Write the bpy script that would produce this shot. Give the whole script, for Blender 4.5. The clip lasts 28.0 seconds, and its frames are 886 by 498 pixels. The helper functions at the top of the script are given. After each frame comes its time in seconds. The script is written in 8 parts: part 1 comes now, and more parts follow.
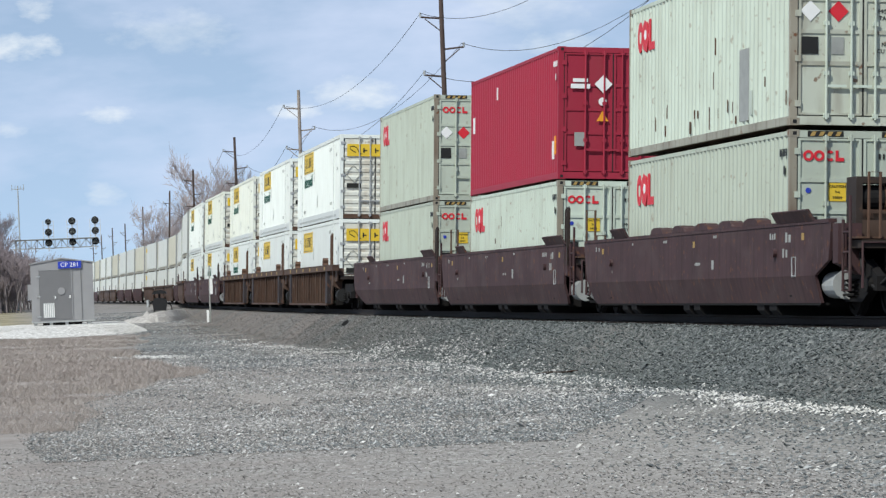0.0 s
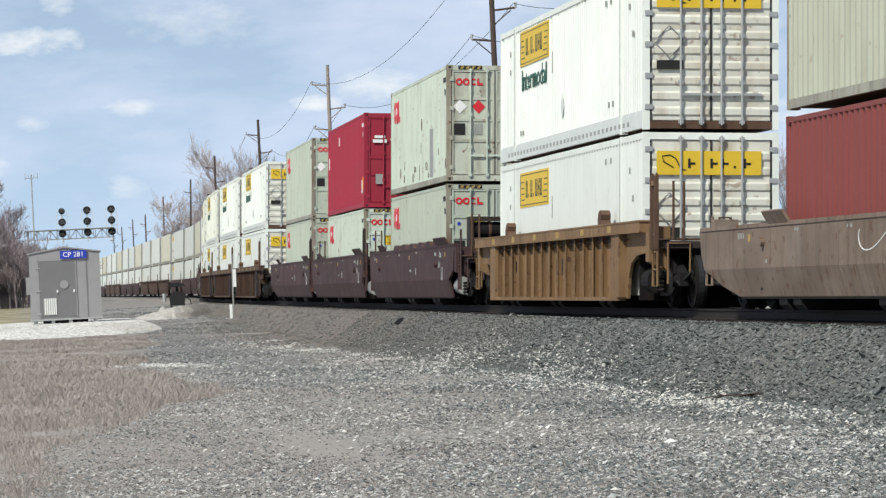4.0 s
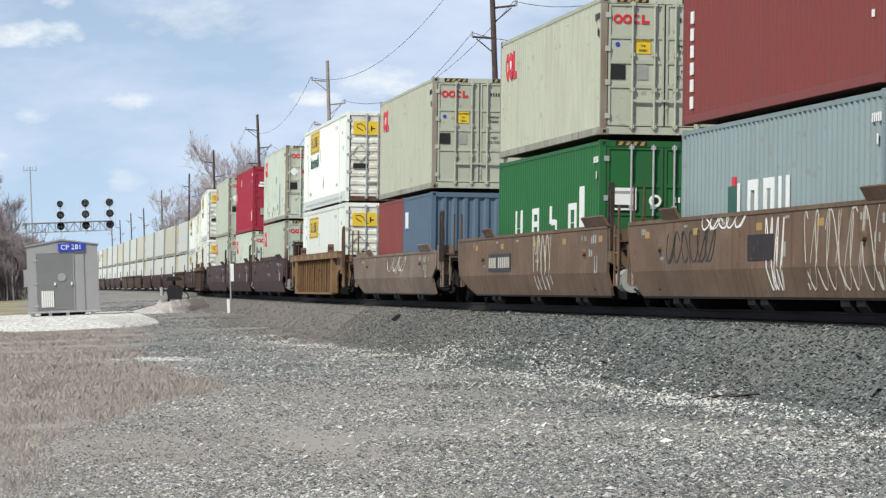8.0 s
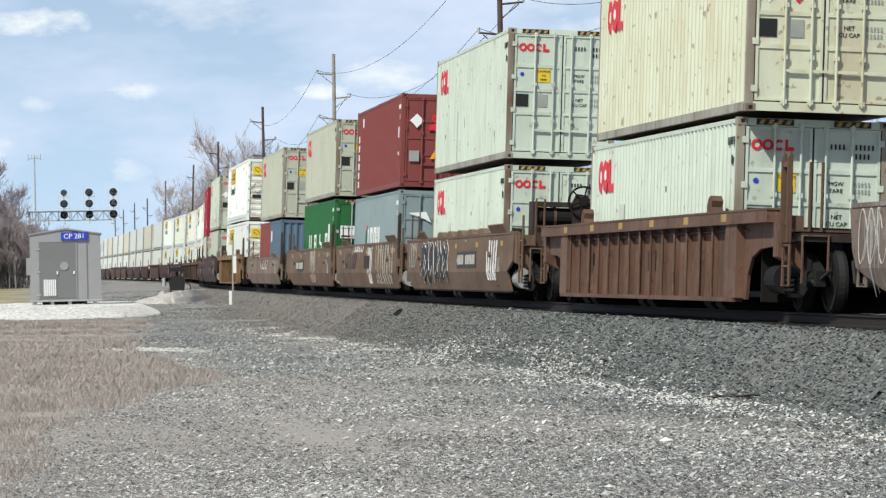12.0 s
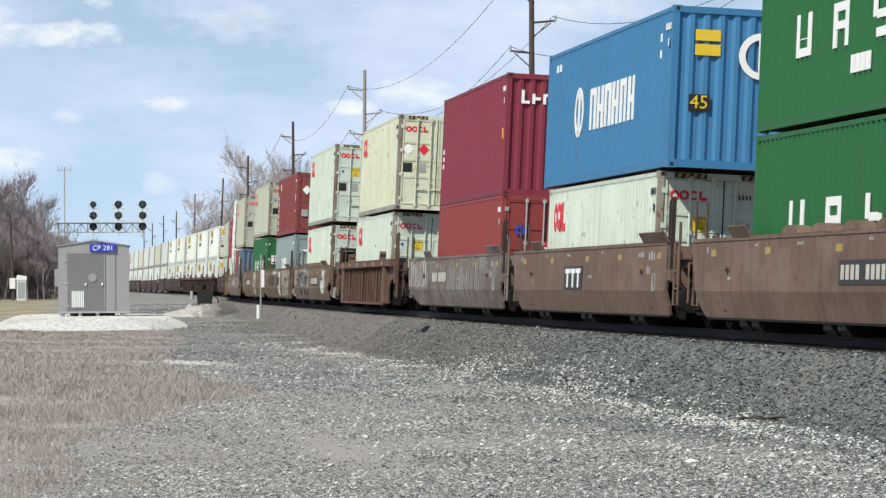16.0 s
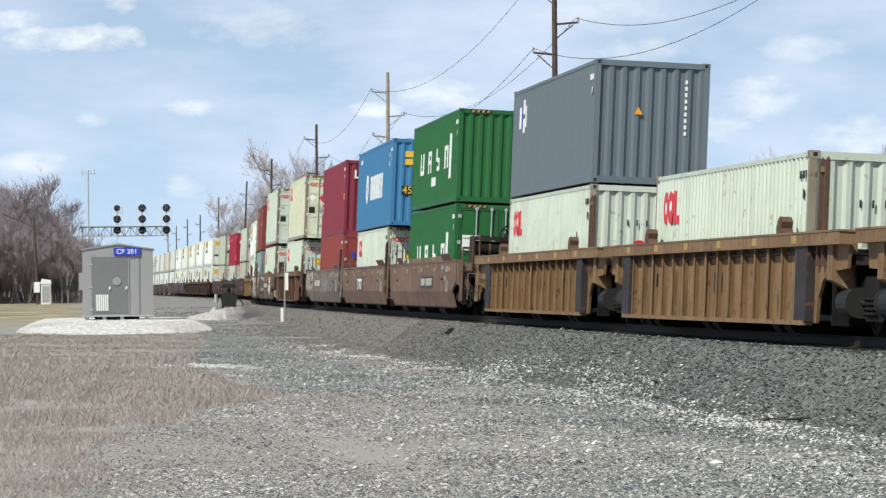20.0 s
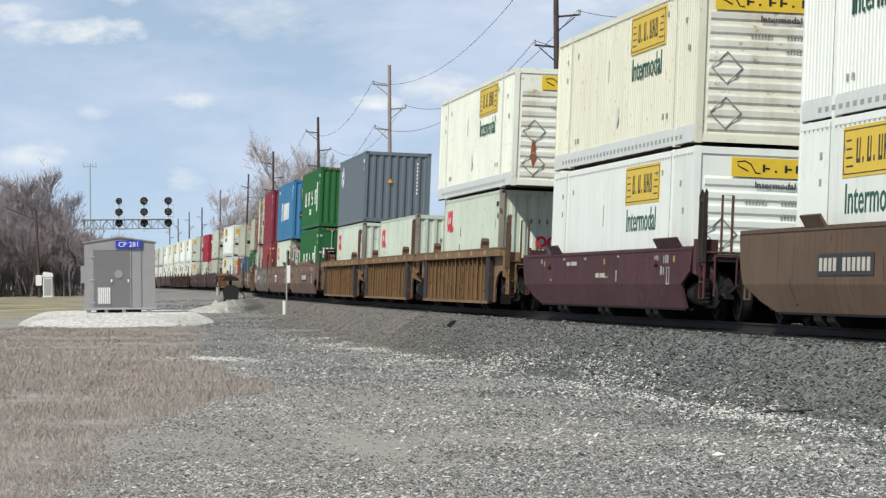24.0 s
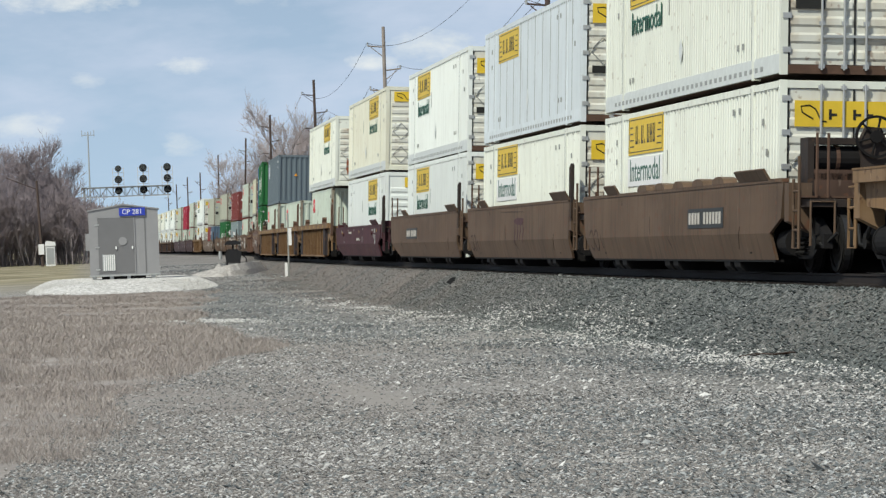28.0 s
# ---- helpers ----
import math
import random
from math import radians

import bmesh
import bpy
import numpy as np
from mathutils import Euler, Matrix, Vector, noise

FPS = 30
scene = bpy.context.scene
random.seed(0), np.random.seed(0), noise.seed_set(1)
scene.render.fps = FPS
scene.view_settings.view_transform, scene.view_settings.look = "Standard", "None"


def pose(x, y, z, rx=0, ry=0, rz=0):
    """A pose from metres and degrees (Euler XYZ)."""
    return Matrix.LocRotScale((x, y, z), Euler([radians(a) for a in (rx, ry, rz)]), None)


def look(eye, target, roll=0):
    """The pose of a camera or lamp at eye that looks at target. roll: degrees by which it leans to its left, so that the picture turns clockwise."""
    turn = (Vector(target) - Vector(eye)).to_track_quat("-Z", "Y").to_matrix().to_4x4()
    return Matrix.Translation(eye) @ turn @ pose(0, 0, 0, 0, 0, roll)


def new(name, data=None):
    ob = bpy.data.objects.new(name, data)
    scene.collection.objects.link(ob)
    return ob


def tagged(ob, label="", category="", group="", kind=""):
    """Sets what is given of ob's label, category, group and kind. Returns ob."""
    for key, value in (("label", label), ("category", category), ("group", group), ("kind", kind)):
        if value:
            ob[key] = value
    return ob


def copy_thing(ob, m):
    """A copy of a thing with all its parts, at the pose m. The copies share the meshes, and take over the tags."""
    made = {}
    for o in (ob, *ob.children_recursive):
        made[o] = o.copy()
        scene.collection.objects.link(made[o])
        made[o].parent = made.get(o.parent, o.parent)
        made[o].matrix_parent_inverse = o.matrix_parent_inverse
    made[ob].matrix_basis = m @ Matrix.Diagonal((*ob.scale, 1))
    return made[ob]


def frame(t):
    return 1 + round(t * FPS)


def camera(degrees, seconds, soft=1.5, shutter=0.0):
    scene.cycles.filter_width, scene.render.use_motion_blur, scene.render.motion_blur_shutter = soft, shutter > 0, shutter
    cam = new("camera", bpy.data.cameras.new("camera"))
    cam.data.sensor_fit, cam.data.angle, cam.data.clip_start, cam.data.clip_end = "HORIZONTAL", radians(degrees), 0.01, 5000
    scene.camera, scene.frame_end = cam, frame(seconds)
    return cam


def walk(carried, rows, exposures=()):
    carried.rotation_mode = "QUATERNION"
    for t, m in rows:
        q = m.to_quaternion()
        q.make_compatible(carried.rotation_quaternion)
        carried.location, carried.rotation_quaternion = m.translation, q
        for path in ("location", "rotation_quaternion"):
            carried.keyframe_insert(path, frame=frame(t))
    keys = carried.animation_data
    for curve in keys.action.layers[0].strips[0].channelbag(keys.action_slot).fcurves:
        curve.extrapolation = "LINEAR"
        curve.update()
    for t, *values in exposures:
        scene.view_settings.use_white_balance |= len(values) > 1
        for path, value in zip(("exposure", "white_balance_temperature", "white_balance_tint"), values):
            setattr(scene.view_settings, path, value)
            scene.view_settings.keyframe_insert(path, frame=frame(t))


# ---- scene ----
cam = camera(14.7976, 28.0, soft=1.35)


def aim(yaw, pitch, roll, back, side=0.0):
    """The hand-held camera: degrees right of +y, degrees up, lean, and metres stepped back and to the right."""
    a, e = radians(yaw), radians(pitch)
    eye = Vector((math.cos(a) * side - math.sin(a) * back, -math.sin(a) * side - math.cos(a) * back, 1.8))
    way = Vector((math.sin(a) * math.cos(e), math.cos(a) * math.cos(e), math.sin(e)))
    return look(eye, eye + way, roll)


walk(cam, [
    (0, aim(22.150, 0.560, -2.398, 19.00, 1.30)),
    (0.14, aim(21.981, 0.540, -2.164, 15.20, 1.04)),
    (0.28, aim(21.812, 0.520, -1.931, 11.40, 0.78)),
    (0.42, aim(21.642, 0.500, -1.697, 7.60, 0.52)),
    (0.56, aim(21.473, 0.480, -1.464, 3.80, 0.26)),
    (0.7, aim(21.304, 0.460, -1.230, 0.00, 0.00)),
    (1, aim(21.294, 0.383, -1.019, 0.00)),
    (1.5, aim(21.413, 0.475, -1.115, 0.00)),
    (2, aim(21.652, 0.387, -1.265, 0.00)),
    (2.5, aim(21.610, 0.399, -1.451, 0.00)),
    (3, aim(21.648, 0.472, -1.780, 0.00)),
    (3.5, aim(21.741, 0.432, -2.843, 0.00)),
    (5.5, aim(21.812, 0.440, -2.221, 0.00)),
    (6, aim(21.784, 0.675, -2.055, 0.00)),
    (6.5, aim(21.802, 0.609, -2.160, 0.00)),
    (7, aim(21.858, 0.374, -2.198, 0.00)),
    (7.5, aim(21.793, 0.387, -2.212, 0.00)),
    (8, aim(21.790, 0.370, -2.152, 0.00)),
    (8.5, aim(21.873, 0.384, -2.136, 0.00)),
    (9, aim(21.788, 0.161, -2.033, 0.00)),
    (9.5, aim(21.648, 0.057, -1.857, 0.00)),
    (10, aim(21.672, 0.140, -2.044, 0.00)),
    (10.5, aim(21.756, 0.215, -1.858, 0.00)),
    (11, aim(21.841, 0.330, -1.469, 0.00)),
    (11.5, aim(21.677, 0.274, -1.540, 0.00)),
    (12, aim(21.739, 0.294, -1.171, 0.00)),
    (12.5, aim(21.981, 0.210, -1.338, 0.00)),
    (14.5, aim(21.398, 0.396, -0.756, 0.00)),
    (15, aim(21.198, 0.458, -0.395, 0.00)),
    (15.5, aim(21.078, 0.826, -0.585, 0.00)),
    (16, aim(21.268, 0.590, -0.286, 0.00)),
    (16.5, aim(21.435, 0.484, -0.343, 0.00)),
    (17, aim(21.414, 0.409, -0.163, 0.00)),
    (17.5, aim(21.371, 0.360, -0.035, 0.00)),
    (18, aim(21.413, 0.665, 0.175, 0.00)),
    (18.5, aim(21.335, 0.751, -0.029, 0.00)),
    (19, aim(21.049, 0.758, -0.406, 0.00)),
    (19.5, aim(20.965, 0.705, -0.639, 0.00)),
    (20, aim(20.868, 0.629, -0.529, 0.00)),
    (20.5, aim(20.954, 0.600, -0.619, 0.00)),
    (21, aim(20.948, 0.590, -0.630, 0.00)),
    (21.5, aim(20.978, 0.357, -0.649, 0.00)),
    (23.5, aim(20.821, 0.436, -0.664, 0.00)),
    (24, aim(20.836, 0.504, -0.592, 0.00)),
    (24.5, aim(20.945, 0.549, -0.265, 0.00)),
    (25, aim(21.223, 0.574, -0.338, 0.00)),
    (25.5, aim(21.360, 0.403, -0.556, 0.00)),
    (26, aim(21.211, 0.307, -1.066, 0.00)),
    (26.5, aim(21.257, 0.226, -1.721, 0.00)),
    (27, aim(21.195, 0.141, -1.878, 0.00)),
    (27.5, aim(20.926, 0.042, -1.946, 0.00)),
    (28, aim(20.839, -0.199, -2.167, 2.22)),
], exposures=[(0, -0.26, 6150, 5), (1, -0.20, 6500, 5), (3, -0.17, 6500, 5), (6, -0.19, 6500, 5), (9, -0.08, 6500, 5), (12, -0.06, 6500, 4), (21, -0.06, 6500, 4), (24, -0.22, 6550, 5), (25.5, -0.29, 6550, 4), (28, -0.37, 6500, 3)])

# ---- light: hazy spring sun from the left and a little behind ----
SUN_AZ, SUN_EL = 240.0, 47.0
sun = new("sun", bpy.data.lights.new("sun", "SUN"))
sun.data.energy, sun.data.angle, sun.data.color = 4.9, radians(0.6), (1.0, 0.95, 0.865)
sun_to = Vector((math.sin(radians(SUN_AZ)) * math.cos(radians(SUN_EL)), math.cos(radians(SUN_AZ)) * math.cos(radians(SUN_EL)), math.sin(radians(SUN_EL))))
sun.matrix_world = look(sun_to * 300, (0, 0, 0))
scene.view_settings.exposure = 0.0


def make_world():
    world = bpy.data.worlds.new("sky")
    world.use_nodes = True
    scene.world = world
    nt = world.node_tree
    n, l = nt.nodes, nt.links
    n.clear()
    out = n.new("ShaderNodeOutputWorld")
    bg = n.new("ShaderNodeBackground")
    bg.inputs["Strength"].default_value = 0.114
    sky = n.new("ShaderNodeTexSky")
    sky.sky_type, sky.sun_disc = "NISHITA", False
    sky.sun_elevation, sky.sun_rotation = radians(SUN_EL), radians(SUN_AZ)
    sky.air_density, sky.dust_density, sky.ozone_density = 1.0, 0.6, 1.5
    co = n.new("ShaderNodeTexCoord")
    sep = n.new("ShaderNodeSeparateXYZ")
    l.new(co.outputs["Generated"], sep.inputs[0])
    # the clear sky above the haze layer
    lift = n.new("ShaderNodeMath")
    lift.operation = "MULTIPLY_ADD"
    lift.inputs[1].default_value, lift.inputs[2].default_value = 3.0, 0.10
    l.new(sep.outputs[2], lift.inputs[0])
    comb = n.new("ShaderNodeCombineXYZ")
    l.new(sep.outputs[0], comb.inputs[0]), l.new(sep.outputs[1], comb.inputs[1]), l.new(lift.outputs[0], comb.inputs[2])
    l.new(comb.outputs[0], sky.inputs["Vector"])
    def calc(op, p, q=None, clamp=False):
        k = n.new("ShaderNodeMath")
        k.operation, k.use_clamp = op, clamp
        for i, v in enumerate((p, q)):
            if isinstance(v, (int, float)):
                k.inputs[i].default_value = v
            elif v is not None:
                l.new(v, k.inputs[i])
        return k.outputs[0]

    # bright thin haze that thickens towards the horizon
    veil = n.new("ShaderNodeMixRGB")
    veil.inputs[2].default_value = (6.2, 7.65, 9.9, 1)
    l.new(calc("SUBTRACT", 0.72, calc("MULTIPLY", sep.outputs[2], 1.9), True), veil.inputs[0])
    l.new(sky.outputs[0], veil.inputs[1])
    # small fair-weather clouds: azimuth, elevation and half sizes in degrees, density
    fluff = n.new("ShaderNodeTexNoise")
    fluff.inputs["Scale"].default_value, fluff.inputs["Detail"].default_value, fluff.inputs["Roughness"].default_value = 95.0, 7.0, 0.6
    squash = n.new("ShaderNodeMapping")
    squash.inputs["Scale"].default_value = (1, 1, 2.2)
    l.new(co.outputs["Generated"], squash.inputs[0]), l.new(squash.outputs[0], fluff.inputs["Vector"])
    ragged = calc("MULTIPLY", calc("SUBTRACT", fluff.outputs["Fac"], 0.5), 3.6)
    az = calc("MULTIPLY", calc("ARCTAN2", sep.outputs[0], sep.outputs[1]), 57.2958)
    el = calc("MULTIPLY", calc("ARCSINE", sep.outputs[2]), 57.2958)
    puffs = ((20.75, 3.25, 0.85, 0.30, 0.8), (19.75, 2.98, 0.45, 0.16, 0.9), (14.7, 4.22, 1.25, 0.24, 0.95), (13.7, 4.5, 0.5, 0.18, 0.9), (15.5, 4.85, 0.35, 0.25, 0.9), (15.03, 2.84, 0.4, 0.15, 0.6), (16.63, 3.06, 0.55, 0.16, 0.9), (13.99, 2.11, 0.6, 0.25, 0.7), (16.53, 1.72, 0.4, 0.2, 0.55), (26.2, 3.1, 0.7, 0.35, 0.75),
             (25.5, 2.6, 0.55, 0.28, 0.7), (28.0, 2.4, 0.9, 0.36, 0.75), (17.8, 4.4, 1.1, 0.4, 0.45), (24.2, 3.95, 0.9, 0.2, 0.6), (26.9, 3.9, 0.8, 0.25, 0.5), (18.9, 1.5, 0.7, 0.2, 0.35), (23.6, 4.6, 1.2, 0.4, 0.4), (30.5, 4.0, 1.3, 0.4, 0.7), (11.0, 3.4, 1.2, 0.4, 0.7), (-20, 9, 6, 1.6, 0.8), (60, 8, 5, 1.5, 0.8), (120, 10, 7, 2, 0.8), (-90, 12, 7, 2, 0.8), (180, 9, 7, 2, 0.8))
    total = None
    for pa, pe, wa, we, dens in puffs:
        u, v = calc("MULTIPLY", calc("SUBTRACT", az, pa), 1 / wa), calc("MULTIPLY", calc("SUBTRACT", el, pe), 1 / we)
        r = calc("ADD", calc("MULTIPLY", u, u), calc("MULTIPLY", v, v))
        body = calc("MULTIPLY", calc("ADD", calc("SUBTRACT", 1.0, r), ragged), dens * 0.55, True)
        body = calc("MULTIPLY", body, calc("SUBTRACT", 2.2, r, True))
        total = body if total is None else calc("MAXIMUM", total, body)
    # very thin high cloud in wide soft drifts
    cirrus = n.new("ShaderNodeTexNoise")
    cirrus.inputs["Scale"].default_value, cirrus.inputs["Detail"].default_value, cirrus.inputs["Roughness"].default_value = 17.0, 5.0, 0.55
    wide = n.new("ShaderNodeMapping")
    wide.inputs["Scale"].default_value, wide.inputs["Location"].default_value = (1, 1, 3.0), (0.3, 0.1, 0.4)
    l.new(co.outputs["Generated"], wide.inputs[0]), l.new(wide.outputs[0], cirrus.inputs["Vector"])
    drift = n.new("ShaderNodeMixRGB")
    drift.inputs[2].default_value = (7.9, 8.3, 10.2, 1)
    l.new(calc("MULTIPLY", calc("SUBTRACT", cirrus.outputs["Fac"], 0.40), 1.9, True), drift.inputs[0])
    l.new(veil.outputs[0], drift.inputs[1])
    mix = n.new("ShaderNodeMixRGB")
    mix.inputs[2].default_value = (9.9, 9.9, 10.1, 1)
    l.new(total, mix.inputs[0]), l.new(drift.outputs[0], mix.inputs[1])
    l.new(mix.outputs[0], bg.inputs["Color"]), l.new(bg.outputs[0], out.inputs[0])


make_world()


# ---- materials ----
def nodes_of(name, rough=0.6, metal=0.0):
    m = bpy.data.materials.new(name)
    m.use_nodes = True
    nt = m.node_tree
    b = nt.nodes["Principled BSDF"]
    b.inputs["Roughness"].default_value, b.inputs["Metallic"].default_value = rough, metal
    b.inputs["Specular IOR Level"].default_value = 0.25
    return m, nt.nodes, nt.links, b


def noise_node(n, l, vec, scale, detail=4.0, stretch=None):
    if stretch:
        mp = n.new("ShaderNodeMapping")
        mp.inputs["Scale"].default_value = stretch
        l.new(vec, mp.inputs[0])
        vec = mp.outputs[0]
    t = n.new("ShaderNodeTexNoise")
    t.inputs["Scale"].default_value, t.inputs["Detail"].default_value = scale, detail
    l.new(vec, t.inputs["Vector"])
    return t.outputs["Fac"]


def ramp_node(n, l, fac, stops):
    r = n.new("ShaderNodeValToRGB")
    e = r.color_ramp.elements
    while len(e) < len(stops):
        e.new(0.5)
    for k, (p, c) in zip(e, stops):
        k.position, k.color = p, (*c, 1) if len(c) == 3 else c
    l.new(fac, r.inputs[0])
    return r.outputs[0]


def mix_node(n, l, fac, a, b, kind="MIX"):
    m = n.new("ShaderNodeMixRGB")
    m.blend_type = kind
    for i, v in ((0, fac), (1, a), (2, b)):
        if isinstance(v, (int, float)):
            m.inputs[i].default_value = v
        elif isinstance(v, tuple):
            m.inputs[i].default_value = (*v, 1)
        else:
            l.new(v, m.inputs[i])
    return m.outputs[0]


def bump_node(n, l, b, fac, strength, dist=0.02):
    k = n.new("ShaderNodeBump")
    k.inputs["Strength"].default_value, k.inputs["Distance"].default_value = strength, dist
    l.new(fac, k.inputs["Height"]), l.new(k.outputs[0], b.inputs["Normal"])


def paint(name, rgb, dirt=(0.16, 0.13, 0.10), amount=0.35, rust=0.3, rough=0.6):
    """Weathered paint on steel: grime clouds, streaks that run down, rust spots, a little fading from thing to thing."""
    m, n, l, b = nodes_of(name, rough)
    tc = n.new("ShaderNodeTexCoord")
    info = n.new("ShaderNodeObjectInfo")
    shift = n.new("ShaderNodeVectorMath")
    shift.operation = "MULTIPLY_ADD"
    shift.inputs[1].default_value = (1, 1, 1)
    l.new(tc.outputs["Object"], shift.inputs[0])
    off = n.new("ShaderNodeMath")
    off.operation = "MULTIPLY"
    off.inputs[1].default_value = 37.0
    l.new(info.outputs["Random"], off.inputs[0]), l.new(off.outputs[0], shift.inputs[2])
    v = shift.outputs[0]
    fade = mix_node(n, l, info.outputs["Random"], tuple(c * 0.93 for c in rgb), tuple(min(1, c * 1.05 + 0.005) for c in rgb))
    cloud = ramp_node(n, l, noise_node(n, l, v, 0.9, 6.0), [(0.42, (0, 0, 0)), (0.75, (1, 1, 1))])
    streak = ramp_node(n, l, noise_node(n, l, v, 2.2, 5.0, (1.0, 2.6, 0.16)), [(0.50, (0, 0, 0)), (0.72, (1, 1, 1))])
    spots = ramp_node(n, l, noise_node(n, l, v, 5.5, 8.0), [(0.635, (0, 0, 0)), (0.69, (1, 1, 1))])
    grime = n.new("ShaderNodeMath")
    grime.operation = "MULTIPLY_ADD"
    l.new(cloud, grime.inputs[0])
    grime.inputs[1].default_value = amount * 0.55
    s2 = n.new("ShaderNodeMath")
    s2.operation = "MULTIPLY"
    s2.inputs[1].default_value = amount * 0.7
    l.new(streak, s2.inputs[0]), l.new(s2.outputs[0], grime.inputs[2])
    col = mix_node(n, l, grime.outputs[0], fade, dirt)
    rs = n.new("ShaderNodeMath")
    rs.operation = "MULTIPLY"
    rs.inputs[1].default_value = rust
    l.new(spots, rs.inputs[0])
    col = mix_node(n, l, rs.outputs[0], col, (0.16, 0.065, 0.03))
    l.new(col, b.inputs["Base Color"])
    bump_node(n, l, b, noise_node(n, l, v, 14.0, 3.0), 0.12, 0.01)
    return m


def plain(name, rgb, rough=0.6, metal=0.0, vary=0.25, scale=6.0):
    m, n, l, b = nodes_of(name, rough, metal)
    tc = n.new("ShaderNodeTexCoord")
    f = noise_node(n, l, tc.outputs["Object"], scale, 6.0)
    l.new(mix_node(n, l, f, tuple(c * (1 - vary) for c in rgb), tuple(min(1, c * (1 + vary)) for c in rgb)), b.inputs["Base Color"])
    bump_node(n, l, b, f, 0.2, 0.01)
    return m


MAT = {}
MAT["oocl"] = paint("pale_grey_green_paint", (0.555, 0.625, 0.535), dirt=(0.20, 0.175, 0.13), amount=0.34, rust=0.4)
MAT["oocl_olive"] = paint("olive_grey_paint", (0.455, 0.475, 0.385), dirt=(0.22, 0.19, 0.13), amount=0.3, rust=0.35)
MAT["oocl_grey"] = paint("dull_grey_green_paint", (0.47, 0.52, 0.435), dirt=(0.20, 0.175, 0.13), amount=0.3, rust=0.35)
MAT["cream"] = paint("yellowed_cream_paint", (0.60, 0.63, 0.485), dirt=(0.40, 0.26, 0.12), amount=0.5, rust=0.6)
MAT["patch_a"] = paint("grey_green_repaint", (0.50, 0.56, 0.49), amount=0.4, rust=0.3)
MAT["patch_b"] = paint("pale_repaint", (0.62, 0.67, 0.60), amount=0.3, rust=0.2)
MAT["white"] = paint("white_container_paint", (0.81, 0.85, 0.80), amount=0.14, rust=0.10)
MAT["white_old"] = paint("cream_white_paint", (0.79, 0.815, 0.72), amount=0.18, rust=0.3)
MAT["white_cream"] = paint("yellowed_white_paint", (0.76, 0.76, 0.63), dirt=(0.45, 0.36, 0.22), amount=0.3, rust=0.3)
# stains, plus a darker base that paints in the shade of the container ends
MAT["white_stained_shaded"] = paint("stained_shaded_white_paint", (0.72, 0.73, 0.655), dirt=(0.40, 0.32, 0.22), amount=0.75, rust=0.5)
MAT["white_far"] = paint("dusty_white_paint", (0.75, 0.775, 0.73), amount=0.2, rust=0.2)
MAT["cream_far"] = paint("dusty_cream_paint", (0.70, 0.68, 0.55), amount=0.25, rust=0.2)
MAT["red"] = paint("crimson_paint", (0.33, 0.022, 0.048), dirt=(0.20, 0.06, 0.06), amount=0.25, rust=0.1)
MAT["brown"] = paint("oxide_red_paint", (0.21, 0.050, 0.045), dirt=(0.12, 0.06, 0.05), amount=0.3, rust=0.2)
MAT["maroon"] = paint("maroon_paint", (0.20, 0.028, 0.048), dirt=(0.10, 0.04, 0.04), amount=0.2, rust=0.1)
MAT["tal"] = paint("brick_red_paint", (0.25, 0.045, 0.040), dirt=(0.13, 0.06, 0.05), amount=0.3, rust=0.2)
MAT["green"] = paint("bright_green_paint", (0.020, 0.125, 0.036), dirt=(0.03, 0.07, 0.03), amount=0.25, rust=0.08)
MAT["blue"] = paint("sky_blue_paint", (0.050, 0.19, 0.37), dirt=(0.05, 0.10, 0.16), amount=0.35, rust=0.25)
MAT["slate"] = paint("slate_grey_paint", (0.13, 0.165, 0.19), dirt=(0.10, 0.11, 0.11), amount=0.3, rust=0.1)
MAT["pale_blue"] = paint("pale_blue_grey_paint", (0.225, 0.285, 0.295), dirt=(0.16, 0.17, 0.16), amount=0.3, rust=0.2)
MAT["steel_blue"] = paint("steel_blue_paint", (0.09, 0.14, 0.20), dirt=(0.09, 0.10, 0.11), amount=0.3, rust=0.1)


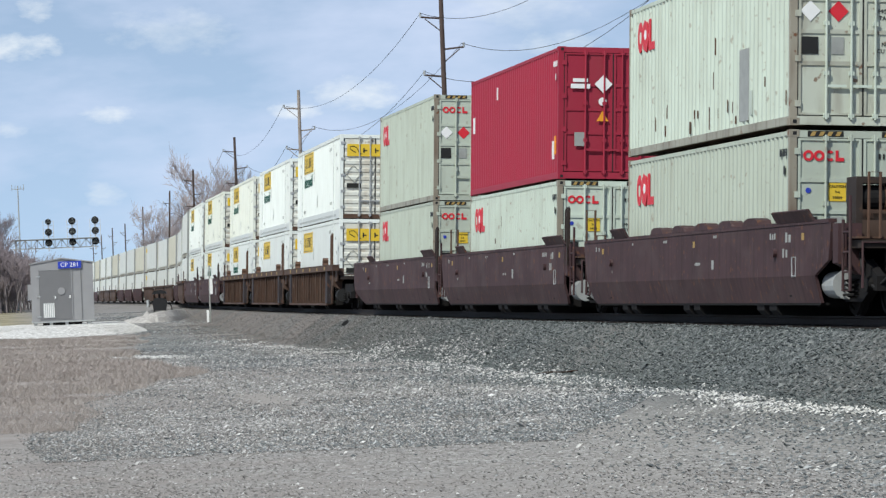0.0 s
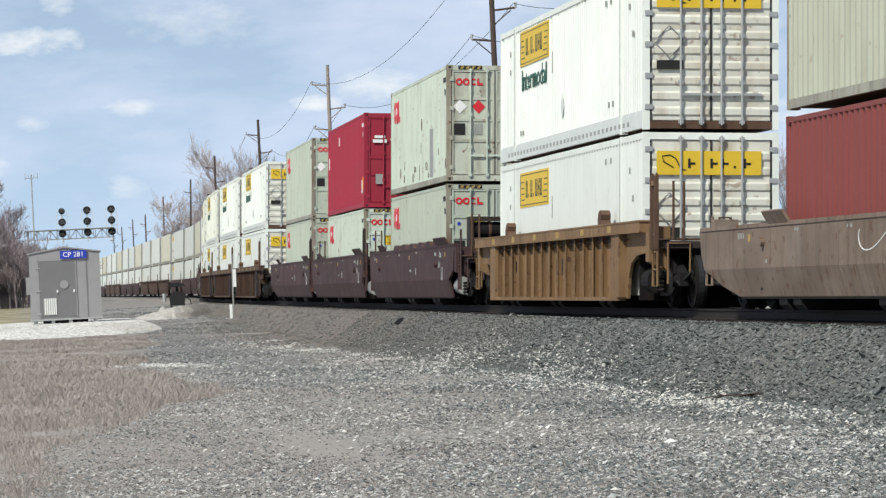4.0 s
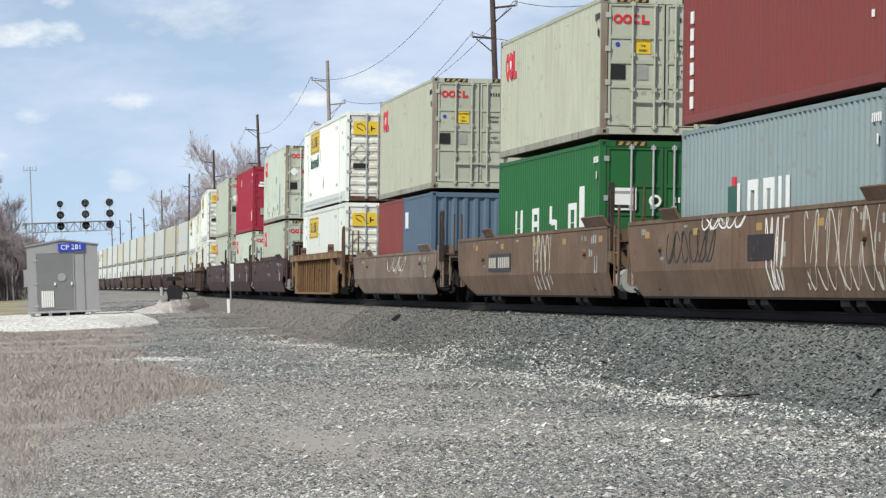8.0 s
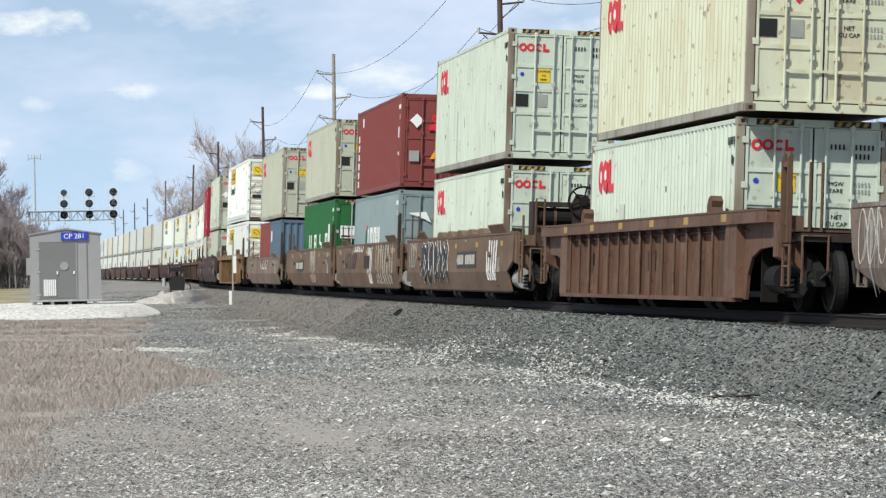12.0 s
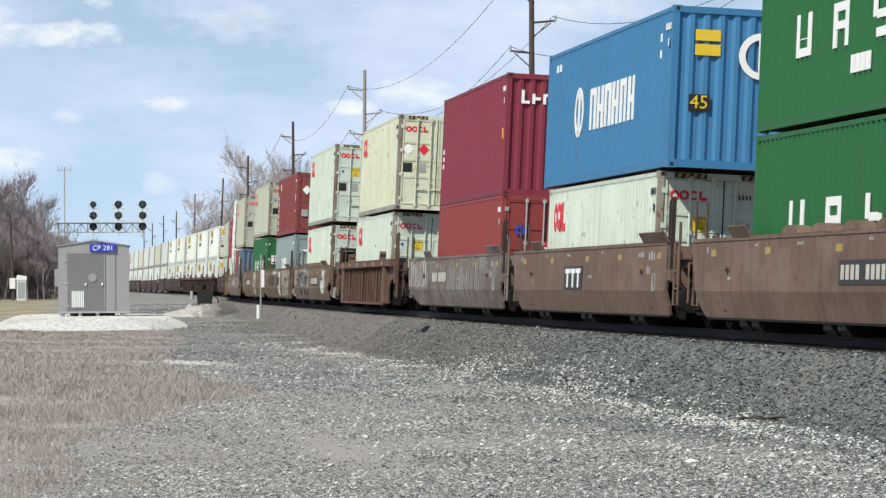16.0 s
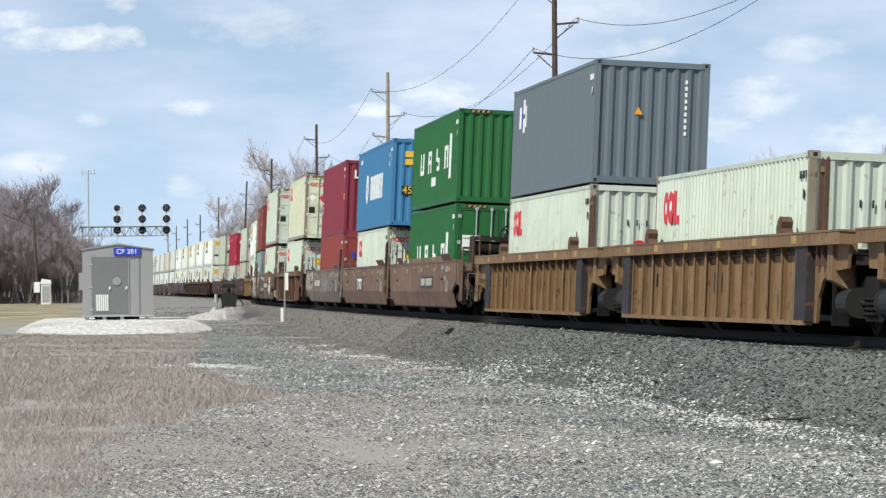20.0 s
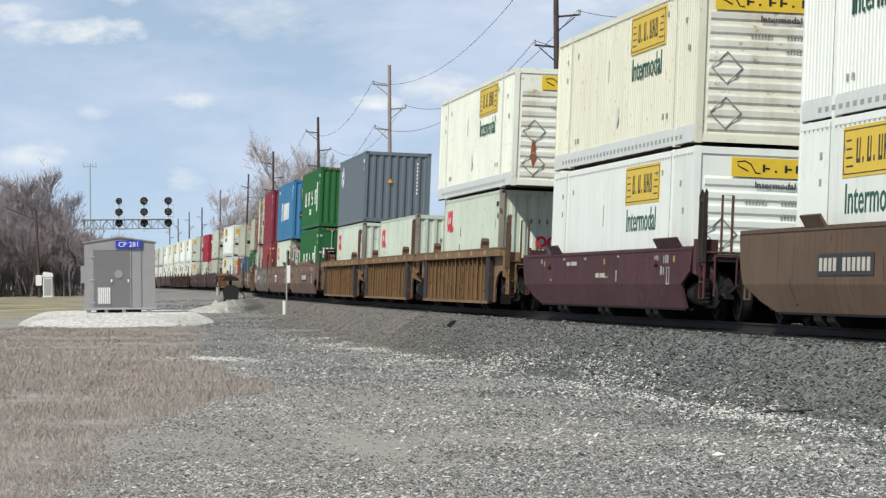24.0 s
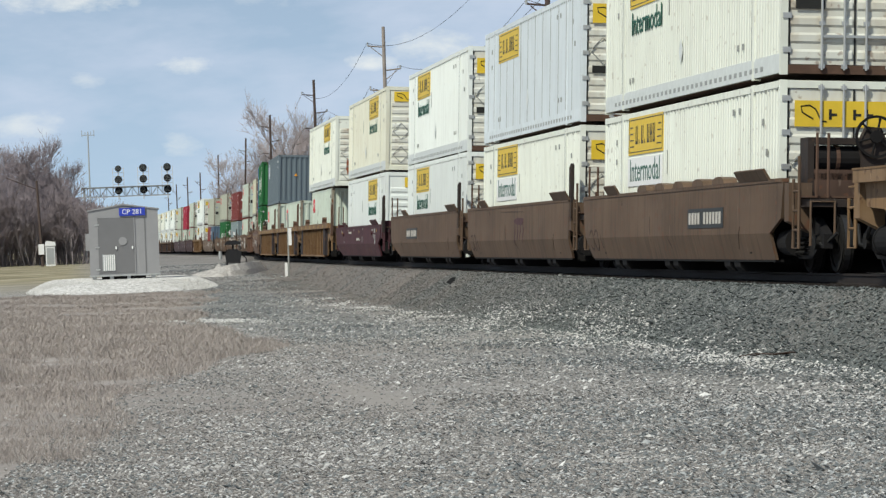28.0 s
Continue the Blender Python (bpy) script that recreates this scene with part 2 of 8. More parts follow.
def worn_paint(name, rgb, pale, rust=(0.13, 0.06, 0.035), wear=0.5):
    """Old freight-car paint: sun-faded areas, dark runs, pale scuffs and rust blisters."""
    m, n, l, b = nodes_of(name, 0.7)
    tc = n.new("ShaderNodeTexCoord")
    info = n.new("ShaderNodeObjectInfo")
    shift = n.new("ShaderNodeVectorMath")
    shift.operation = "ADD"
    off = n.new("ShaderNodeMath")
    off.operation = "MULTIPLY"
    off.inputs[1].default_value = 53.0
    l.new(info.outputs["Random"], off.inputs[0])
    l.new(tc.outputs["Object"], shift.inputs[0]), l.new(off.outputs[0], shift.inputs[1])
    v = shift.outputs[0]
    col = mix_node(n, l, ramp_node(n, l, noise_node(n, l, v, 0.45, 5.0, (1, 1, 1.6)), [(0.3, (0, 0, 0)), (0.7, (1, 1, 1))]), tuple(c * 0.78 for c in rgb), tuple(c * 1.22 for c in rgb))
    runs = ramp_node(n, l, noise_node(n, l, v, 2.6, 6.0, (1.0, 2.2, 0.12)), [(0.50, (0, 0, 0)), (0.66, (0.75, 0.75, 0.75))])
    col = mix_node(n, l, runs, col, tuple(c * 0.62 for c in rgb))
    dust = ramp_node(n, l, noise_node(n, l, v, 1.5, 8.0, (1.0, 0.5, 0.9)), [(0.50, (0, 0, 0)), (0.72, (wear, wear, wear))])
    col = mix_node(n, l, dust, col, pale)
    scuff = ramp_node(n, l, noise_node(n, l, v, 7.0, 4.0, (1.0, 2.0, 0.35)), [(0.66, (0, 0, 0)), (0.74, (0.55, 0.55, 0.55))])
    col = mix_node(n, l, scuff, col, tuple(min(1, c * 1.5) for c in pale))
    blister = ramp_node(n, l, noise_node(n, l, v, 6.0, 9.0), [(0.60, (0, 0, 0)), (0.67, (0.8, 0.8, 0.8))])
    col = mix_node(n, l, blister, col, rust)
    l.new(col, b.inputs["Base Color"])
    bump_node(n, l, b, noise_node(n, l, v, 3.0, 5.0), 0.25, 0.02)
    return m


MAT["car_purple"] = worn_paint("faded_plum_brown_paint", (0.062, 0.034, 0.036), (0.115, 0.085, 0.08), wear=0.45)
MAT["car_plum"] = worn_paint("faded_plum_red_paint", (0.072, 0.026, 0.032), (0.11, 0.07, 0.07), wear=0.35)
MAT["car_brown"] = worn_paint("faded_rust_brown_paint", (0.162, 0.102, 0.074), (0.235, 0.18, 0.142), wear=0.45)
MAT["car_clean"] = worn_paint("dull_rust_brown_paint", (0.118, 0.077, 0.050), (0.150, 0.108, 0.08), wear=0.3)
MAT["car_khaki"] = worn_paint("faded_khaki_brown_paint", (0.150, 0.097, 0.064), (0.215, 0.16, 0.12), wear=0.45)
MAT["car_tan"] = worn_paint("faded_tan_paint", (0.20, 0.150, 0.115), (0.30, 0.25, 0.21), wear=0.55)
MAT["car_grey"] = worn_paint("faded_grey_brown_paint", (0.16, 0.125, 0.105), (0.34, 0.32, 0.30), wear=0.6)
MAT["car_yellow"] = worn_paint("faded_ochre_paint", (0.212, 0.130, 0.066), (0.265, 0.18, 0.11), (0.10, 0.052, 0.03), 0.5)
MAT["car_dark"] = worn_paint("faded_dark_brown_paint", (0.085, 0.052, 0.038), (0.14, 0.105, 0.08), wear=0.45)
# darker copy of the ochre paint: shade on the rib webs, in the colour
MAT["rib_shade"] = worn_paint("shaded_rusty_ochre_paint", (0.18, 0.108, 0.052), (0.22, 0.15, 0.085), (0.08, 0.042, 0.025), 0.4)
MAT["bluish"] = paint("bluish_white_paint", (0.74, 0.80, 0.82), amount=0.18, rust=0.15)
MAT["car_umber"] = worn_paint("faded_umber_paint", (0.128, 0.072, 0.050), (0.20, 0.135, 0.10), (0.085, 0.042, 0.028), 0.5)
MAT["car_streak"] = worn_paint("pale_run_paint", (0.30, 0.285, 0.27), (0.42, 0.41, 0.40), wear=0.6)
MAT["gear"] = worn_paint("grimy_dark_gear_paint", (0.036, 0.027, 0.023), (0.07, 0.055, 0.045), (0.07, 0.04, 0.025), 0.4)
MAT["post"] = paint("rusted_post_paint", (0.31, 0.285, 0.225), dirt=(0.115, 0.058, 0.034), amount=0.95, rust=0.95)
MAT["stained"] = paint("stained_pale_paint", (0.52, 0.55, 0.46), dirt=(0.20, 0.155, 0.11), amount=1.0, rust=0.8)
MAT["under_rail"] = paint("grimy_grey_rail_paint", (0.36, 0.355, 0.295), dirt=(0.10, 0.075, 0.055), amount=0.8, rust=0.6)
MAT["slate_dark"] = worn_paint("dark_slate_plum_paint", (0.034, 0.028, 0.030), (0.065, 0.056, 0.058), wear=0.4)
MAT["cylinder"] = plain("dusty_grey_paint", (0.33, 0.34, 0.335), 0.6, 0, 0.3)
MAT["grime"] = plain("faded_dark_spray", (0.070, 0.048, 0.038), 0.85, 0, 0.4)
MAT["smudge"] = plain("faded_purple_spray", (0.088, 0.048, 0.052), 0.85, 0, 0.5)
MAT["faded_chalk"] = plain("faded_chalk_paint", (0.50, 0.47, 0.42), 0.8, 0, 0.3)
MAT["rust_run"] = plain("red_rust_run", (0.26, 0.085, 0.045), 0.8, 0, 0.4)
MAT["tread"] = plain("polished_wheel_tread", (0.045, 0.044, 0.045), 0.4, 0.4, 0.2)
MAT["iron"] = plain("greasy_black_iron", (0.010, 0.009, 0.009), 0.85, 0.0, 0.4)
MAT["rusty"] = plain("rusty_iron", (0.11, 0.065, 0.045), 0.8, 0.1, 0.4)
MAT["wheel"] = plain("worn_wheel_steel", (0.012, 0.011, 0.010), 0.85, 0.0, 0.3)
MAT["galv"] = plain("galvanised_steel", (0.48, 0.49, 0.48), 0.45, 0.5, 0.15)
MAT["galv_bright"] = plain("new_galvanised_steel", (0.66, 0.67, 0.67), 0.5, 0.1, 0.12)
MAT["rail_grey"] = plain("light_grey_rail_paint", (0.68, 0.71, 0.68), 0.5, 0.1, 0.15)
MAT["rubber"] = plain("black_rubber_seal", (0.02, 0.02, 0.02), 0.7)
MAT["logo_red"] = plain("red_vinyl", (0.62, 0.030, 0.045), 0.5, 0, 0.12)
MAT["logo_white"] = plain("white_vinyl", (0.82, 0.82, 0.80), 0.5, 0, 0.08)
MAT["logo_yellow"] = plain("yellow_vinyl", (0.72, 0.50, 0.045), 0.5, 0, 0.12)
MAT["logo_black"] = plain("black_vinyl", (0.025, 0.025, 0.022), 0.5)
MAT["logo_green"] = plain("dark_green_vinyl", (0.020, 0.10, 0.065), 0.5)
MAT["logo_blue"] = plain("blue_vinyl", (0.035, 0.06, 0.42), 0.5)
MAT["logo_orange"] = plain("orange_vinyl", (0.80, 0.33, 0.03), 0.5)
MAT["faded_yellow"] = plain("faded_yellow_tape", (0.38, 0.255, 0.085), 0.6, 0, 0.3)
MAT["logo_grey"] = plain("grey_vinyl", (0.32, 0.33, 0.31), 0.5)
MAT["shed"] = plain("dull_aluminium_sheet", (0.31, 0.308, 0.312), 0.55, 0.1, 0.10, 2.0)
MAT["shed_dark"] = plain("grey_sheet_door", (0.185, 0.184, 0.188), 0.55, 0.1, 0.08, 2.0)
MAT["signal_black"] = plain("matt_black_paint", (0.018, 0.018, 0.020), 0.7)
MAT["pole_wood"] = plain("weathered_creosote_wood", (0.085, 0.062, 0.054), 0.9, 0, 0.4, 3.0)
MAT["pole_pale"] = plain("bleached_grey_wood", (0.30, 0.26, 0.23), 0.9, 0, 0.3, 3.0)
MAT["bark"] = plain("grey_brown_bark", (0.20, 0.175, 0.177), 0.95, 0, 0.4, 4.0)
MAT["twig"] = plain("bare_twigs", (0.275, 0.235, 0.245), 0.95, 0, 0.35, 4.0)
MAT["twig_pale"] = plain("pale_bare_twigs", (0.40, 0.35, 0.345), 0.95, 0, 0.3, 4.0)
# tie and rail colours also darkened to paint in the shade under the cars
MAT["tie"] = plain("creosoted_tie_wood", (0.028, 0.023, 0.020), 0.9, 0, 0.4, 5.0)
MAT["rail"] = plain("rail_steel", (0.030, 0.024, 0.021), 0.7, 0.2, 0.3)


def brown_with_distance(n, l, vec, c, brown):
    """Rusty dust that covers the ballast more and more along the line."""
    sep = n.new("ShaderNodeSeparateXYZ")
    l.new(vec, sep.inputs[0])
    reach = n.new("ShaderNodeMapRange")
    reach.inputs["From Min"].default_value, reach.inputs["From Max"].default_value, reach.inputs["To Max"].default_value = 58.0, 92.0, 0.75
    l.new(sep.outputs[1], reach.inputs["Value"])
    blot = ramp_node(n, l, noise_node(n, l, vec, 0.4, 7.0), [(0.32, (0.35, 0.35, 0.35)), (0.6, (1, 1, 1))])
    return mix_node(n, l, mix_node(n, l, 1.0, blot, reach.outputs[0], "MULTIPLY"), c, brown)


def stone_material(name, lo, hi, tint, rough=0.9, brown=None):
    """Crushed stone, every piece with its own shade."""
    m, n, l, b = nodes_of(name, rough)
    geo = n.new("ShaderNodeNewGeometry")
    tc = n.new("ShaderNodeTexCoord")
    c = ramp_node(n, l, geo.outputs["Random Per Island"], [(0.0, lo), (0.75, hi), (1.0, tint)])
    c = mix_node(n, l, 0.35, c, ramp_node(n, l, noise_node(n, l, tc.outputs["Object"], 0.35, 4.0), [(0.3, lo), (0.7, hi)]))
    if brown:
        c = brown_with_distance(n, l, tc.outputs["Object"], c, brown)
    l.new(c, b.inputs["Base Color"])
    return m


MAT["ballast_stone"] = stone_material("crushed_grey_ballast", (0.062, 0.070, 0.070), (0.135, 0.148, 0.145), (0.32, 0.33, 0.315), brown=(0.215, 0.186, 0.168))
MAT["gravel_stone"] = stone_material("crushed_limestone", (0.10, 0.093, 0.086), (0.355, 0.335, 0.313), (0.87, 0.855, 0.83))
MAT["coarse"] = stone_material("coarse_mixed_gravel", (0.13, 0.122, 0.114), (0.46, 0.445, 0.425), (0.86, 0.85, 0.83))
MAT["pad_stone"] = stone_material("pale_limestone", (0.44, 0.43, 0.405), (0.68, 0.665, 0.635), (0.84, 0.825, 0.80))
MAT["spilled_stone"] = stone_material("spilled_grey_ballast", (0.075, 0.082, 0.083), (0.20, 0.213, 0.215), (0.66, 0.67, 0.66))


def grass_edge(y):
    """Where the dry grass ends towards the track, as x for a given y: a long straight side with one bulge."""
    return 0.319 * y - 2.0 + 1.9 * math.exp(-((y - 56) / 12) ** 2)


def ground_material():
    """Packed limestone yard, dry grass, dusty soil along the railway, rough green-brown turf far off."""
    m, n, l, b = nodes_of("packed_gravel_and_dry_grass", 0.95)
    tc = n.new("ShaderNodeTexCoord")
    v = tc.outputs["Object"]
    sep = n.new("ShaderNodeSeparateXYZ")
    l.new(v, sep.inputs[0])
    px, py = sep.outputs[0], sep.outputs[1]

    def calc(op, a, bb=None, c=None, clamp=False):
        k = n.new("ShaderNodeMath")
        k.operation, k.use_clamp = op, clamp
        for i, q in enumerate((a, bb, c)):
            if q is None:
                continue
            if isinstance(q, (int, float)):
                k.inputs[i].default_value = q
            else:
                l.new(q, k.inputs[i])
        return k.outputs[0]

    def soft(value, scale, offset):
        """0 to 1 across a soft edge."""
        return calc("MULTIPLY_ADD", value, scale, offset, clamp=True)

    def hill(value, middle, half):
        q = calc("MULTIPLY", calc("SUBTRACT", value, middle), 1 / half)
        return calc("EXPONENT", calc("MULTIPLY", calc("MULTIPLY", q, q), -1.0))

    wob = calc("MULTIPLY_ADD", noise_node(n, l, v, 0.35, 6.0), 5.0, -2.5)
    slow = noise_node(n, l, v, 0.16, 5.0, (1.0, 0.55, 1.0))
    fine = noise_node(n, l, v, 7.0, 10.0)
    grit = n.new("ShaderNodeTexVoronoi")
    grit.inputs["Scale"].default_value = 24.0
    l.new(v, grit.inputs["Vector"])
    grey = n.new("ShaderNodeRGBToBW")
    l.new(grit.outputs["Color"], grey.inputs[0])
    # crushed limestone over packed dust
    grav = ramp_node(n, l, grey.outputs[0], [(0.15, (0.11, 0.103, 0.094)), (0.55, (0.250, 0.237, 0.218)), (0.85, (0.60, 0.585, 0.555))])
    dust = ramp_node(n, l, noise_node(n, l, v, 0.9, 9.0), [(0.3, (0.265, 0.240, 0.217)), (0.7, (0.375, 0.346, 0.316))])
    bare = ramp_node(n, l, slow, [(0.40, (0.25, 0.25, 0.25)), (0.62, (0.75, 0.75, 0.75))])
    grav = mix_node(n, l, bare, grav, dust)
    grav = mix_node(n, l, 0.25, grav, ramp_node(n, l, fine, [(0.3, (0.17, 0.163, 0.15)), (0.7, (0.52, 0.51, 0.485))]))
    # metres left of the track's middle
    dy = calc("SUBTRACT", py, 60.9)
    u = calc("ADD", calc("MULTIPLY_ADD", px, -0.971, 27.43), calc("ADD", calc("MULTIPLY", dy, 0.2377), calc("MULTIPLY", calc("MULTIPLY", dy, dy), 0.00022)))
    uw = calc("ADD", u, calc("MULTIPLY", wob, 0.45))
    # bluish ballast spill in the middle distance and beside the near track
    cool = mix_node(n, l, grey.outputs[0], (0.048, 0.052, 0.050), (0.228, 0.236, 0.226))
    zone = calc("MULTIPLY", hill(uw, 6.6, 2.2), soft(py, 0.06, -2.9))
    near = calc("MULTIPLY", hill(uw, 2.2, 3.6), soft(py, -0.05, 3.15))
    grav = mix_node(n, l, calc("MULTIPLY", calc("MAXIMUM", calc("MULTIPLY", zone, 0.75), near), 0.95), grav, cool)
    # brown brake dust and soil washed along the foot of the ballast
    soil = ramp_node(n, l, noise_node(n, l, v, 1.4, 9.0), [(0.3, (0.19, 0.160, 0.140)), (0.7, (0.33, 0.29, 0.262))])
    grav = mix_node(n, l, calc("MULTIPLY", calc("MULTIPLY", hill(uw, 3.0, 2.2), soft(py, 0.05, -3.2)), 0.85), grav, soil)
    # trodden soil beside the near grass, with smooth dirt in the old wheel ruts
    inside = calc("ADD", calc("SUBTRACT", calc("ADD", calc("MULTIPLY_ADD", py, 0.319, -2.0), calc("MULTIPLY", hill(py, 56.0, 12.0), 1.9)), px), calc("MULTIPLY", wob, 0.28))
    trodden = calc("MULTIPLY", calc("MULTIPLY", soft(inside, 0.16, 1.10), soft(py, -0.08, 4.8)), ramp_node(n, l, noise_node(n, l, v, 0.7, 6.0), [(0.36, (0.1, 0.1, 0.1)), (0.6, (1, 1, 1))]))
    grav = mix_node(n, l, calc("MULTIPLY", trodden, 0.6), grav, soil)
    rut = calc("ADD", calc("SUBTRACT", px, calc("MULTIPLY", py, 0.24)), calc("MULTIPLY", wob, 0.12))
    smooth = calc("MULTIPLY", calc("MULTIPLY", hill(rut, 3.95, 0.42), hill(py, 35.0, 5.5)), 1.0)
    grav = mix_node(n, l, calc("MULTIPLY", smooth, 0.85), grav, mix_node(n, l, fine, (0.28, 0.257, 0.232), (0.385, 0.357, 0.327)))
    # dead grass
    dry = ramp_node(n, l, noise_node(n, l, v, 1.1, 8.0), [(0.3, (0.275, 0.242, 0.218)), (0.7, (0.40, 0.364, 0.334))])
    lawn = calc("MINIMUM", inside, calc("SUBTRACT", calc("MULTIPLY_ADD", px, -0.1, 125.5), py))
    col = mix_node(n, l, soft(lawn, 0.7, 0.25), grav, dry)
    # rough turf and grey cinders far off
    turf = ramp_node(n, l, noise_node(n, l, v, 0.30, 12.0), [(0.36, (0.175, 0.150, 0.085)), (0.52, (0.30, 0.262, 0.165)), (0.66, (0.43, 0.38, 0.275))])
    far = soft(calc("ADD", py, calc("MULTIPLY", wob, 3.0)), 0.03, -3.75)
    away = soft(calc("SUBTRACT", calc("MULTIPLY", py, 0.265), px), 0.4, 0.5)
    worn = ramp_node(n, l, noise_node(n, l, v, 0.5, 8.0), [(0.35, (0.185, 0.172, 0.160)), (0.65, (0.31, 0.293, 0.276))])
    col = mix_node(n, l, calc("MULTIPLY", soft(py, 0.025, -2.6), calc("SUBTRACT", 1.0, away)), col, worn)
    col = mix_node(n, l, calc("MULTIPLY", far, away), col, turf)
    l.new(col, b.inputs["Base Color"])
    bump_node(n, l, b, calc("ADD", grit.outputs["Distance"], fine), 0.45, 0.025)
    return m


MAT["ground"] = ground_material()
# oil stain, with the shade under the cars added to its colour
MAT["oily"] = plain("oily_shaded_ballast", (0.020, 0.019, 0.018), 0.9, 0, 0.4, 8.0)


def bed_material(name, scale, shades, dusty, brown=None):
    """Crushed stone packed tight: every cell a stone of its own shade, with dusty patches."""
    m, n, l, b = nodes_of(name, 0.95)
    tc = n.new("ShaderNodeTexCoord")
    cell = n.new("ShaderNodeTexVoronoi")
    cell.inputs["Scale"].default_value = scale
    l.new(tc.outputs["Object"], cell.inputs["Vector"])
    grey = n.new("ShaderNodeRGBToBW")
    l.new(cell.outputs["Color"], grey.inputs[0])
    c = ramp_node(n, l, grey.outputs[0], list(zip((0.2, 0.6, 0.95), shades)))
    dust = ramp_node(n, l, noise_node(n, l, tc.outputs["Object"], 0.12, 6.0), [(0.4, (0.0, 0.0, 0.0)), (0.75, (0.6, 0.6, 0.6))])
    c = mix_node(n, l, dust, c, dusty)
    if brown:
        c = brown_with_distance(n, l, tc.outputs["Object"], c, brown)
    l.new(c, b.inputs["Base Color"])
    bump_node(n, l, b, cell.outputs["Distance"], 1.0, 0.03)
    return m


MAT["ballast"] = bed_material("packed_ballast", 20.0, ((0.05, 0.055, 0.055), (0.125, 0.135, 0.133), (0.32, 0.33, 0.315)), (0.19, 0.172, 0.154), (0.205, 0.176, 0.158))
MAT["pad"] = bed_material("pale_crushed_limestone", 9.0, ((0.44, 0.425, 0.40), (0.62, 0.605, 0.575), (0.80, 0.785, 0.76)), (0.56, 0.535, 0.50))
MAT["spoil"] = bed_material("dusty_stone_heap", 9.0, ((0.33, 0.31, 0.285), (0.45, 0.425, 0.395), (0.6, 0.58, 0.55)), (0.43, 0.40, 0.37))
MAT["dry_grass"] = stone_material("dry_grass_blades", (0.265, 0.228, 0.205), (0.425, 0.38, 0.348), (0.58, 0.535, 0.495))


# ---- mesh helpers ----
class Shape:
    """Collects simple solids into one mesh."""

    def __init__(self):
        self.v, self.f, self.smooth = [], [], False

    def add(self, verts, faces):
        k = len(self.v)
        self.v.extend(verts)
        self.f.extend([tuple(i + k for i in f) for f in faces])
        return self

    def box(self, x0, x1, y0, y1, z0, z1):
        vs = [(x, y, z) for z in (z0, z1) for y in (y0, y1) for x in (x0, x1)]
        return self.add(vs, [(0, 2, 3, 1), (4, 5, 7, 6), (0, 1, 5, 4), (2, 6, 7, 3), (0, 4, 6, 2), (1, 3, 7, 5)])

    def prism(self, outline, axis, a, b):
        """A flat outline drawn out from a to b along an axis (0: outline is y, z; 1: x, z; 2: x, y)."""
        def put(p, q):
            r = list(p)
            r.insert(axis, q)
            return tuple(r)
        n = len(outline)
        vs = [put(p, a) for p in outline] + [put(p, b) for p in outline]
        return self.add(vs, [tuple(range(n)), tuple(reversed(range(n, 2 * n)))] + [(i, i + n, (i + 1) % n + n, (i + 1) % n) for i in range(n)])

    def tube(self, p, q, r, n=8, r2=None):
        p, q = Vector(p), Vector(q)
        d = (q - p).normalized()
        a = d.orthogonal().normalized()
        c = d.cross(a)
        r2 = r if r2 is None else r2
        vs = []
        for o, rr in ((p, r), (q, r2)):
            vs += [tuple(o + (a * math.cos(t) + c * math.sin(t)) * rr) for t in (2 * math.pi * i / n for i in range(n))]
        return self.add(vs, [(i, (i + 1) % n, (i + 1) % n + n, i + n) for i in range(n)] + [tuple(reversed(range(n))), tuple(range(n, 2 * n))])

    def path(self, pts, r, n=6):
        """One bent round bar through the points."""
        pts = [Vector(p) for p in pts]
        vs = []
        for i, p in enumerate(pts):
            d = (pts[min(i + 1, len(pts) - 1)] - pts[max(i - 1, 0)]).normalized()
            a = d.cross(Vector((0.31, 0.17, 0.93)))
            a = (a if a.length > 0.05 else d.orthogonal()).normalized()
            c = d.cross(a)
            vs += [tuple(p + (a * math.cos(t) + c * math.sin(t)) * r) for t in (2 * math.pi * k / n for k in range(n))]
        fs = [(i * n + k, i * n + (k + 1) % n, (i + 1) * n + (k + 1) % n, (i + 1) * n + k) for i in range(len(pts) - 1) for k in range(n)]
        return self.add(vs, fs + [tuple(reversed(range(n))), tuple(range(len(vs) - n, len(vs)))])

    def ring(self, centre, axis, r_in, r_out, half, n=20, a0=0.0, a1=2 * math.pi):
        """A flat ring (or arc) about an axis."""
        full = a1 - a0 > 6.28
        m = n if full else n + 1
        vs = []
        for i in range(m):
            t = a0 + (a1 - a0) * i / n
            for r in (r_in, r_out):
                for h in (-half, half):
                    p = [r * math.cos(t), r * math.sin(t)]
                    p.insert(axis, h)
                    vs.append(tuple(p[k] + centre[k] for k in range(3)))
        fs = []
        for i in range(n):
            a, b = 4 * i, 4 * ((i + 1) % m)
            fs += [(a, a + 1, b + 1, b), (a + 2, b + 2, b + 3, a + 3), (a, b, b + 2, a + 2), (a + 1, a + 3, b + 3, b + 1)]
        if not full:
            e = 4 * n
            fs += [(0, 2, 3, 1), (e, e + 1, e + 3, e + 2)]
        return self.add(vs, fs)

    def mesh(self, name, mat):
        me = bpy.data.meshes.new(name)
        me.from_pydata(self.v, [], self.f)
        me.materials.append(mat)
        bm = bmesh.new()
        bm.from_mesh(me)
        bmesh.ops.recalc_face_normals(bm, faces=bm.faces)
        bm.to_mesh(me)
        bm.free()
        return me


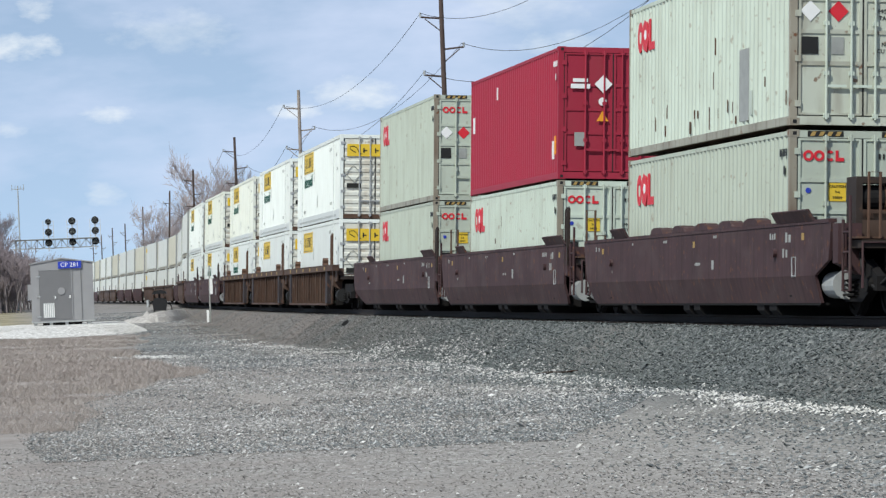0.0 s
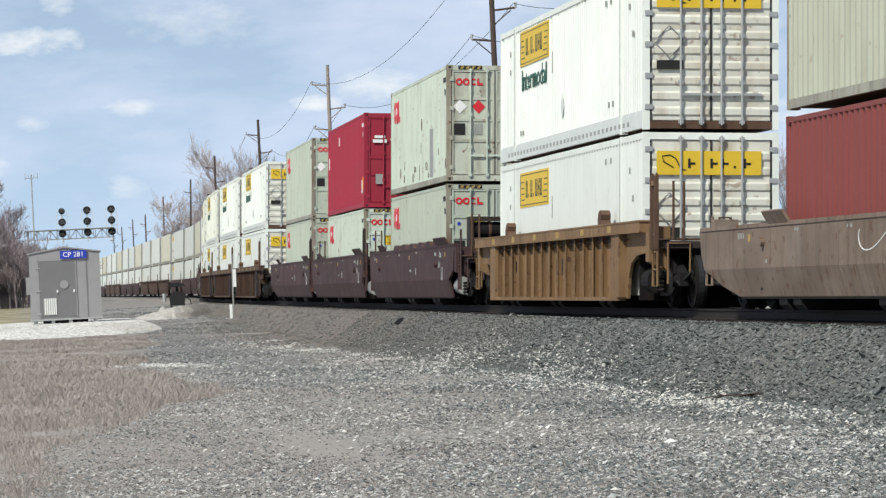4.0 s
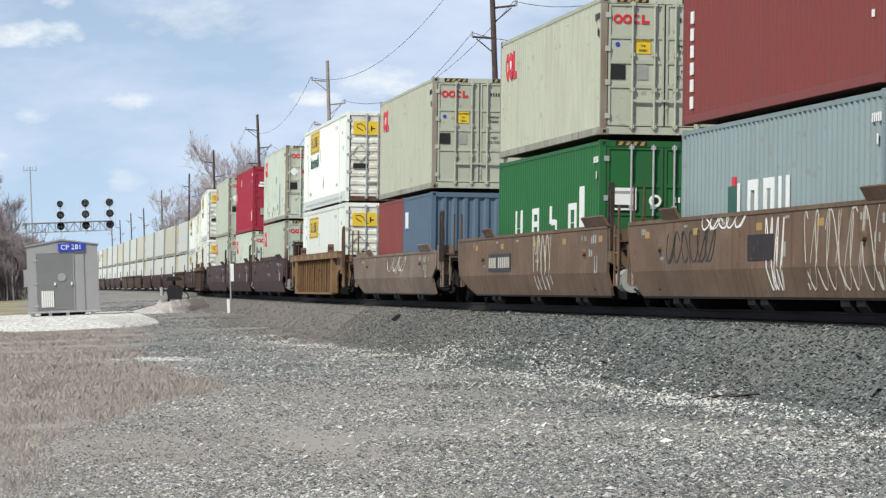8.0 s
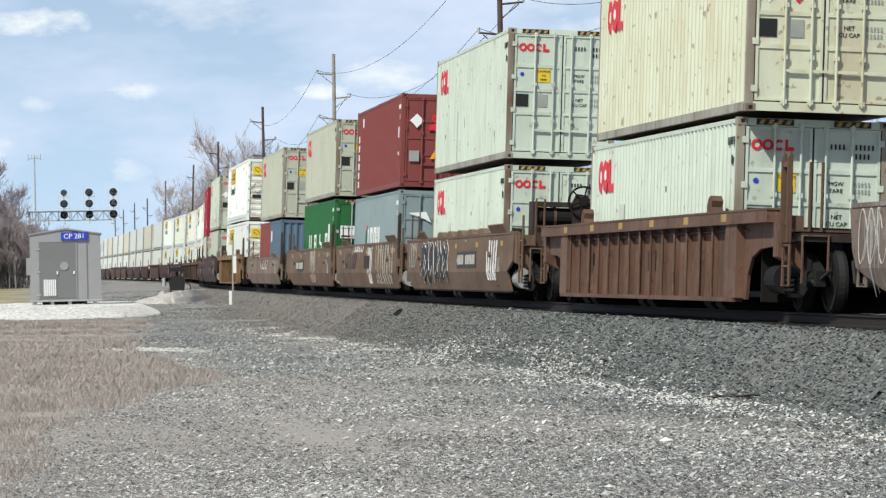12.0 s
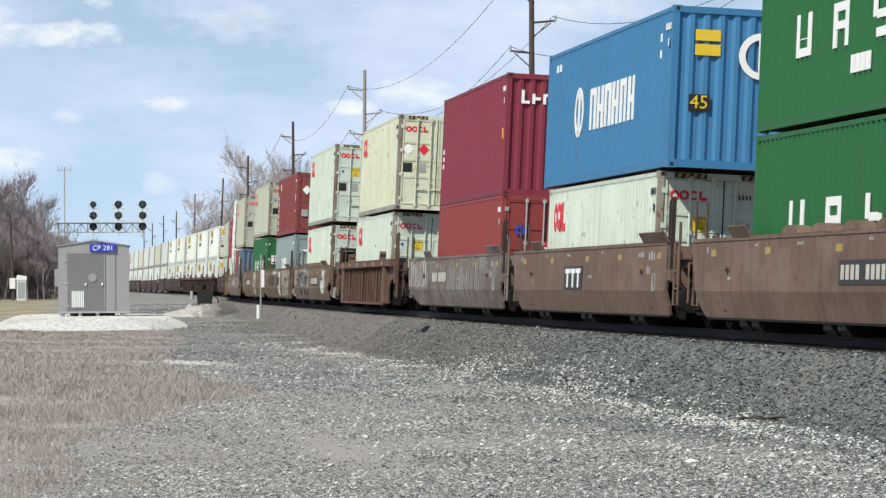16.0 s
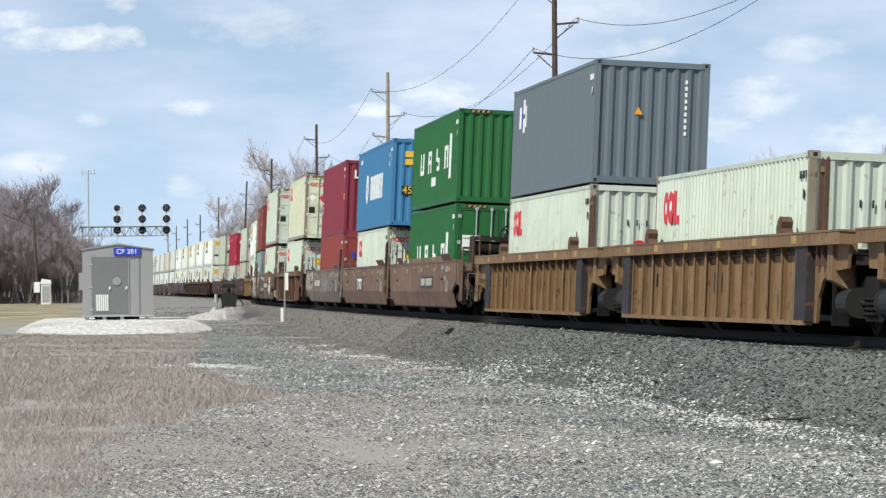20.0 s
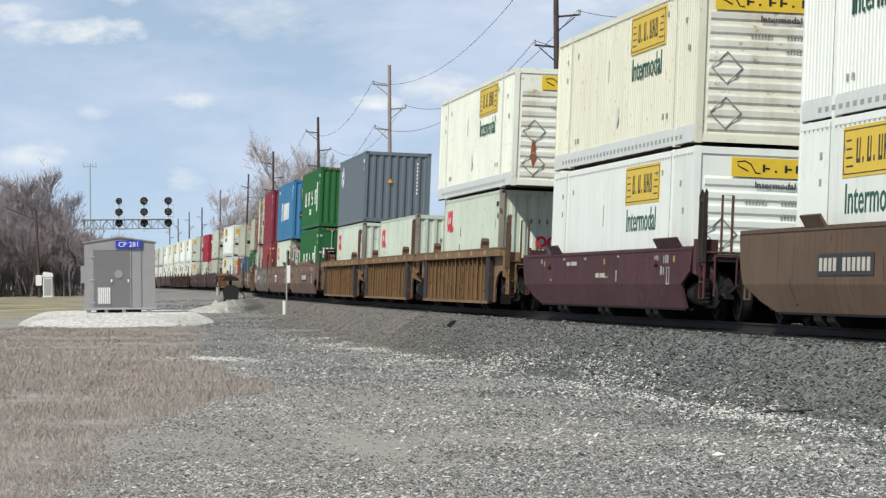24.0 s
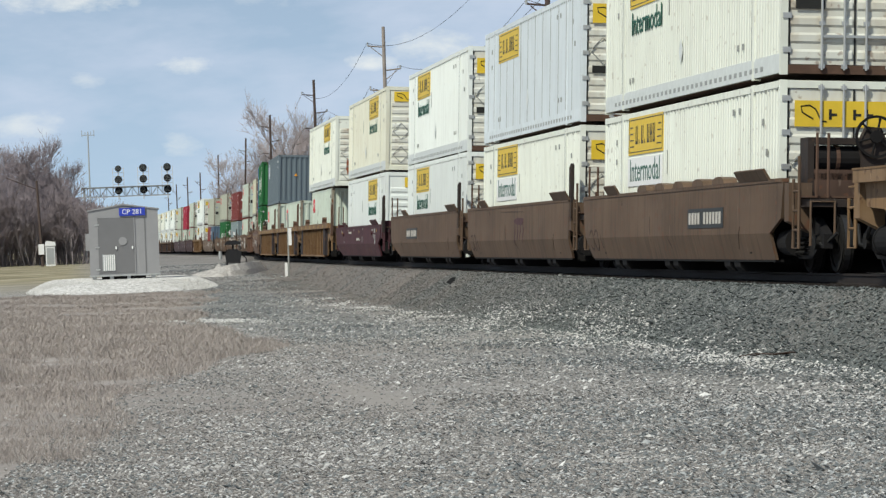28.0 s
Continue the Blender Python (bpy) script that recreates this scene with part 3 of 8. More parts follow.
def part(name, shape, mat, parent, label=""):
    ob = new(name, shape.mesh(name, mat) if isinstance(shape, Shape) else shape)
    if not isinstance(shape, Shape) and not ob.data.materials:
        ob.data.materials.append(mat)
    ob.parent = parent
    if name in ("marking", "riveted_seam", "slotted_rail", "chipped_paint"):
        ob["kind"] = "stuff"
    return tagged(ob, label)


def thing(name, label, category, group="", kind=""):
    return tagged(new(name), label, category, group, kind)


def letters(text, size, mat, name="lettering"):
    """Built-in font, laid flat in x, z and facing -y, as a mesh."""
    cu = bpy.data.curves.new(name, "FONT")
    cu.body, cu.size, cu.extrude, cu.align_x, cu.align_y = text, size, 0.004, "CENTER", "CENTER"
    cu.resolution_u = 2
    tmp = bpy.data.objects.new(name, cu)
    scene.collection.objects.link(tmp)
    me = bpy.data.meshes.new_from_object(tmp.evaluated_get(bpy.context.evaluated_depsgraph_get()))
    bpy.data.objects.remove(tmp)
    me.transform(Euler((radians(90), 0, 0)).to_matrix().to_4x4())
    me.materials.clear()
    me.materials.append(mat)
    return me


# ---- the line of the track: s metres along it, curvature at its knots ----
KNOTS = (-60, -20, 20, 60, 100, 140, 180, 220, 260, 300, 360, 480, 900)
CURVE = (5.876, 6.516, 3.682, 0.555, 0.462, 14.75, -5.673, -11.58, -2.268, 1.812, -0.322, 0.184, 0.165)
BANK, RAIL_Z = radians(2.885), 1.8 - 0.949 + 0.12
S = np.arange(-260, 1500, 1.0)
_k = np.interp(S, KNOTS, CURVE) * 1e-4
_h = np.concatenate([[0], np.cumsum((_k[1:] + _k[:-1]) / 2)])
_h = _h - _h[260] + 0.239969
_x = np.concatenate([[0], np.cumsum((np.sin(_h[1:]) + np.sin(_h[:-1])) / 2)])
_y = np.concatenate([[0], np.cumsum((np.cos(_h[1:]) + np.cos(_h[:-1])) / 2)])
_x, _y = _x - _x[260] + 28.2477, _y - _y[260] + 60.8913


def along(s):
    return float(np.interp(s, S, _x)), float(np.interp(s, S, _y)), float(np.interp(s, S, _h))


def beside(s, left, up):
    """World place of a point left of the track's middle and up from the rail heads, with the track's cant."""
    x, y, h = along(s)
    a = left * math.cos(BANK) - up * math.sin(BANK)
    return Vector((x - math.cos(h) * a, y + math.sin(h) * a, RAIL_Z + left * math.sin(BANK) + up * math.cos(BANK)))


def riding(s, half=6.0):
    """Pose of a vehicle that rides with its middle at s: +y forward, z up from the rail heads."""
    p, q = beside(s - half, 0, 0), beside(s + half, 0, 0)
    h = math.atan2(q.x - p.x, q.y - p.y)
    return Matrix.Translation((p + q) / 2) @ pose(0, 0, 0, 0, 0, -math.degrees(h)) @ pose(0, 0, 0, 0, math.degrees(BANK), 0)


def travelled(t):
    return 13.0575 * (t - 14) + 0.0314 * (t - 14) ** 2


RIDERS = []
# ---- the ground, one sheet to the horizon ----
def smooth01(a):
    a = min(1.0, max(0.0, a))
    return a * a * (3 - 2 * a)


def land(x, y):
    """Height of the ground: a flat yard, rising to the level of the railway far off."""
    z = 0.72 * smooth01((math.hypot(x, y) - 95) / 110) if y > 0 else 0.0
    return z + 0.05 * noise.noise(Vector((x * 0.15, y * 0.15, 0)))


def make_ground():
    radii = [0.0] + [6 * 1.055 ** i for i in range(124)]
    fan = 140
    verts, faces = [(0, 0, 0)], []
    for r in radii[1:]:
        for i in range(fan):
            a = 2 * math.pi * i / fan
            x, y = r * math.sin(a), r * math.cos(a)
            verts.append((x, y, land(x, y)))
    for j in range(len(radii) - 1):
        for i in range(fan):
            k = (i + 1) % fan
            if j == 0:
                faces.append((0, 1 + i, 1 + k))
            else:
                a, b = 1 + (j - 1) * fan, 1 + j * fan
                faces.append((a + i, b + i, b + k, a + k))
    sh = Shape()
    sh.add(verts, faces)
    ob = new("ground", sh.mesh("ground", MAT["ground"]))
    for p in ob.data.polygons:
        p.use_smooth = True
    tagged(ob, "packed pale gravel yard with dry grass reaching flat fields", "ground", kind="structure")


make_ground()


def sweep(profile, s0, s1, step, name, mat):
    """A profile of (left, up) carried along the track."""
    sh, n = Shape(), len(profile)
    ss = np.arange(s0, s1 + 0.1, step)
    vs = [tuple(beside(s, u, w)) for s in ss for u, w in profile]
    fs = [(i * n + k, i * n + k + 1, (i + 1) * n + k + 1, (i + 1) * n + k) for i in range(len(ss) - 1) for k in range(n - 1)]
    sh.add(vs, fs)
    return new(name, sh.mesh(name, mat))


CREST, TOE = 1.85, 3.12
tagged(sweep([(TOE + 1.3, -1.9), (TOE + 0.3, -1.24), (TOE - 0.2, -0.98), (CREST, -0.22), (1.45, -0.20), (-1.45, -0.20), (-CREST, -0.22), (-TOE, -1.0), (-TOE - 1.2, -1.6)], -420, 900, 4, "ballast_bed", MAT["ballast"]),
       "sloping shoulder of dusty grey crushed-stone ballast", "ballast", kind="structure")
tagged(sweep([(1.5, -0.26), (1.42, -0.185), (-1.42, -0.185), (-1.5, -0.26)], -420, 900, 4, "track_bed", MAT["oily"]), "oil-stained stone between the rails, darkened as shade under the cars", "ballast", kind="structure")
RAIL_SHAPE = [(0.075, -0.175), (0.075, -0.16), (0.012, -0.14), (0.012, -0.04), (0.036, -0.03), (0.036, 0.0), (-0.036, 0.0), (-0.036, -0.03), (-0.012, -0.04), (-0.012, -0.14), (-0.075, -0.16), (-0.075, -0.175)]
for side in (1, -1):
    tagged(sweep([(u + side * 0.7535, w) for u, w in RAIL_SHAPE], -420, 900, 4, "rail", MAT["rail"]), "brown rusted steel rail with a worn head", "rail", kind="structure")


def make_ties():
    me = Shape().box(-1.295, 1.295, -0.115, 0.115, -0.33, -0.165).mesh("railway_tie", MAT["tie"])
    bed = thing("railway_ties", "dark creosoted wooden ties half sunk in ballast", "railway ties", kind="structure")
    for i in range(230):
        ob = new("tie", me)
        ob.parent = bed
        ob.matrix_basis = riding(-42 + i * 0.55, 0.3)


make_ties()


# ---- shipping containers ----
HW = 1.219


def corrugated(y0, y1, z0, z1, x, depth, pitch, flat=0.28):
    """A wall in y, z whose outer faces stand at x and whose grooves reach in by depth (towards +x)."""
    sh = Shape()
    n = max(1, round((y1 - y0) / pitch))
    p = (y1 - y0) / n
    line = []
    for i in range(n):
        a = y0 + i * p
        line += [(a, 0), (a + p * flat, 0), (a + p * 0.5, 1), (a + p * (0.5 + flat), 1)]
    line.append((y1, 0))
    m = len(line)
    vs = [(x + d * depth, y, z) for z in (z0, z1) for y, d in line] + [(x + depth + 0.02, y, z) for z in (z0, z1) for y in (y0, y1)]
    fs = [(i, i + 1, m + i + 1, m + i) for i in range(m - 1)]
    k = 2 * m
    fs += [(k, k + 2, k + 3, k + 1), (0, m, k + 2, k), (m - 1, k + 1, k + 3, 2 * m - 1)]
    sh.add(vs, fs)
    return sh


def turned(sh, angle):
    """The same shape turned about z by a multiple of 90 degrees."""
    c, s = round(math.cos(radians(angle))), round(math.sin(radians(angle)))
    sh.v = [(x * c - y * s, x * s + y * c, z) for x, y, z in sh.v]
    return sh


def side_mark(y0, y1, z0, z1, out=0.0):
    """A thin plate on the side that faces -x."""
    return Shape().box(-HW + 0.001 - out, -HW + 0.02 - out, y0, y1, z0, z1)


def locking_rods(c, xs, y, z0, z1, mat):
    for x in xs:
        sh = Shape().tube((x, y - 0.035, z0), (x, y - 0.035, z1), 0.021, 8)
        for z in (z0 + 0.06, z0 + 0.75, (z0 + z1) / 2 + 0.2, z1 - 0.06):
            sh.box(x - 0.045, x + 0.045, y - 0.05, y, z - 0.035, z + 0.035)
        part("locking_rod", sh, mat, c, "galvanised locking rod")
        part("rod_handle", Shape().box(x - 0.02, x + 0.34, y - 0.045, y - 0.02, z0 + 0.52, z0 + 0.565), mat, c, "steel door handle")


def iso_body(c, length, height, mat, doors=True, rod_mat=None, post_mat=None):
    """The steel box that every sea container shares. Base at z=0, +y forward; the tail faces -y."""
    L, H = length / 2, height
    post_mat = post_mat or mat
    pw = 0.10
    part("side_wall", corrugated(-L + pw, L - pw, 0.15, H - 0.09, -HW + 0.006, 0.036, 0.28), mat, c)
    part("side_wall", turned(corrugated(-L + pw, L - pw, 0.15, H - 0.09, -HW + 0.006, 0.036, 0.28), 180), mat, c)
    part("front_wall", turned(corrugated(-HW + pw, HW - pw, 0.15, H - 0.10, -L + 0.03, 0.045, 0.25), 270), mat, c)
    roof = corrugated(-L + pw, L - pw, -HW + 0.05, HW - 0.05, 0.0, 0.02, 0.42)
    roof.v = [(z, y, H - 0.012 - x) for x, y, z in roof.v]
    part("roof", roof, mat, c)
    part("floor", Shape().box(-HW + 0.03, HW - 0.03, -L + 0.05, L - 0.05, 0.03, 0.14), MAT["rusty"], c)
    for sx in (-1, 1):
        a, b = sorted((sx * (HW - 0.004), sx * (HW - 0.07)))
        part("top_rail", Shape().box(a, b, -L + pw, L - pw, H - 0.09, H - 0.02), mat, c)
        part("bottom_rail", Shape().box(a, b, -L + pw, L - pw, 0.015, 0.15), MAT["under_rail"] if mat in (MAT["oocl"], MAT["cream"], MAT["oocl_olive"], MAT["oocl_grey"]) else mat, c)
        for sy in (-1, 1):
            p0, p1 = sorted((sx * (HW - 0.002), sx * (HW - pw - 0.02)))
            q0, q1 = sorted((sy * L, sy * (L - pw)))
            part("corner_post", Shape().box(p0, p1, q0 + 0.002, q1 - 0.002, 0.118, H - 0.118), post_mat, c)
            for z in (0.0, H - 0.118):
                p0, p1 = sorted((sx * HW, sx * (HW - 0.162)))
                q0, q1 = sorted((sy * (L + 0.003), sy * (L - 0.178)))
                block = Shape().box(p0, p1, q0, q1, z, z + 0.118)
                block.box(sx * HW - 0.004, sx * HW + 0.004, sy * (L - 0.09) - 0.035, sy * (L - 0.09) + 0.035, z + 0.035, z + 0.085)
                cc = part("corner_casting", block, post_mat, c)
                if sy < 0:
                    part("lock_hole", Shape().box((p0 + p1) / 2 - 0.032, (p0 + p1) / 2 + 0.032, sy * (L + 0.004) - 0.003, sy * (L + 0.004) + 0.003, z + 0.03, z + 0.09), MAT["rubber"], cc)
    y = -L
    part("end_header", Shape().box(-HW + pw + 0.02, HW - pw - 0.02, y + 0.004, y + 0.10, H - 0.13, H - 0.012), mat, c)
    part("end_sill", Shape().box(-HW + pw + 0.02, HW - pw - 0.02, y + 0.004, y + 0.10, 0.01, 0.15), mat, c)
    if not doors:
        part("rear_wall", turned(corrugated(-HW + pw + 0.02, HW - pw - 0.02, 0.15, H - 0.13, -L + 0.02, 0.045, 0.27), 90), mat, c)
        for x in (-0.55, 0.55):
            part("forklift_notch", Shape().prism([(x - 0.12, 0.15), (x + 0.12, 0.15), (x, -0.02)], 1, y + 0.002, y + 0.02), mat, c)
        return
    for sx in (-1, 1):
        x0, x1 = sorted((sx * 0.012, sx * (HW - pw - 0.035)))
        door = part("door", Shape().box(x0, x1, y + 0.03, y + 0.08, 0.17, H - 0.14), mat, c)
        # pressed frame and the four recessed panels of a door leaf
        zz = [0.17 + (H - 0.31) * k for k in (0.0, 0.325, 0.525, 0.73, 1.0)]
        frame = Shape()
        frame.box(x0, x0 + 0.05, y + 0.008, y + 0.03, 0.17, H - 0.14).box(x1 - 0.05, x1, y + 0.008, y + 0.03, 0.17, H - 0.14)
        for z in zz:
            frame.box(x0 + 0.05, x1 - 0.05, y + 0.010, y + 0.03, max(0.17, z - 0.035), min(H - 0.14, z + 0.035))
        part("door_frame", frame, mat, door)
        for z in np.linspace(0.35, H - 0.35, 4):
            hx = sx * (HW - pw - 0.03)
            part("hinge", Shape().box(hx - 0.05, hx + 0.05, y - 0.012, y + 0.02, z - 0.05, z + 0.05), rod_mat or mat, door)
    for x in (-HW + pw + 0.024, 0.0, HW - pw - 0.024):
        part("door_seal", Shape().box(x - 0.014, x + 0.014, y + 0.006, y + 0.06, 0.17, H - 0.14), MAT["rubber"], c)
    locking_rods(c, (-0.62, -0.20, 0.20, 0.62), y + 0.012, 0.10, H - 0.08, rod_mat or mat)


def red_emblem(c, length, height, z=None):
    """The red block emblem on the side, forward end, and the red rings on the tail."""
    L = length / 2
    zc = height - 0.62 if z is None else z
    y = L - 1.52
    oval = Shape().ring((-HW + 0.006, 0, 0), 0, 0.11, 0.25, 0.005, 18)
    oval.v = [(a, b * 0.9 + y + 0.52, k * 1.2 + zc) for a, b, k in oval.v]
    part("logo", oval, MAT["logo_red"], c, "red emblem ring")
    part("logo", Shape().prism([(y + 0.27, zc - 0.24), (y + 0.30, zc + 0.20), (y + 0.16, zc + 0.31), (y - 0.10, zc + 0.24), (y - 0.16, zc - 0.10), (y - 0.02, zc - 0.32)], 0, -HW + 0.001, -HW + 0.02), MAT["logo_red"], c, "red emblem block")
    part("logo_mark", Shape().ring((-HW - 0.001, y + 0.07, zc + 0.02), 0, 0.0, 0.11, 0.003, 5), MAT["logo_white"], c, "white flower mark")
    part("logo", side_mark(y - 0.36, y - 0.20, zc - 0.30, zc + 0.30).box(-HW + 0.001, -HW + 0.02, y - 0.68, y - 0.36, zc - 0.30, zc - 0.15), MAT["logo_red"], c, "red emblem stroke")


def tail_rings(c, length, zc, x0=-0.90, r=0.088, sunk=0.022):
    y = -length / 2 + sunk
    for i, (a0, a1) in enumerate(((0, 2 * math.pi), (0, 2 * math.pi), (0.8, 5.5))):
        part("logo", Shape().ring((x0 + i * r * 2.02, y, zc), 1, r * 0.52, r, 0.006, 18, a0, a1), MAT["logo_red"], c, "red ring emblem")
    x = x0 + 3 * r * 2.02 - r * 0.9
    part("logo", Shape().box(x, x + 0.045, y - 0.006, y + 0.006, zc - r, zc + r).box(x + 0.045, x + 0.14, y - 0.006, y + 0.006, zc - r, zc - r + 0.06), MAT["logo_red"], c, "red emblem stroke")


def tail_bars(c, length, rows, mat, t=0.004, sunk=0.003):
    """Rows of unreadable small writing on the tail: (x0, x1, z, size)."""
    y = -length / 2 + sunk
    for x0, x1, z, h in rows:
        sh, x = Shape(), x0
        while x < x1 - 0.02:
            w = h * 0.34
            sh.box(x, min(x + w, x1), y - t, y + t, z - h / 2, z + h / 2)
            x += h * 0.78
        part("marking", sh, mat, c)


def tail_word(c, length, text, size, x, z, mat, y_off=0.0):
    ob = part("lettering", letters(text, size, mat), mat, c)
    ob.matrix_basis = pose(x, -length / 2 - 0.002 + y_off, z)
    return ob


def side_word(c, text, size, y, z, mat, squeeze=1.0):
    """Upright writing on the side that faces -x: reads from the forward end to the tail."""
    ob = part("lettering", letters(text, size, mat), mat, c)
    ob.matrix_basis = Matrix.Translation((-HW - 0.0, y, z)) @ pose(0, 0, 0, 0, 0, -90) @ Matrix.Diagonal((squeeze, 1, 1, 1))
    return ob


def side_codes(c, length, height, mat):
    """The small column of code marks near the tail's upper corner of the side."""
    y = -length / 2 + 0.62
    sh = Shape()
    for i in range(5):
        sh.box(-HW - 0.004, -HW + 0.001, y - 0.1 * i - 0.06, y - 0.1 * i, height - 0.42, height - 0.30)
    sh.box(-HW - 0.004, -HW + 0.001, y - 0.32, y - 0.25, height - 0.72, height - 0.58)
    part("marking", sh, mat, c)


def tail_plates(c, length, height, extra="caution"):
    """Square vent, data plate, warning label and small stickers on the doors."""
    y = -length / 2 + 0.024
    z = height * 0.40
    part("vent", Shape().box(-1.03, -0.75, y - 0.008, y + 0.006, z, z + 0.28), MAT["rubber"], c, "black square vent")
    part("data_plate", Shape().box(-0.53, -0.32, y - 0.006, y + 0.006, z, z + 0.28), MAT["logo_grey"], c)
    z = height * 0.60
    if extra == "caution":
        p = part("warning_label", Shape().box(-0.56, -0.27, y - 0.006, y + 0.006, z - 0.03, z + 0.27), MAT["logo_yellow"], c, "yellow height warning label")
        for k, w in enumerate(("CAUTION", "9-6", "HIGH")):
            ob = part("lettering", letters(w, 0.062, MAT["logo_black"]), MAT["logo_black"], p)
            ob.matrix_basis = pose(-0.415, y - 0.009, z + 0.21 - 0.09 * k)
        part("sticker", Shape().ring((-0.90, y, z + 0.14), 1, 0.0, 0.045, 0.005, 14), MAT["logo_blue"], c, "round blue sticker")
    elif extra == "placards":
        for x, m, text in ((-0.88, "logo_white", "white diamond placard"), (-0.41, "logo_red", "red diamond placard")):
            part("placard", Shape().prism([(x + 0.17, z + 0.12), (x, z + 0.29), (x - 0.17, z + 0.12), (x, z - 0.05)], 1, y - 0.006, y + 0.004), MAT[m], c, text)


def weigh_words(c, length, height, mat):
    """Code rows as thin bars, and the four lettered weight headings."""
    z = height
    tail_bars(c, length, [(0.28, 0.56, z - 0.42, 0.085), (0.68, 1.0, z - 0.42, 0.085), (0.68, 0.92, z - 0.56, 0.085)], mat, 0.004, 0.021)
    tail_bars(c, length, [(0.68, 0.96, z * 0.645, 0.07), (0.68, 0.96, z * 0.645 - 0.11, 0.07), (0.68, 0.96, z * 0.46, 0.07), (0.68, 0.96, z * 0.46 - 0.11, 0.07)], MAT["logo_grey"], 0.004, 0.021)
    for k, w in enumerate(("MGW", "TARE")):
        tail_word(c, length, w, 0.095, 0.38, z * 0.645 - 0.11 * k, mat, 0.026)
    for k, w in enumerate(("NET", "CU CAP")):
        tail_word(c, length, w, 0.095, 0.40, z * 0.46 - 0.11 * k, mat, 0.026)


def weather(c, seed, n=9):
    """Chipped paint and short rust runs down the ribs of the side that faces -x."""
    rng = random.Random(seed)
    dark, L = Shape(), 6.0
    for _ in range(n):
        y, z = rng.uniform(-L, L), rng.uniform(0.2, 2.0) * rng.uniform(0.2, 1.0) + 0.15
        h, w = rng.uniform(0.05, 0.30), rng.uniform(0.012, 0.032)
        dark.prism([(y, z), (y + w, z + 0.03), (y + w * 0.9, z + h), (y + w * 0.3, z + h * 0.9)], 0, -HW + 0.002, -HW + 0.02)
    part("chipped_paint", dark, MAT["rusty"], c, "chipped paint and short rust runs")
    for _ in range(1):
        y, z, w, h = rng.uniform(-L, L - 1), rng.uniform(0.18, 0.4), rng.uniform(0.2, 0.6), rng.uniform(0.4, 1.3)
        part("repair_patch", Shape().box(-HW + 0.0035, -HW + 0.02, y, y + w, z, z + h), MAT[rng.choice(("patch_a", "patch_b"))], c, "faintly different repaint patch")
    return c


def hazard_stripe(c, length, height):
    y = -length / 2
    for sx in (-1, 1):
        part("stripe_band", Shape().box(sx * 0.62 - 0.30, sx * 0.62 + 0.30, y + 0.001, y + 0.005, height - 0.115, height - 0.018), MAT["logo_black"], c, "black band behind the stripe")
        sh = Shape()
        for k in range(4):
            x = sx * 0.62 + (k - 1.5) * 0.14
            sh.prism([(x - 0.05, height - 0.10), (x + 0.02, height - 0.10), (x + 0.06, height - 0.03), (x - 0.01, height - 0.03)], 1, y - 0.003, y + 0.006)
        part("hazard_stripe", sh, MAT["faded_yellow"], c, "yellow and black height stripe")


OOCL_LABEL = "pale grey-green steel shipping container with red emblems"


def pale_container(height, doors, extra="caution", mat="oocl", label=OOCL_LABEL, length=12.19):
    c = thing("shipping_container", label, "container", "containers on the train")
    iso_body(c, length, height, MAT[mat], doors, MAT[mat], MAT["post"])
    red_emblem(c, length, height)
    side_codes(c, length, height, MAT["logo_black"])
    if doors:
        tail_rings(c, length, height - 0.42)
        tail_plates(c, length, height, extra)
        weigh_words(c, length, height, MAT["logo_black"])
        hazard_stripe(c, length, height)
    else:
        tail_rings(c, length, height - 1.28, -0.14, 0.145, 0.012)
        y = -length / 2 + 0.003
        for k, x in enumerate((-0.42, -0.22, -0.02, 0.18, 0.46, 0.60, 0.74, 0.88)):
            part("marking", Shape().box(x, x + 0.03, y + 0.004, y + 0.014, height - 0.84, height - 0.72), MAT["logo_black"], c)
        part("marking", Shape().box(0.46, 0.49, y + 0.004, y + 0.014, height - 1.06, height - 0.94).box(0.60, 0.63, y + 0.004, y + 0.014, height - 1.06, height - 0.94), MAT["logo_black"], c)
    return c


def coloured_container(length, height, mat, doors, label, rods="galv"):
    c = thing("shipping_container", label, "container", "containers on the train")
    iso_body(c, length, height, MAT[mat], doors, MAT[rods] if rods else MAT[mat])
    side_codes(c, length, height, MAT["logo_white"])
    return c


def glyphs(c, marks, mat, name="logo"):
    """Plain strokes on the side facing -x: (y0, y1, z0, z1), y from the tail."""
    for y0, y1, z0, z1 in marks:
        part(name, side_mark(y0, y1, z0, z1), MAT[mat], c)


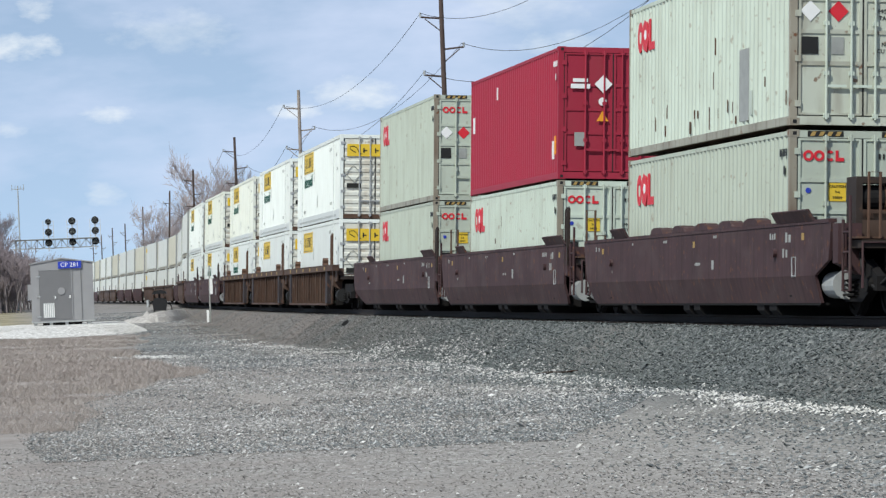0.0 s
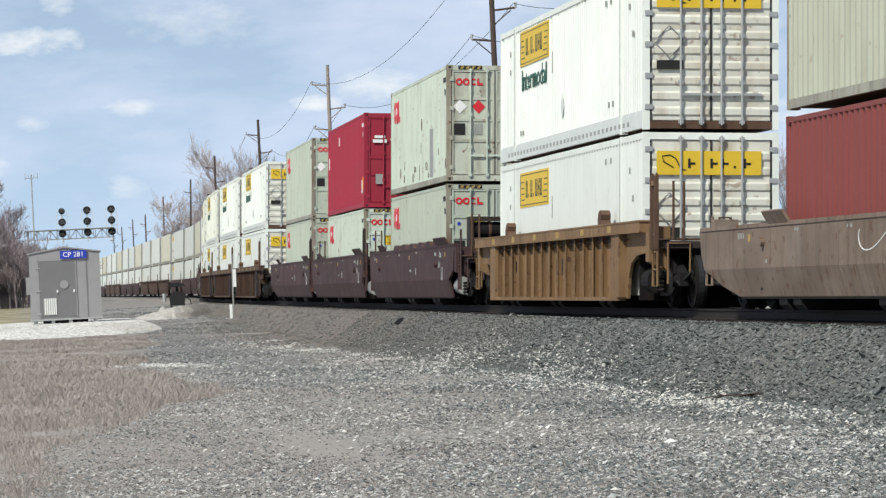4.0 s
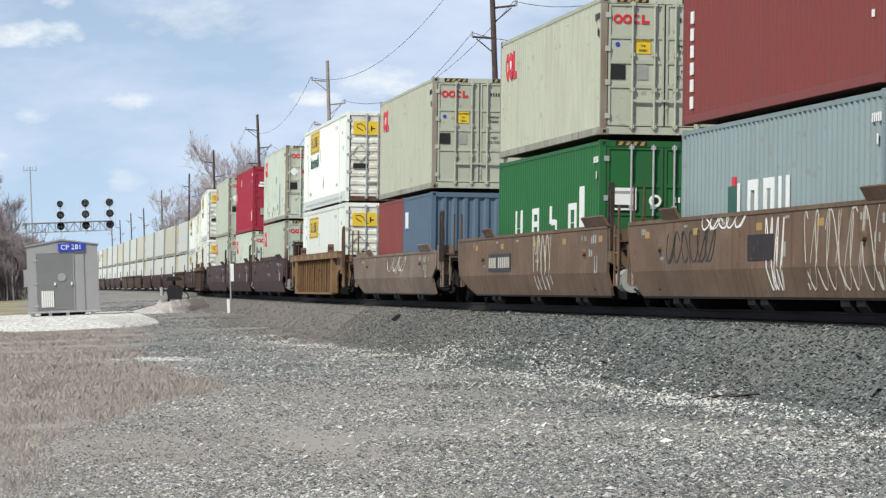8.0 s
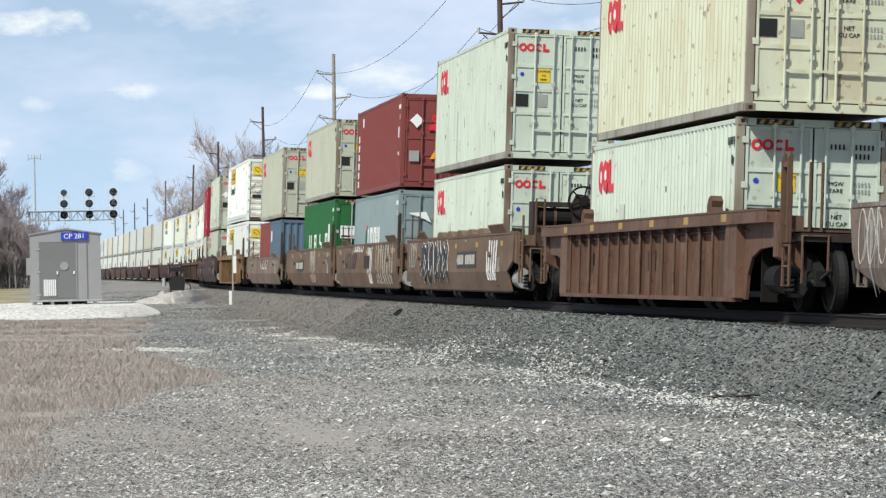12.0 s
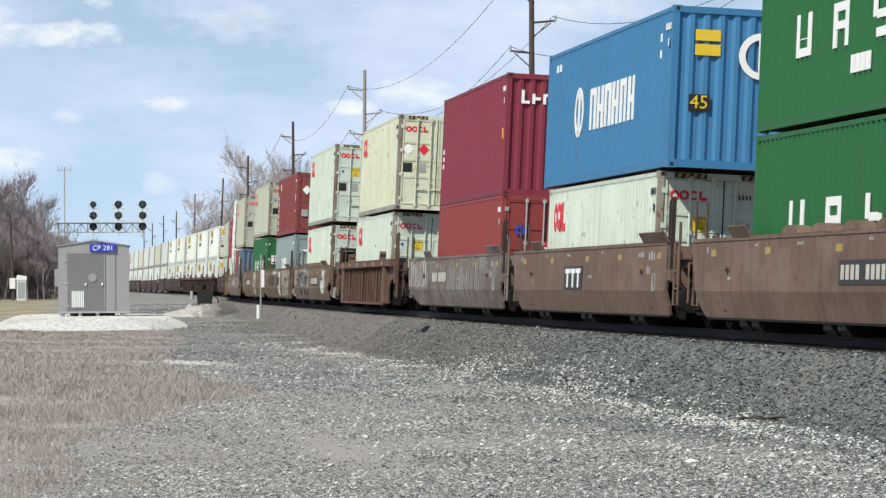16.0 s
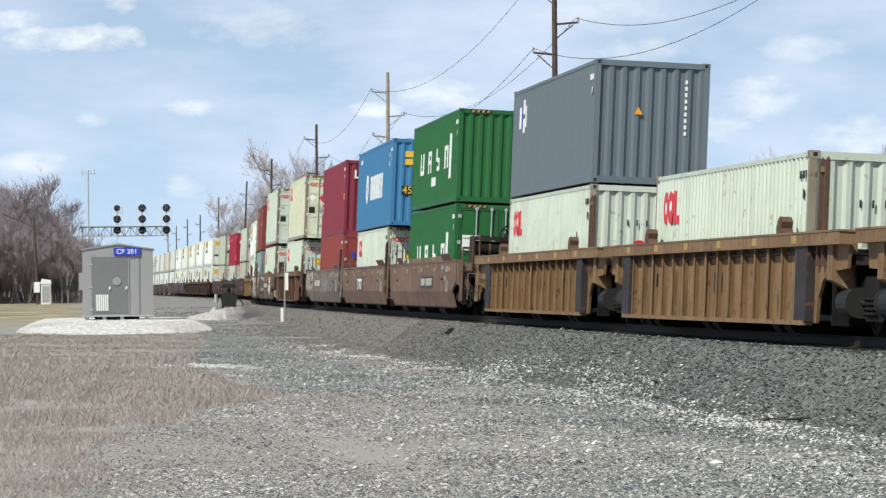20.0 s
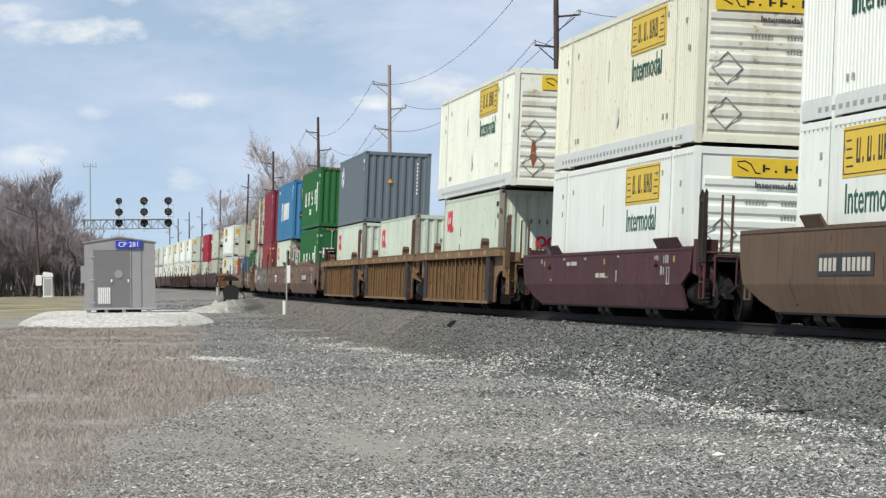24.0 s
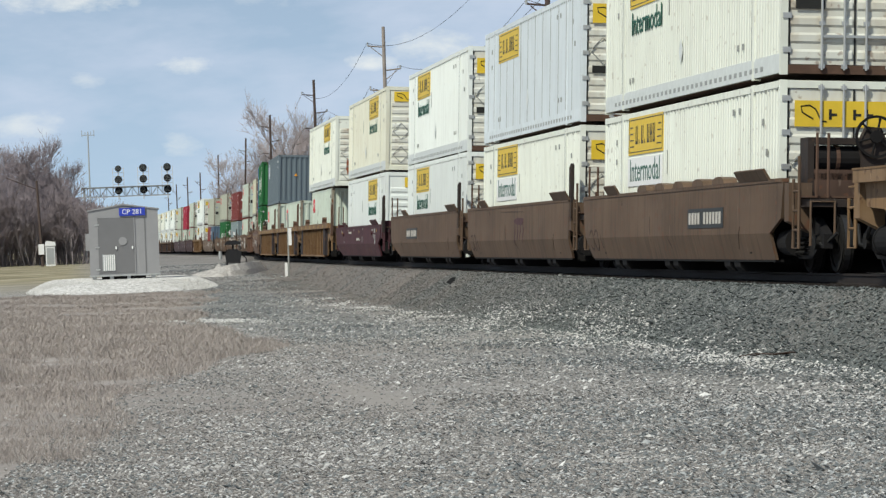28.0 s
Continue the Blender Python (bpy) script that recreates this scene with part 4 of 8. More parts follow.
def build_red():
    c = coloured_container(12.19, 2.896, "red", True, "crimson steel shipping container with hazard placards on its doors", "red")
    y = -6.095 + 0.006
    glyphs(c, [(5.45, 5.75, 1.55, 1.95)], "logo_white")
    glyphs(c, [(2.05, 2.15, 2.2, 2.5), (-5.55, -5.35, 0.45, 0.85)], "logo_white", "marking")
    part("placard", Shape().prism([(-0.22 + 0.2, 2.08), (-0.22, 2.28), (-0.42, 2.08), (-0.22, 1.88)], 1, y - 0.03, y - 0.02), MAT["logo_white"], c, "white diamond placard")
    part("logo", Shape().box(-0.95, -0.52, y - 0.03, y - 0.02, 1.98, 2.08).box(-0.90, -0.57, y - 0.03, y - 0.02, 2.12, 2.20), MAT["logo_white"], c)
    part("sticker", Shape().ring((-0.24, y - 0.025, 1.70), 1, 0.0, 0.09, 0.005, 14), MAT["logo_white"], c, "round white sticker")
    part("warning_label", Shape().prism([(-0.37, 1.27), (-0.11, 1.27), (-0.24, 1.50)], 1, y - 0.03, y - 0.02), MAT["logo_orange"], c, "orange warning triangle")
    part("vent", Shape().box(-0.86, -0.62, y - 0.03, y - 0.02, 0.72, 1.02), MAT["logo_grey"], c)
    part("sticker", side_mark(-5.75, -5.60, 0.55, 0.95), MAT["logo_orange"], c, "orange side label")
    return c


def build_oxide():
    c = coloured_container(12.19, 2.62, "brown", True, "oxide-red steel shipping container with white hazard placard", "brown")
    y = -6.095 - 0.022
    glyphs(c, [(5.35 - 0.0, 5.55, 0.25 + 0.28 * k, 0.45 + 0.28 * k) for k in range(6)], "logo_white")
    glyphs(c, [(4.1, 4.45, 2.1, 2.36), (-5.6, -5.4, 1.4, 1.7), (-5.5, -5.4, 0.9, 1.0)], "logo_white", "marking")
    part("placard", Shape().prism([(-0.58, 1.86), (-0.78, 2.06), (-0.98, 1.86), (-0.78, 1.66)], 1, y - 0.005, y + 0.005), MAT["logo_white"], c, "white diamond placard")
    part("placard", Shape().prism([(-0.05, 1.60), (-0.45, 1.60), (-0.45, 1.74), (-0.05, 1.86)], 1, y - 0.005, y + 0.005), MAT["logo_red"], c)
    part("sticker", Shape().ring((-0.25, y, 1.94), 1, 0.03, 0.12, 0.005, 14), MAT["logo_red"], c, "round red sticker")
    part("warning_label", Shape().prism([(-0.40, 0.80), (-0.10, 0.80), (-0.25, 1.05)], 1, y - 0.005, y + 0.005), MAT["logo_orange"], c, "orange warning triangle")
    part("vent", Shape().box(-0.98, -0.70, y - 0.005, y + 0.005, 0.72, 1.02), MAT["logo_grey"], c)
    return c


def green_strokes(c, z, size):
    """Four tall white emblem strokes and a slanted bar on the green side."""
    for k in range(4):
        a = 3.75 - k * 2.17
        w = 0.86
        part("logo", side_mark(a - 0.19, a, z if k != 2 else z + size * 0.45, z + size).box(-HW + 0.001, -HW + 0.02, a - w, a - w + 0.19, z, z + (size if k != 2 else size * 0.55)).box(-HW + 0.001, -HW + 0.02, a - w + 0.19, a - 0.19, z + (size - 0.13 if k in (1, 3) else 0.0), z + (size if k in (1, 3) else 0.13)).box(-HW + 0.001, -HW + 0.02, a - w + 0.19, a - 0.19, z + size * 0.40, z + size * (0.58 if k in (1, 2) else 0.42)), MAT["logo_white"], c, "white emblem letter shape")
    part("logo", side_mark(-4.45, -3.98, z - 0.32, z + size + 0.30), MAT["logo_white"], c, "white emblem bar")


def build_green(doors, height=2.591):
    c = coloured_container(12.19, height, "green", doors, "bright green steel shipping container with white emblem strokes")
    green_strokes(c, 1.02 if height < 2.8 else 1.15, 0.65)
    y = -6.095 - 0.022
    if doors:
        part("sticker", Shape().box(-1.0, -0.52, y - 0.005, y + 0.005, height * 0.55, height * 0.55 + 0.42), MAT["logo_white"], c, "white sticker with dark bands")
        part("sticker_band", Shape().box(-0.97, -0.55, y - 0.009, y - 0.004, height * 0.55 + 0.31, height * 0.55 + 0.36), MAT["logo_grey"], c)
        part("sticker_band", Shape().box(-0.97, -0.55, y - 0.009, y - 0.004, height * 0.55 + 0.04, height * 0.55 + 0.10), MAT["logo_black"], c)
        part("sticker", Shape().ring((-0.16, y, height * 0.55 + 0.18), 1, 0.07, 0.12, 0.005, 16), MAT["logo_white"], c, "round white sticker")
        tail_bars(c, 12.24, [(0.2, 0.55, height * 0.62, 0.10), (0.62, 1.0, height * 0.62, 0.10)], MAT["logo_white"])
    else:
        glyphs(c, [(0.30 - 0.27 * k, 0.52 - 0.27 * k, 0.60, 0.86) for k in range(4)], "logo_white", "marking")
        tail = Shape()
        for k in range(10):
            tail.box(0.72, 0.80, -6.10, -6.07, height - 0.45 - k * 0.145, height - 0.36 - k * 0.145)
        part("marking", tail, MAT["logo_white"], c)
    hazard_stripe(c, 12.19, height)
    return c


def build_maroon():
    c = coloured_container(12.19, 2.896, "maroon", False, "maroon steel shipping container with a white emblem on its end")
    y = -6.095 + 0.01
    for k in range(3):
        x = -0.86 + 0.26 * k
        part("logo", Shape().box(x, x + 0.07, y - 0.012, y, 2.18, 2.50 if k == 0 else 2.42).box(x + 0.07, x + 0.20, y - 0.012, y, 2.18 + 0.09 * k, 2.25 + 0.09 * k), MAT["logo_white"], c, "white emblem shape")
    part("sticker", side_mark(-5.75, -5.58, 1.35, 1.60), MAT["logo_orange"], c, "orange side label")
    glyphs(c, [(5.6, 5.8, 1.0 + 0.2 * k, 1.12 + 0.2 * k) for k in range(3)], "logo_white", "marking")
    return c


def build_brick():
    c = coloured_container(12.19, 2.7, "tal", True, "brick-red steel shipping container with galvanised door rods")
    y = -6.095 - 0.022
    part("logo", Shape().box(-0.40, 0.02, y - 0.005, y + 0.005, 1.20, 1.62), MAT["logo_red"], c, "red square emblem")
    part("logo_mark", Shape().box(-0.36, -0.02, y - 0.009, y - 0.004, 1.34, 1.48), MAT["logo_white"], c)
    part("sticker", Shape().ring((-0.75, y, 1.86), 1, 0.05, 0.13, 0.005, 16), MAT["logo_blue"], c, "round blue sticker")
    tail_bars(c, 12.24, [(0.35, 0.95, 1.9, 0.1)], MAT["logo_white"])
    return c


def build_blue():
    c = coloured_container(13.72, 2.896, "blue", False, "sky-blue extra-long steel shipping container with white emblem strokes")
    part("logo", Shape().ring((-HW + 0.006, 2.75, 1.45), 0, 0.36, 0.52, 0.005, 20), MAT["logo_white"], c, "white ring emblem")
    part("logo", side_mark(2.63, 2.85, 1.0, 1.9), MAT["logo_white"], c)
    for k, y in enumerate((1.45, 0.62, -0.21, -1.04, -1.87, -2.70)):
        part("logo", side_mark(y - 0.22, y, 1.02, 1.86).box(-HW + 0.001, -HW + 0.02, y - 0.66, y - 0.44, 1.02, 1.86).box(-HW + 0.001, -HW + 0.02, y - 0.44, y - 0.22, (1.36 if k % 2 else 1.72), (1.50 if k % 2 else 1.86)), MAT["logo_white"], c, "white emblem letter shape")
    y = -6.86 + 0.012
    part("warning_label", Shape().box(-0.88, -0.50, y - 0.012, y + 0.004, 1.02, 1.32), MAT["logo_black"], c, "black plate with yellow length number")
    part("lettering", letters("45", 0.34, MAT["logo_yellow"]), MAT["logo_yellow"], c).matrix_basis = pose(-0.69, y - 0.018, 1.17)
    for z in (2.02, 2.28):
        part("warning_label", Shape().box(-0.80, -0.34, y - 0.012, y + 0.004, z, z + 0.20), MAT["logo_yellow"], c, "yellow height label")
    part("logo", Shape().ring((0.42, y, 2.05), 1, 0.30, 0.42, 0.01, 22), MAT["logo_white"], c, "white ring emblem")
    part("logo", Shape().box(0.36, 0.46, y - 0.012, y, 1.75, 2.35).box(0.46, 0.62, y - 0.012, y, 1.98, 2.08), MAT["logo_white"], c)
    glyphs(c, [(5.6, 5.8, 2.45, 2.6), (5.2, 5.4, 2.45, 2.6), (-5.9, -5.75, 2.0, 2.15), (-5.9, -5.75, 2.3, 2.45)], "logo_white", "marking")
    return c


def build_slate():
    c = coloured_container(12.19, 2.591, "slate", False, "slate-grey steel shipping container with a blue and white emblem")
    for k, (y, z, w, h, m) in enumerate(((5.0, 1.62, 0.28, 0.52, "logo_white"), (4.62, 1.62, 0.16, 0.52, "logo_blue"), (4.40, 1.50, 0.30, 0.34, "logo_white"), (4.40, 1.95, 0.30, 0.34, "logo_white"), (4.04, 1.62, 0.14, 0.52, "logo_white"))):
        part("logo", side_mark(y - w, y, z, z + h), MAT[m], c, "white and blue emblem stroke")
    y = -6.095 + 0.01
    part("warning_label", Shape().prism([(-0.37, 1.46), (-0.19, 1.46), (-0.28, 1.62)], 1, y - 0.008, y), MAT["logo_orange"], c, "orange warning triangle")
    tail = Shape()
    for k in range(9):
        tail.box(0.70, 0.75, y - 0.006, y + 0.004, 2.14 - k * 0.135, 2.22 - k * 0.135)
    part("marking", tail, MAT["logo_white"], c)
    return c


def build_pale_blue():
    c = coloured_container(12.19, 2.75, "pale_blue", True, "pale blue-grey steel shipping container with white emblem blocks", "pale_blue")
    for y in (1.46, 0.46, -0.45):
        part("logo", side_mark(y - 0.18, y, 1.10, 1.78).box(-HW + 0.001, -HW + 0.02, y - 0.62, y - 0.44, 1.10, 1.78).box(-HW + 0.001, -HW + 0.02, y - 0.44, y - 0.18, 1.62 if y > 0 else 1.10, 1.78 if y > 0 else 1.24), MAT["logo_white"], c, "white emblem letter shape")
    part("logo", side_mark(2.15, 2.75, 1.05, 1.72), MAT["logo_green"], c, "green and red emblem figure")
    part("logo", side_mark(2.0, 2.13, 1.05, 1.75), MAT["logo_white"], c)
    part("logo", side_mark(2.25, 2.5, 1.72, 1.86), MAT["logo_red"], c)
    y = -6.095 - 0.022
    part("logo", Shape().prism([(-0.95, 2.1), (-0.45, 2.15), (-0.30, 1.85), (-0.5, 1.95)], 1, y - 0.005, y + 0.005), MAT["logo_white"], c, "white flag emblem")
    return c


def build_short(mat, label, logo):
    c = thing("shipping_container", label, "container", "containers on the train")
    iso_body(c, 6.06, 2.62, MAT[mat], False)
    if logo:
        part("logo", side_mark(1.9, 2.55, 1.75, 2.2), MAT["logo_white"], c, "white emblem block")
        part("logo_mark", side_mark(2.1, 2.35, 1.68, 1.8), MAT["logo_blue"], c)
    tail = Shape()
    for k in range(4):
        tail.box(0.74, 0.86, -3.03, -3.01, 2.05 - k * 0.16, 2.15 - k * 0.16)
    part("marking", tail, MAT["logo_white"], c)
    return c


# ---- long domestic containers ----
DW = 1.219


def yellow_panel_side(c, y, z, w=3.6, h=0.74):
    p = part("logo_panel", side_mark(y - w, y, z, z + h, 0.003), MAT["logo_yellow"], c, "yellow panel with black scroll marks")
    x = -HW - 0.006
    sh = Shape()

    def bar(y0, y1, z0, z1):
        sh.box(x, x + 0.006, min(y0, y1), max(y0, y1), z + z0, z + z1)
    bar(y - w + 0.05, y - 0.05, 0.045, 0.06)
    bar(y - w + 0.05, y - 0.05, h - 0.06, h - 0.045)
    for e in (y - 0.05, y - w + 0.08):
        bar(e - 0.03, e, 0.06, h - 0.06)
    for k in range(7):
        a = y - 0.78 - k * 0.30
        if k in (1, 3):
            bar(a - 0.10, a - 0.04, 0.20, 0.28)
            continue
        bar(a - 0.07, a, 0.20, 0.56)
        bar(a - 0.21, a - 0.16, 0.20, 0.56)
        bar(a - 0.16, a - 0.07, 0.34 if k % 2 else 0.20, 0.41 if k % 2 else 0.26)
    for k in range(4):
        bar(y - 0.60 + k * 0.04, y - 0.20, 0.15 + k * 0.125, 0.175 + k * 0.125)
        bar(y - w + 0.20, y - w + 0.62 - k * 0.04, 0.15 + k * 0.125, 0.175 + k * 0.125)
    part("logo_mark", sh, MAT["logo_black"], p)


def yellow_panel_tail(c, L, x0, x1, z, h):
    y = -L - 0.012
    p = part("logo_panel", Shape().box(x0, x1, y - 0.006, y + 0.006, z, z + h), MAT["logo_yellow"], c, "yellow panel with black scroll marks")
    curl = [(x0 + 0.30, z + h * 0.30), (x0 + 0.12, z + h * 0.55), (x0 + 0.10, z + h * 0.78), (x0 + 0.24, z + h * 0.82), (x0 + 0.34, z + h * 0.68), (x0 + 0.44, z + h * 0.22), (x0 + 0.52, z + h * 0.2)]
    part("logo_mark", Shape().path([(a, y - 0.008, b) for a, b in curl], 0.013, 4), MAT["logo_black"], p)
    sh = Shape()
    n = max(2, int((x1 - x0 - 0.62) / 0.20))
    for k in range(n):
        a = x0 + 0.56 + k * 0.20
        if k % 3 == 1:
            sh.box(a + 0.02, a + 0.06, y - 0.011, y - 0.007, z + h * 0.28, z + h * 0.38)
        else:
            sh.box(a, a + 0.045, y - 0.011, y - 0.007, z + h * 0.28, z + h * 0.68).box(a + 0.045, a + 0.13, y - 0.011, y - 0.007, z + h * 0.42, z + h * 0.52)
    part("logo_word", sh, MAT["logo_black"], p)


def build_long(mat="white", tail="rods", upper=True, logo_y=5.35, word=True, panel_z=None, label="white long domestic container with yellow scroll panel", sides="fine"):
    """A 16 m domestic container: thin-ribbed sides, stacking posts 12 m apart, rods or ribs on its tail."""
    c = thing("domestic_container", label, "container", "containers on the train")
    L, H, m = 8.07, 2.896, MAT[mat]
    posts = (-6.02, 6.02)
    spans = [(-L + 0.10, posts[0] - 0.09), (posts[0] + 0.09, posts[1] - 0.09), (posts[1] + 0.09, L - 0.10)]
    for a, b in spans:
        if sides == "fine":
            part("side_wall", corrugated(a, b, 0.34, H - 0.12, -DW + 0.012, 0.014, 0.20, 0.40), m, c)
        else:
            part("side_wall", Shape().box(-DW + 0.007, -DW + 0.03, a, b, 0.30, H - 0.11), m, c)
        part("side_wall", Shape().box(DW - 0.03, DW - 0.007, a, b, 0.30, H - 0.11), m, c)
        for k in range(int((b - a) / 1.22) + 1 if sides == "posts" else 0):
            part("side_post", Shape().box(-DW + 0.001, -DW + 0.02, a + k * 1.22 - 0.02, a + k * 1.22 + 0.02, 0.30, H - 0.11), MAT["logo_grey"], c)
    for sx in (-1, 1):
        for y in posts:
            a, b = sorted((sx * (DW + 0.003), sx * (DW - 0.12)))
            part("stacking_post", Shape().box(a, b, y - 0.085, y + 0.085, 0.0, H), m, c)
            part("post_seam", Shape().box(min(sx * (DW + 0.006), sx * DW), max(sx * (DW + 0.006), sx * DW), y + 0.095, y + 0.125, 0.34, H - 0.05), MAT["logo_grey"], c)
        a, b = sorted((sx * DW, sx * (DW - 0.08)))
        part("top_rail", Shape().box(a, b, -L + 0.10, L - 0.10, H - 0.12, H - 0.01), m, c)
        rail = Shape().box(a, b, -L + 0.10, L - 0.10, 0.03, 0.30).box(a + 0.01, b - 0.01, -L + 0.10, L - 0.10, 0.30, 0.345)
        part("bottom_rail", rail, m if sides == "posts" else MAT["rail_grey"] if upper else m, c, "grey pressed bottom rail" if upper else "")
        if sx < 0:
            slots = Shape()
            for k in range(34):
                y = -6.8 + k * 0.41
                slots.box(-DW - 0.004, -DW + 0.002, y, y + 0.20, 0.11, 0.19)
            part("slotted_rail", slots, MAT["logo_grey"], c)
            rivets = Shape()
            for k in range(58):
                y = -7.8 + k * 0.272
                rivets.box(-DW - 0.004, -DW + 0.002, y, y + 0.05, H - 0.16, H - 0.125)
            part("riveted_seam", rivets, MAT["logo_grey"], c)
            marks = Shape()
            for y, z in ((6.6, 2.3), (6.6, 1.9), (5.2, 2.35), (-4.6, 2.45), (-5.1, 2.45), (-6.9, 2.2), (-7.2, 1.7), (-4.9, 0.55), (-5.3, 0.55), (4.9, 0.5), (5.2, 0.5)):
                marks.box(-DW - 0.004, -DW + 0.004, y, y + 0.05, z, z + 0.11).box(-DW - 0.004, -DW + 0.004, y + 0.09, y + 0.13, z, z + 0.11)
            marks.box(-DW - 0.004, -DW + 0.004, 1.3, 1.34, 1.6, 2.05)
            part("marking", marks, MAT["logo_grey"], c)
            part("placard_holder", Shape().prism([(0.3, 0.85), (0.12, 1.1), (-0.06, 0.85), (0.12, 0.60)], 0, -DW - 0.005, -DW + 0.002), MAT["rail_grey"], c)
        for sy in (-1, 1):
            p0, p1 = sorted((sx * DW, sx * (DW - 0.12)))
            q0, q1 = sorted((sy * L, sy * (L - 0.10)))
            part("corner_post", Shape().box(p0, p1, q0, q1, 0.0, H), m, c)
    part("roof", Shape().box(-DW + 0.02, DW - 0.02, -L + 0.03, L - 0.03, H - 0.05, H - 0.005), m, c)
    part("floor", Shape().box(-DW + 0.03, DW - 0.03, -L + 0.05, L - 0.05, 0.03, 0.14), MAT["rusty"], c)
    part("front_wall", turned(corrugated(-DW + 0.12, DW - 0.12, 0.1, H - 0.06, -L + 0.02, 0.03, 0.3), 270), m, c)
    part("end_sill", Shape().box(-DW + 0.12, DW - 0.12, -L + 0.005, -L + 0.10, 0.02, 0.16), MAT["rusty"] if tail == "rods" else m, c)
    part("end_header", Shape().box(-DW + 0.12, DW - 0.12, -L + 0.005, -L + 0.10, H - 0.13, H - 0.01), m, c)
    if word:
        pz = 1.98 if panel_z is None else panel_z
        yellow_panel_side(c, logo_y, pz)
        if word != "panel":
            if not upper and sides == "fine":
                part("word_patch", side_mark(logo_y - 3.5, logo_y + 0.05, pz - 0.62, pz - 0.06, 0.0), MAT["logo_white"], c, "white patch behind the lettering")
            side_word(c, "Intermodal", 0.64, logo_y - 1.75, pz - 0.33, MAT["logo_green"], 1.12)
    if tail == "rods":
        for x in (-DW + 0.135, DW - 0.135):
            part("door_seal", Shape().box(x - 0.018, x + 0.018, -L + 0.008, -L + 0.05, 0.10, H - 0.10), MAT["rubber"], c)
        for sx in (-1, 1):
            x0, x1 = sorted((sx * 0.012, sx * (DW - 0.13)))
            # door ends: stained, and darker than the sides as painted shade
            door = part("door", Shape().box(x0, x1, -L + 0.03, -L + 0.07, 0.17, H - 0.14), MAT["white_stained_shaded"], c)
            ribs = Shape()
            for z in np.linspace(0.32, H - 0.42, 9):
                ribs.prism([(-L + 0.03, z - 0.09), (-L + 0.006, z - 0.05), (-L + 0.006, z + 0.05), (-L + 0.03, z + 0.09)], 0, x0 + 0.03, x1 - 0.03)
            part("door_ribs", ribs, MAT["white_stained_shaded"], door)
            for z in (0.4, 0.95, 1.5, 2.05, 2.6):
                hx = sx * (DW - 0.10)
                part("hinge", Shape().box(hx - 0.07, hx + 0.07, -L - 0.02, -L + 0.03, z - 0.045, z + 0.045), MAT["galv"], door)
        part("door_seal", Shape().box(-0.014, 0.014, -L + 0.01, -L + 0.06, 0.17, H - 0.14), MAT["rubber"], c)
        locking_rods(c, (-0.55, -0.18, 0.18, 0.55), -L + 0.002, 0.08, H - 0.06, MAT["galv"])
        yellow_panel_tail(c, L, -0.98, 0.90, H - 0.75, 0.42)
        part("placard_holder", Shape().path([(-0.47, -L - 0.006, 1.55), (-0.75, -L - 0.006, 1.83), (-1.03, -L - 0.006, 1.55), (-0.75, -L - 0.006, 1.27), (-0.47, -L - 0.006, 1.55)], 0.016, 4), MAT["logo_grey"], c)
        part("tail_notice", Shape().box(-0.98, -0.50, -L - 0.014, -L - 0.004, 1.06, 1.22), MAT["logo_black"], c, "black notice plate")
    else:
        part("rear_wall", Shape().box(-DW + 0.12, DW - 0.12, -L + 0.03, -L + 0.07, 0.16, H - 0.13), m, c)
        ribs = Shape()
        for z in np.linspace(0.30, H - 0.62, 9):
            ribs.prism([(-L + 0.03, z - 0.10), (-L + 0.004, z - 0.05), (-L + 0.004, z + 0.05), (-L + 0.03, z + 0.10)], 0, -DW + 0.2, DW - 0.2)
        part("wall_ribs", ribs, MAT["white_stained_shaded"] if upper else m, c)
        yellow_panel_tail(c, L, -0.55 if tail == "ribs" else -0.95, 0.95, H - 0.52, 0.34)
        part("placard_holder", Shape().path([(-0.42, -L - 0.006, 1.35), (-0.70, -L - 0.006, 1.63), (-0.98, -L - 0.006, 1.35), (-0.70, -L - 0.006, 1.07), (-0.42, -L - 0.006, 1.35)], 0.016, 4), MAT["logo_grey"], c)
        part("placard_holder", Shape().path([(-0.42, -L - 0.006, 0.55), (-0.70, -L - 0.006, 0.83), (-0.98, -L - 0.006, 0.55), (-0.70, -L - 0.006, 0.27), (-0.42, -L - 0.006, 0.55)], 0.016, 4), MAT["logo_grey"], c)
        tail_bars(c, 2 * L + 0.02, [(-0.30, 0.1, 1.95, 0.075), (0.35, 0.8, 1.95, 0.075), (0.35, 0.7, 1.7, 0.075)], MAT["logo_grey"])
        tail_word(c, 2 * L + 0.02, "Intermodal", 0.17, 0.25, H - 0.66, MAT["logo_black"])
        if tail == "ribs" and upper:
            part("rust_streak", Shape().prism([(-0.74, 1.15), (-0.66, 1.12), (-0.63, 0.62), (-0.70, 0.45), (-0.77, 0.70)], 1, -L - 0.004, -L + 0.002), MAT["rust_run"], c, "red rust run below the placard holder")
    return c


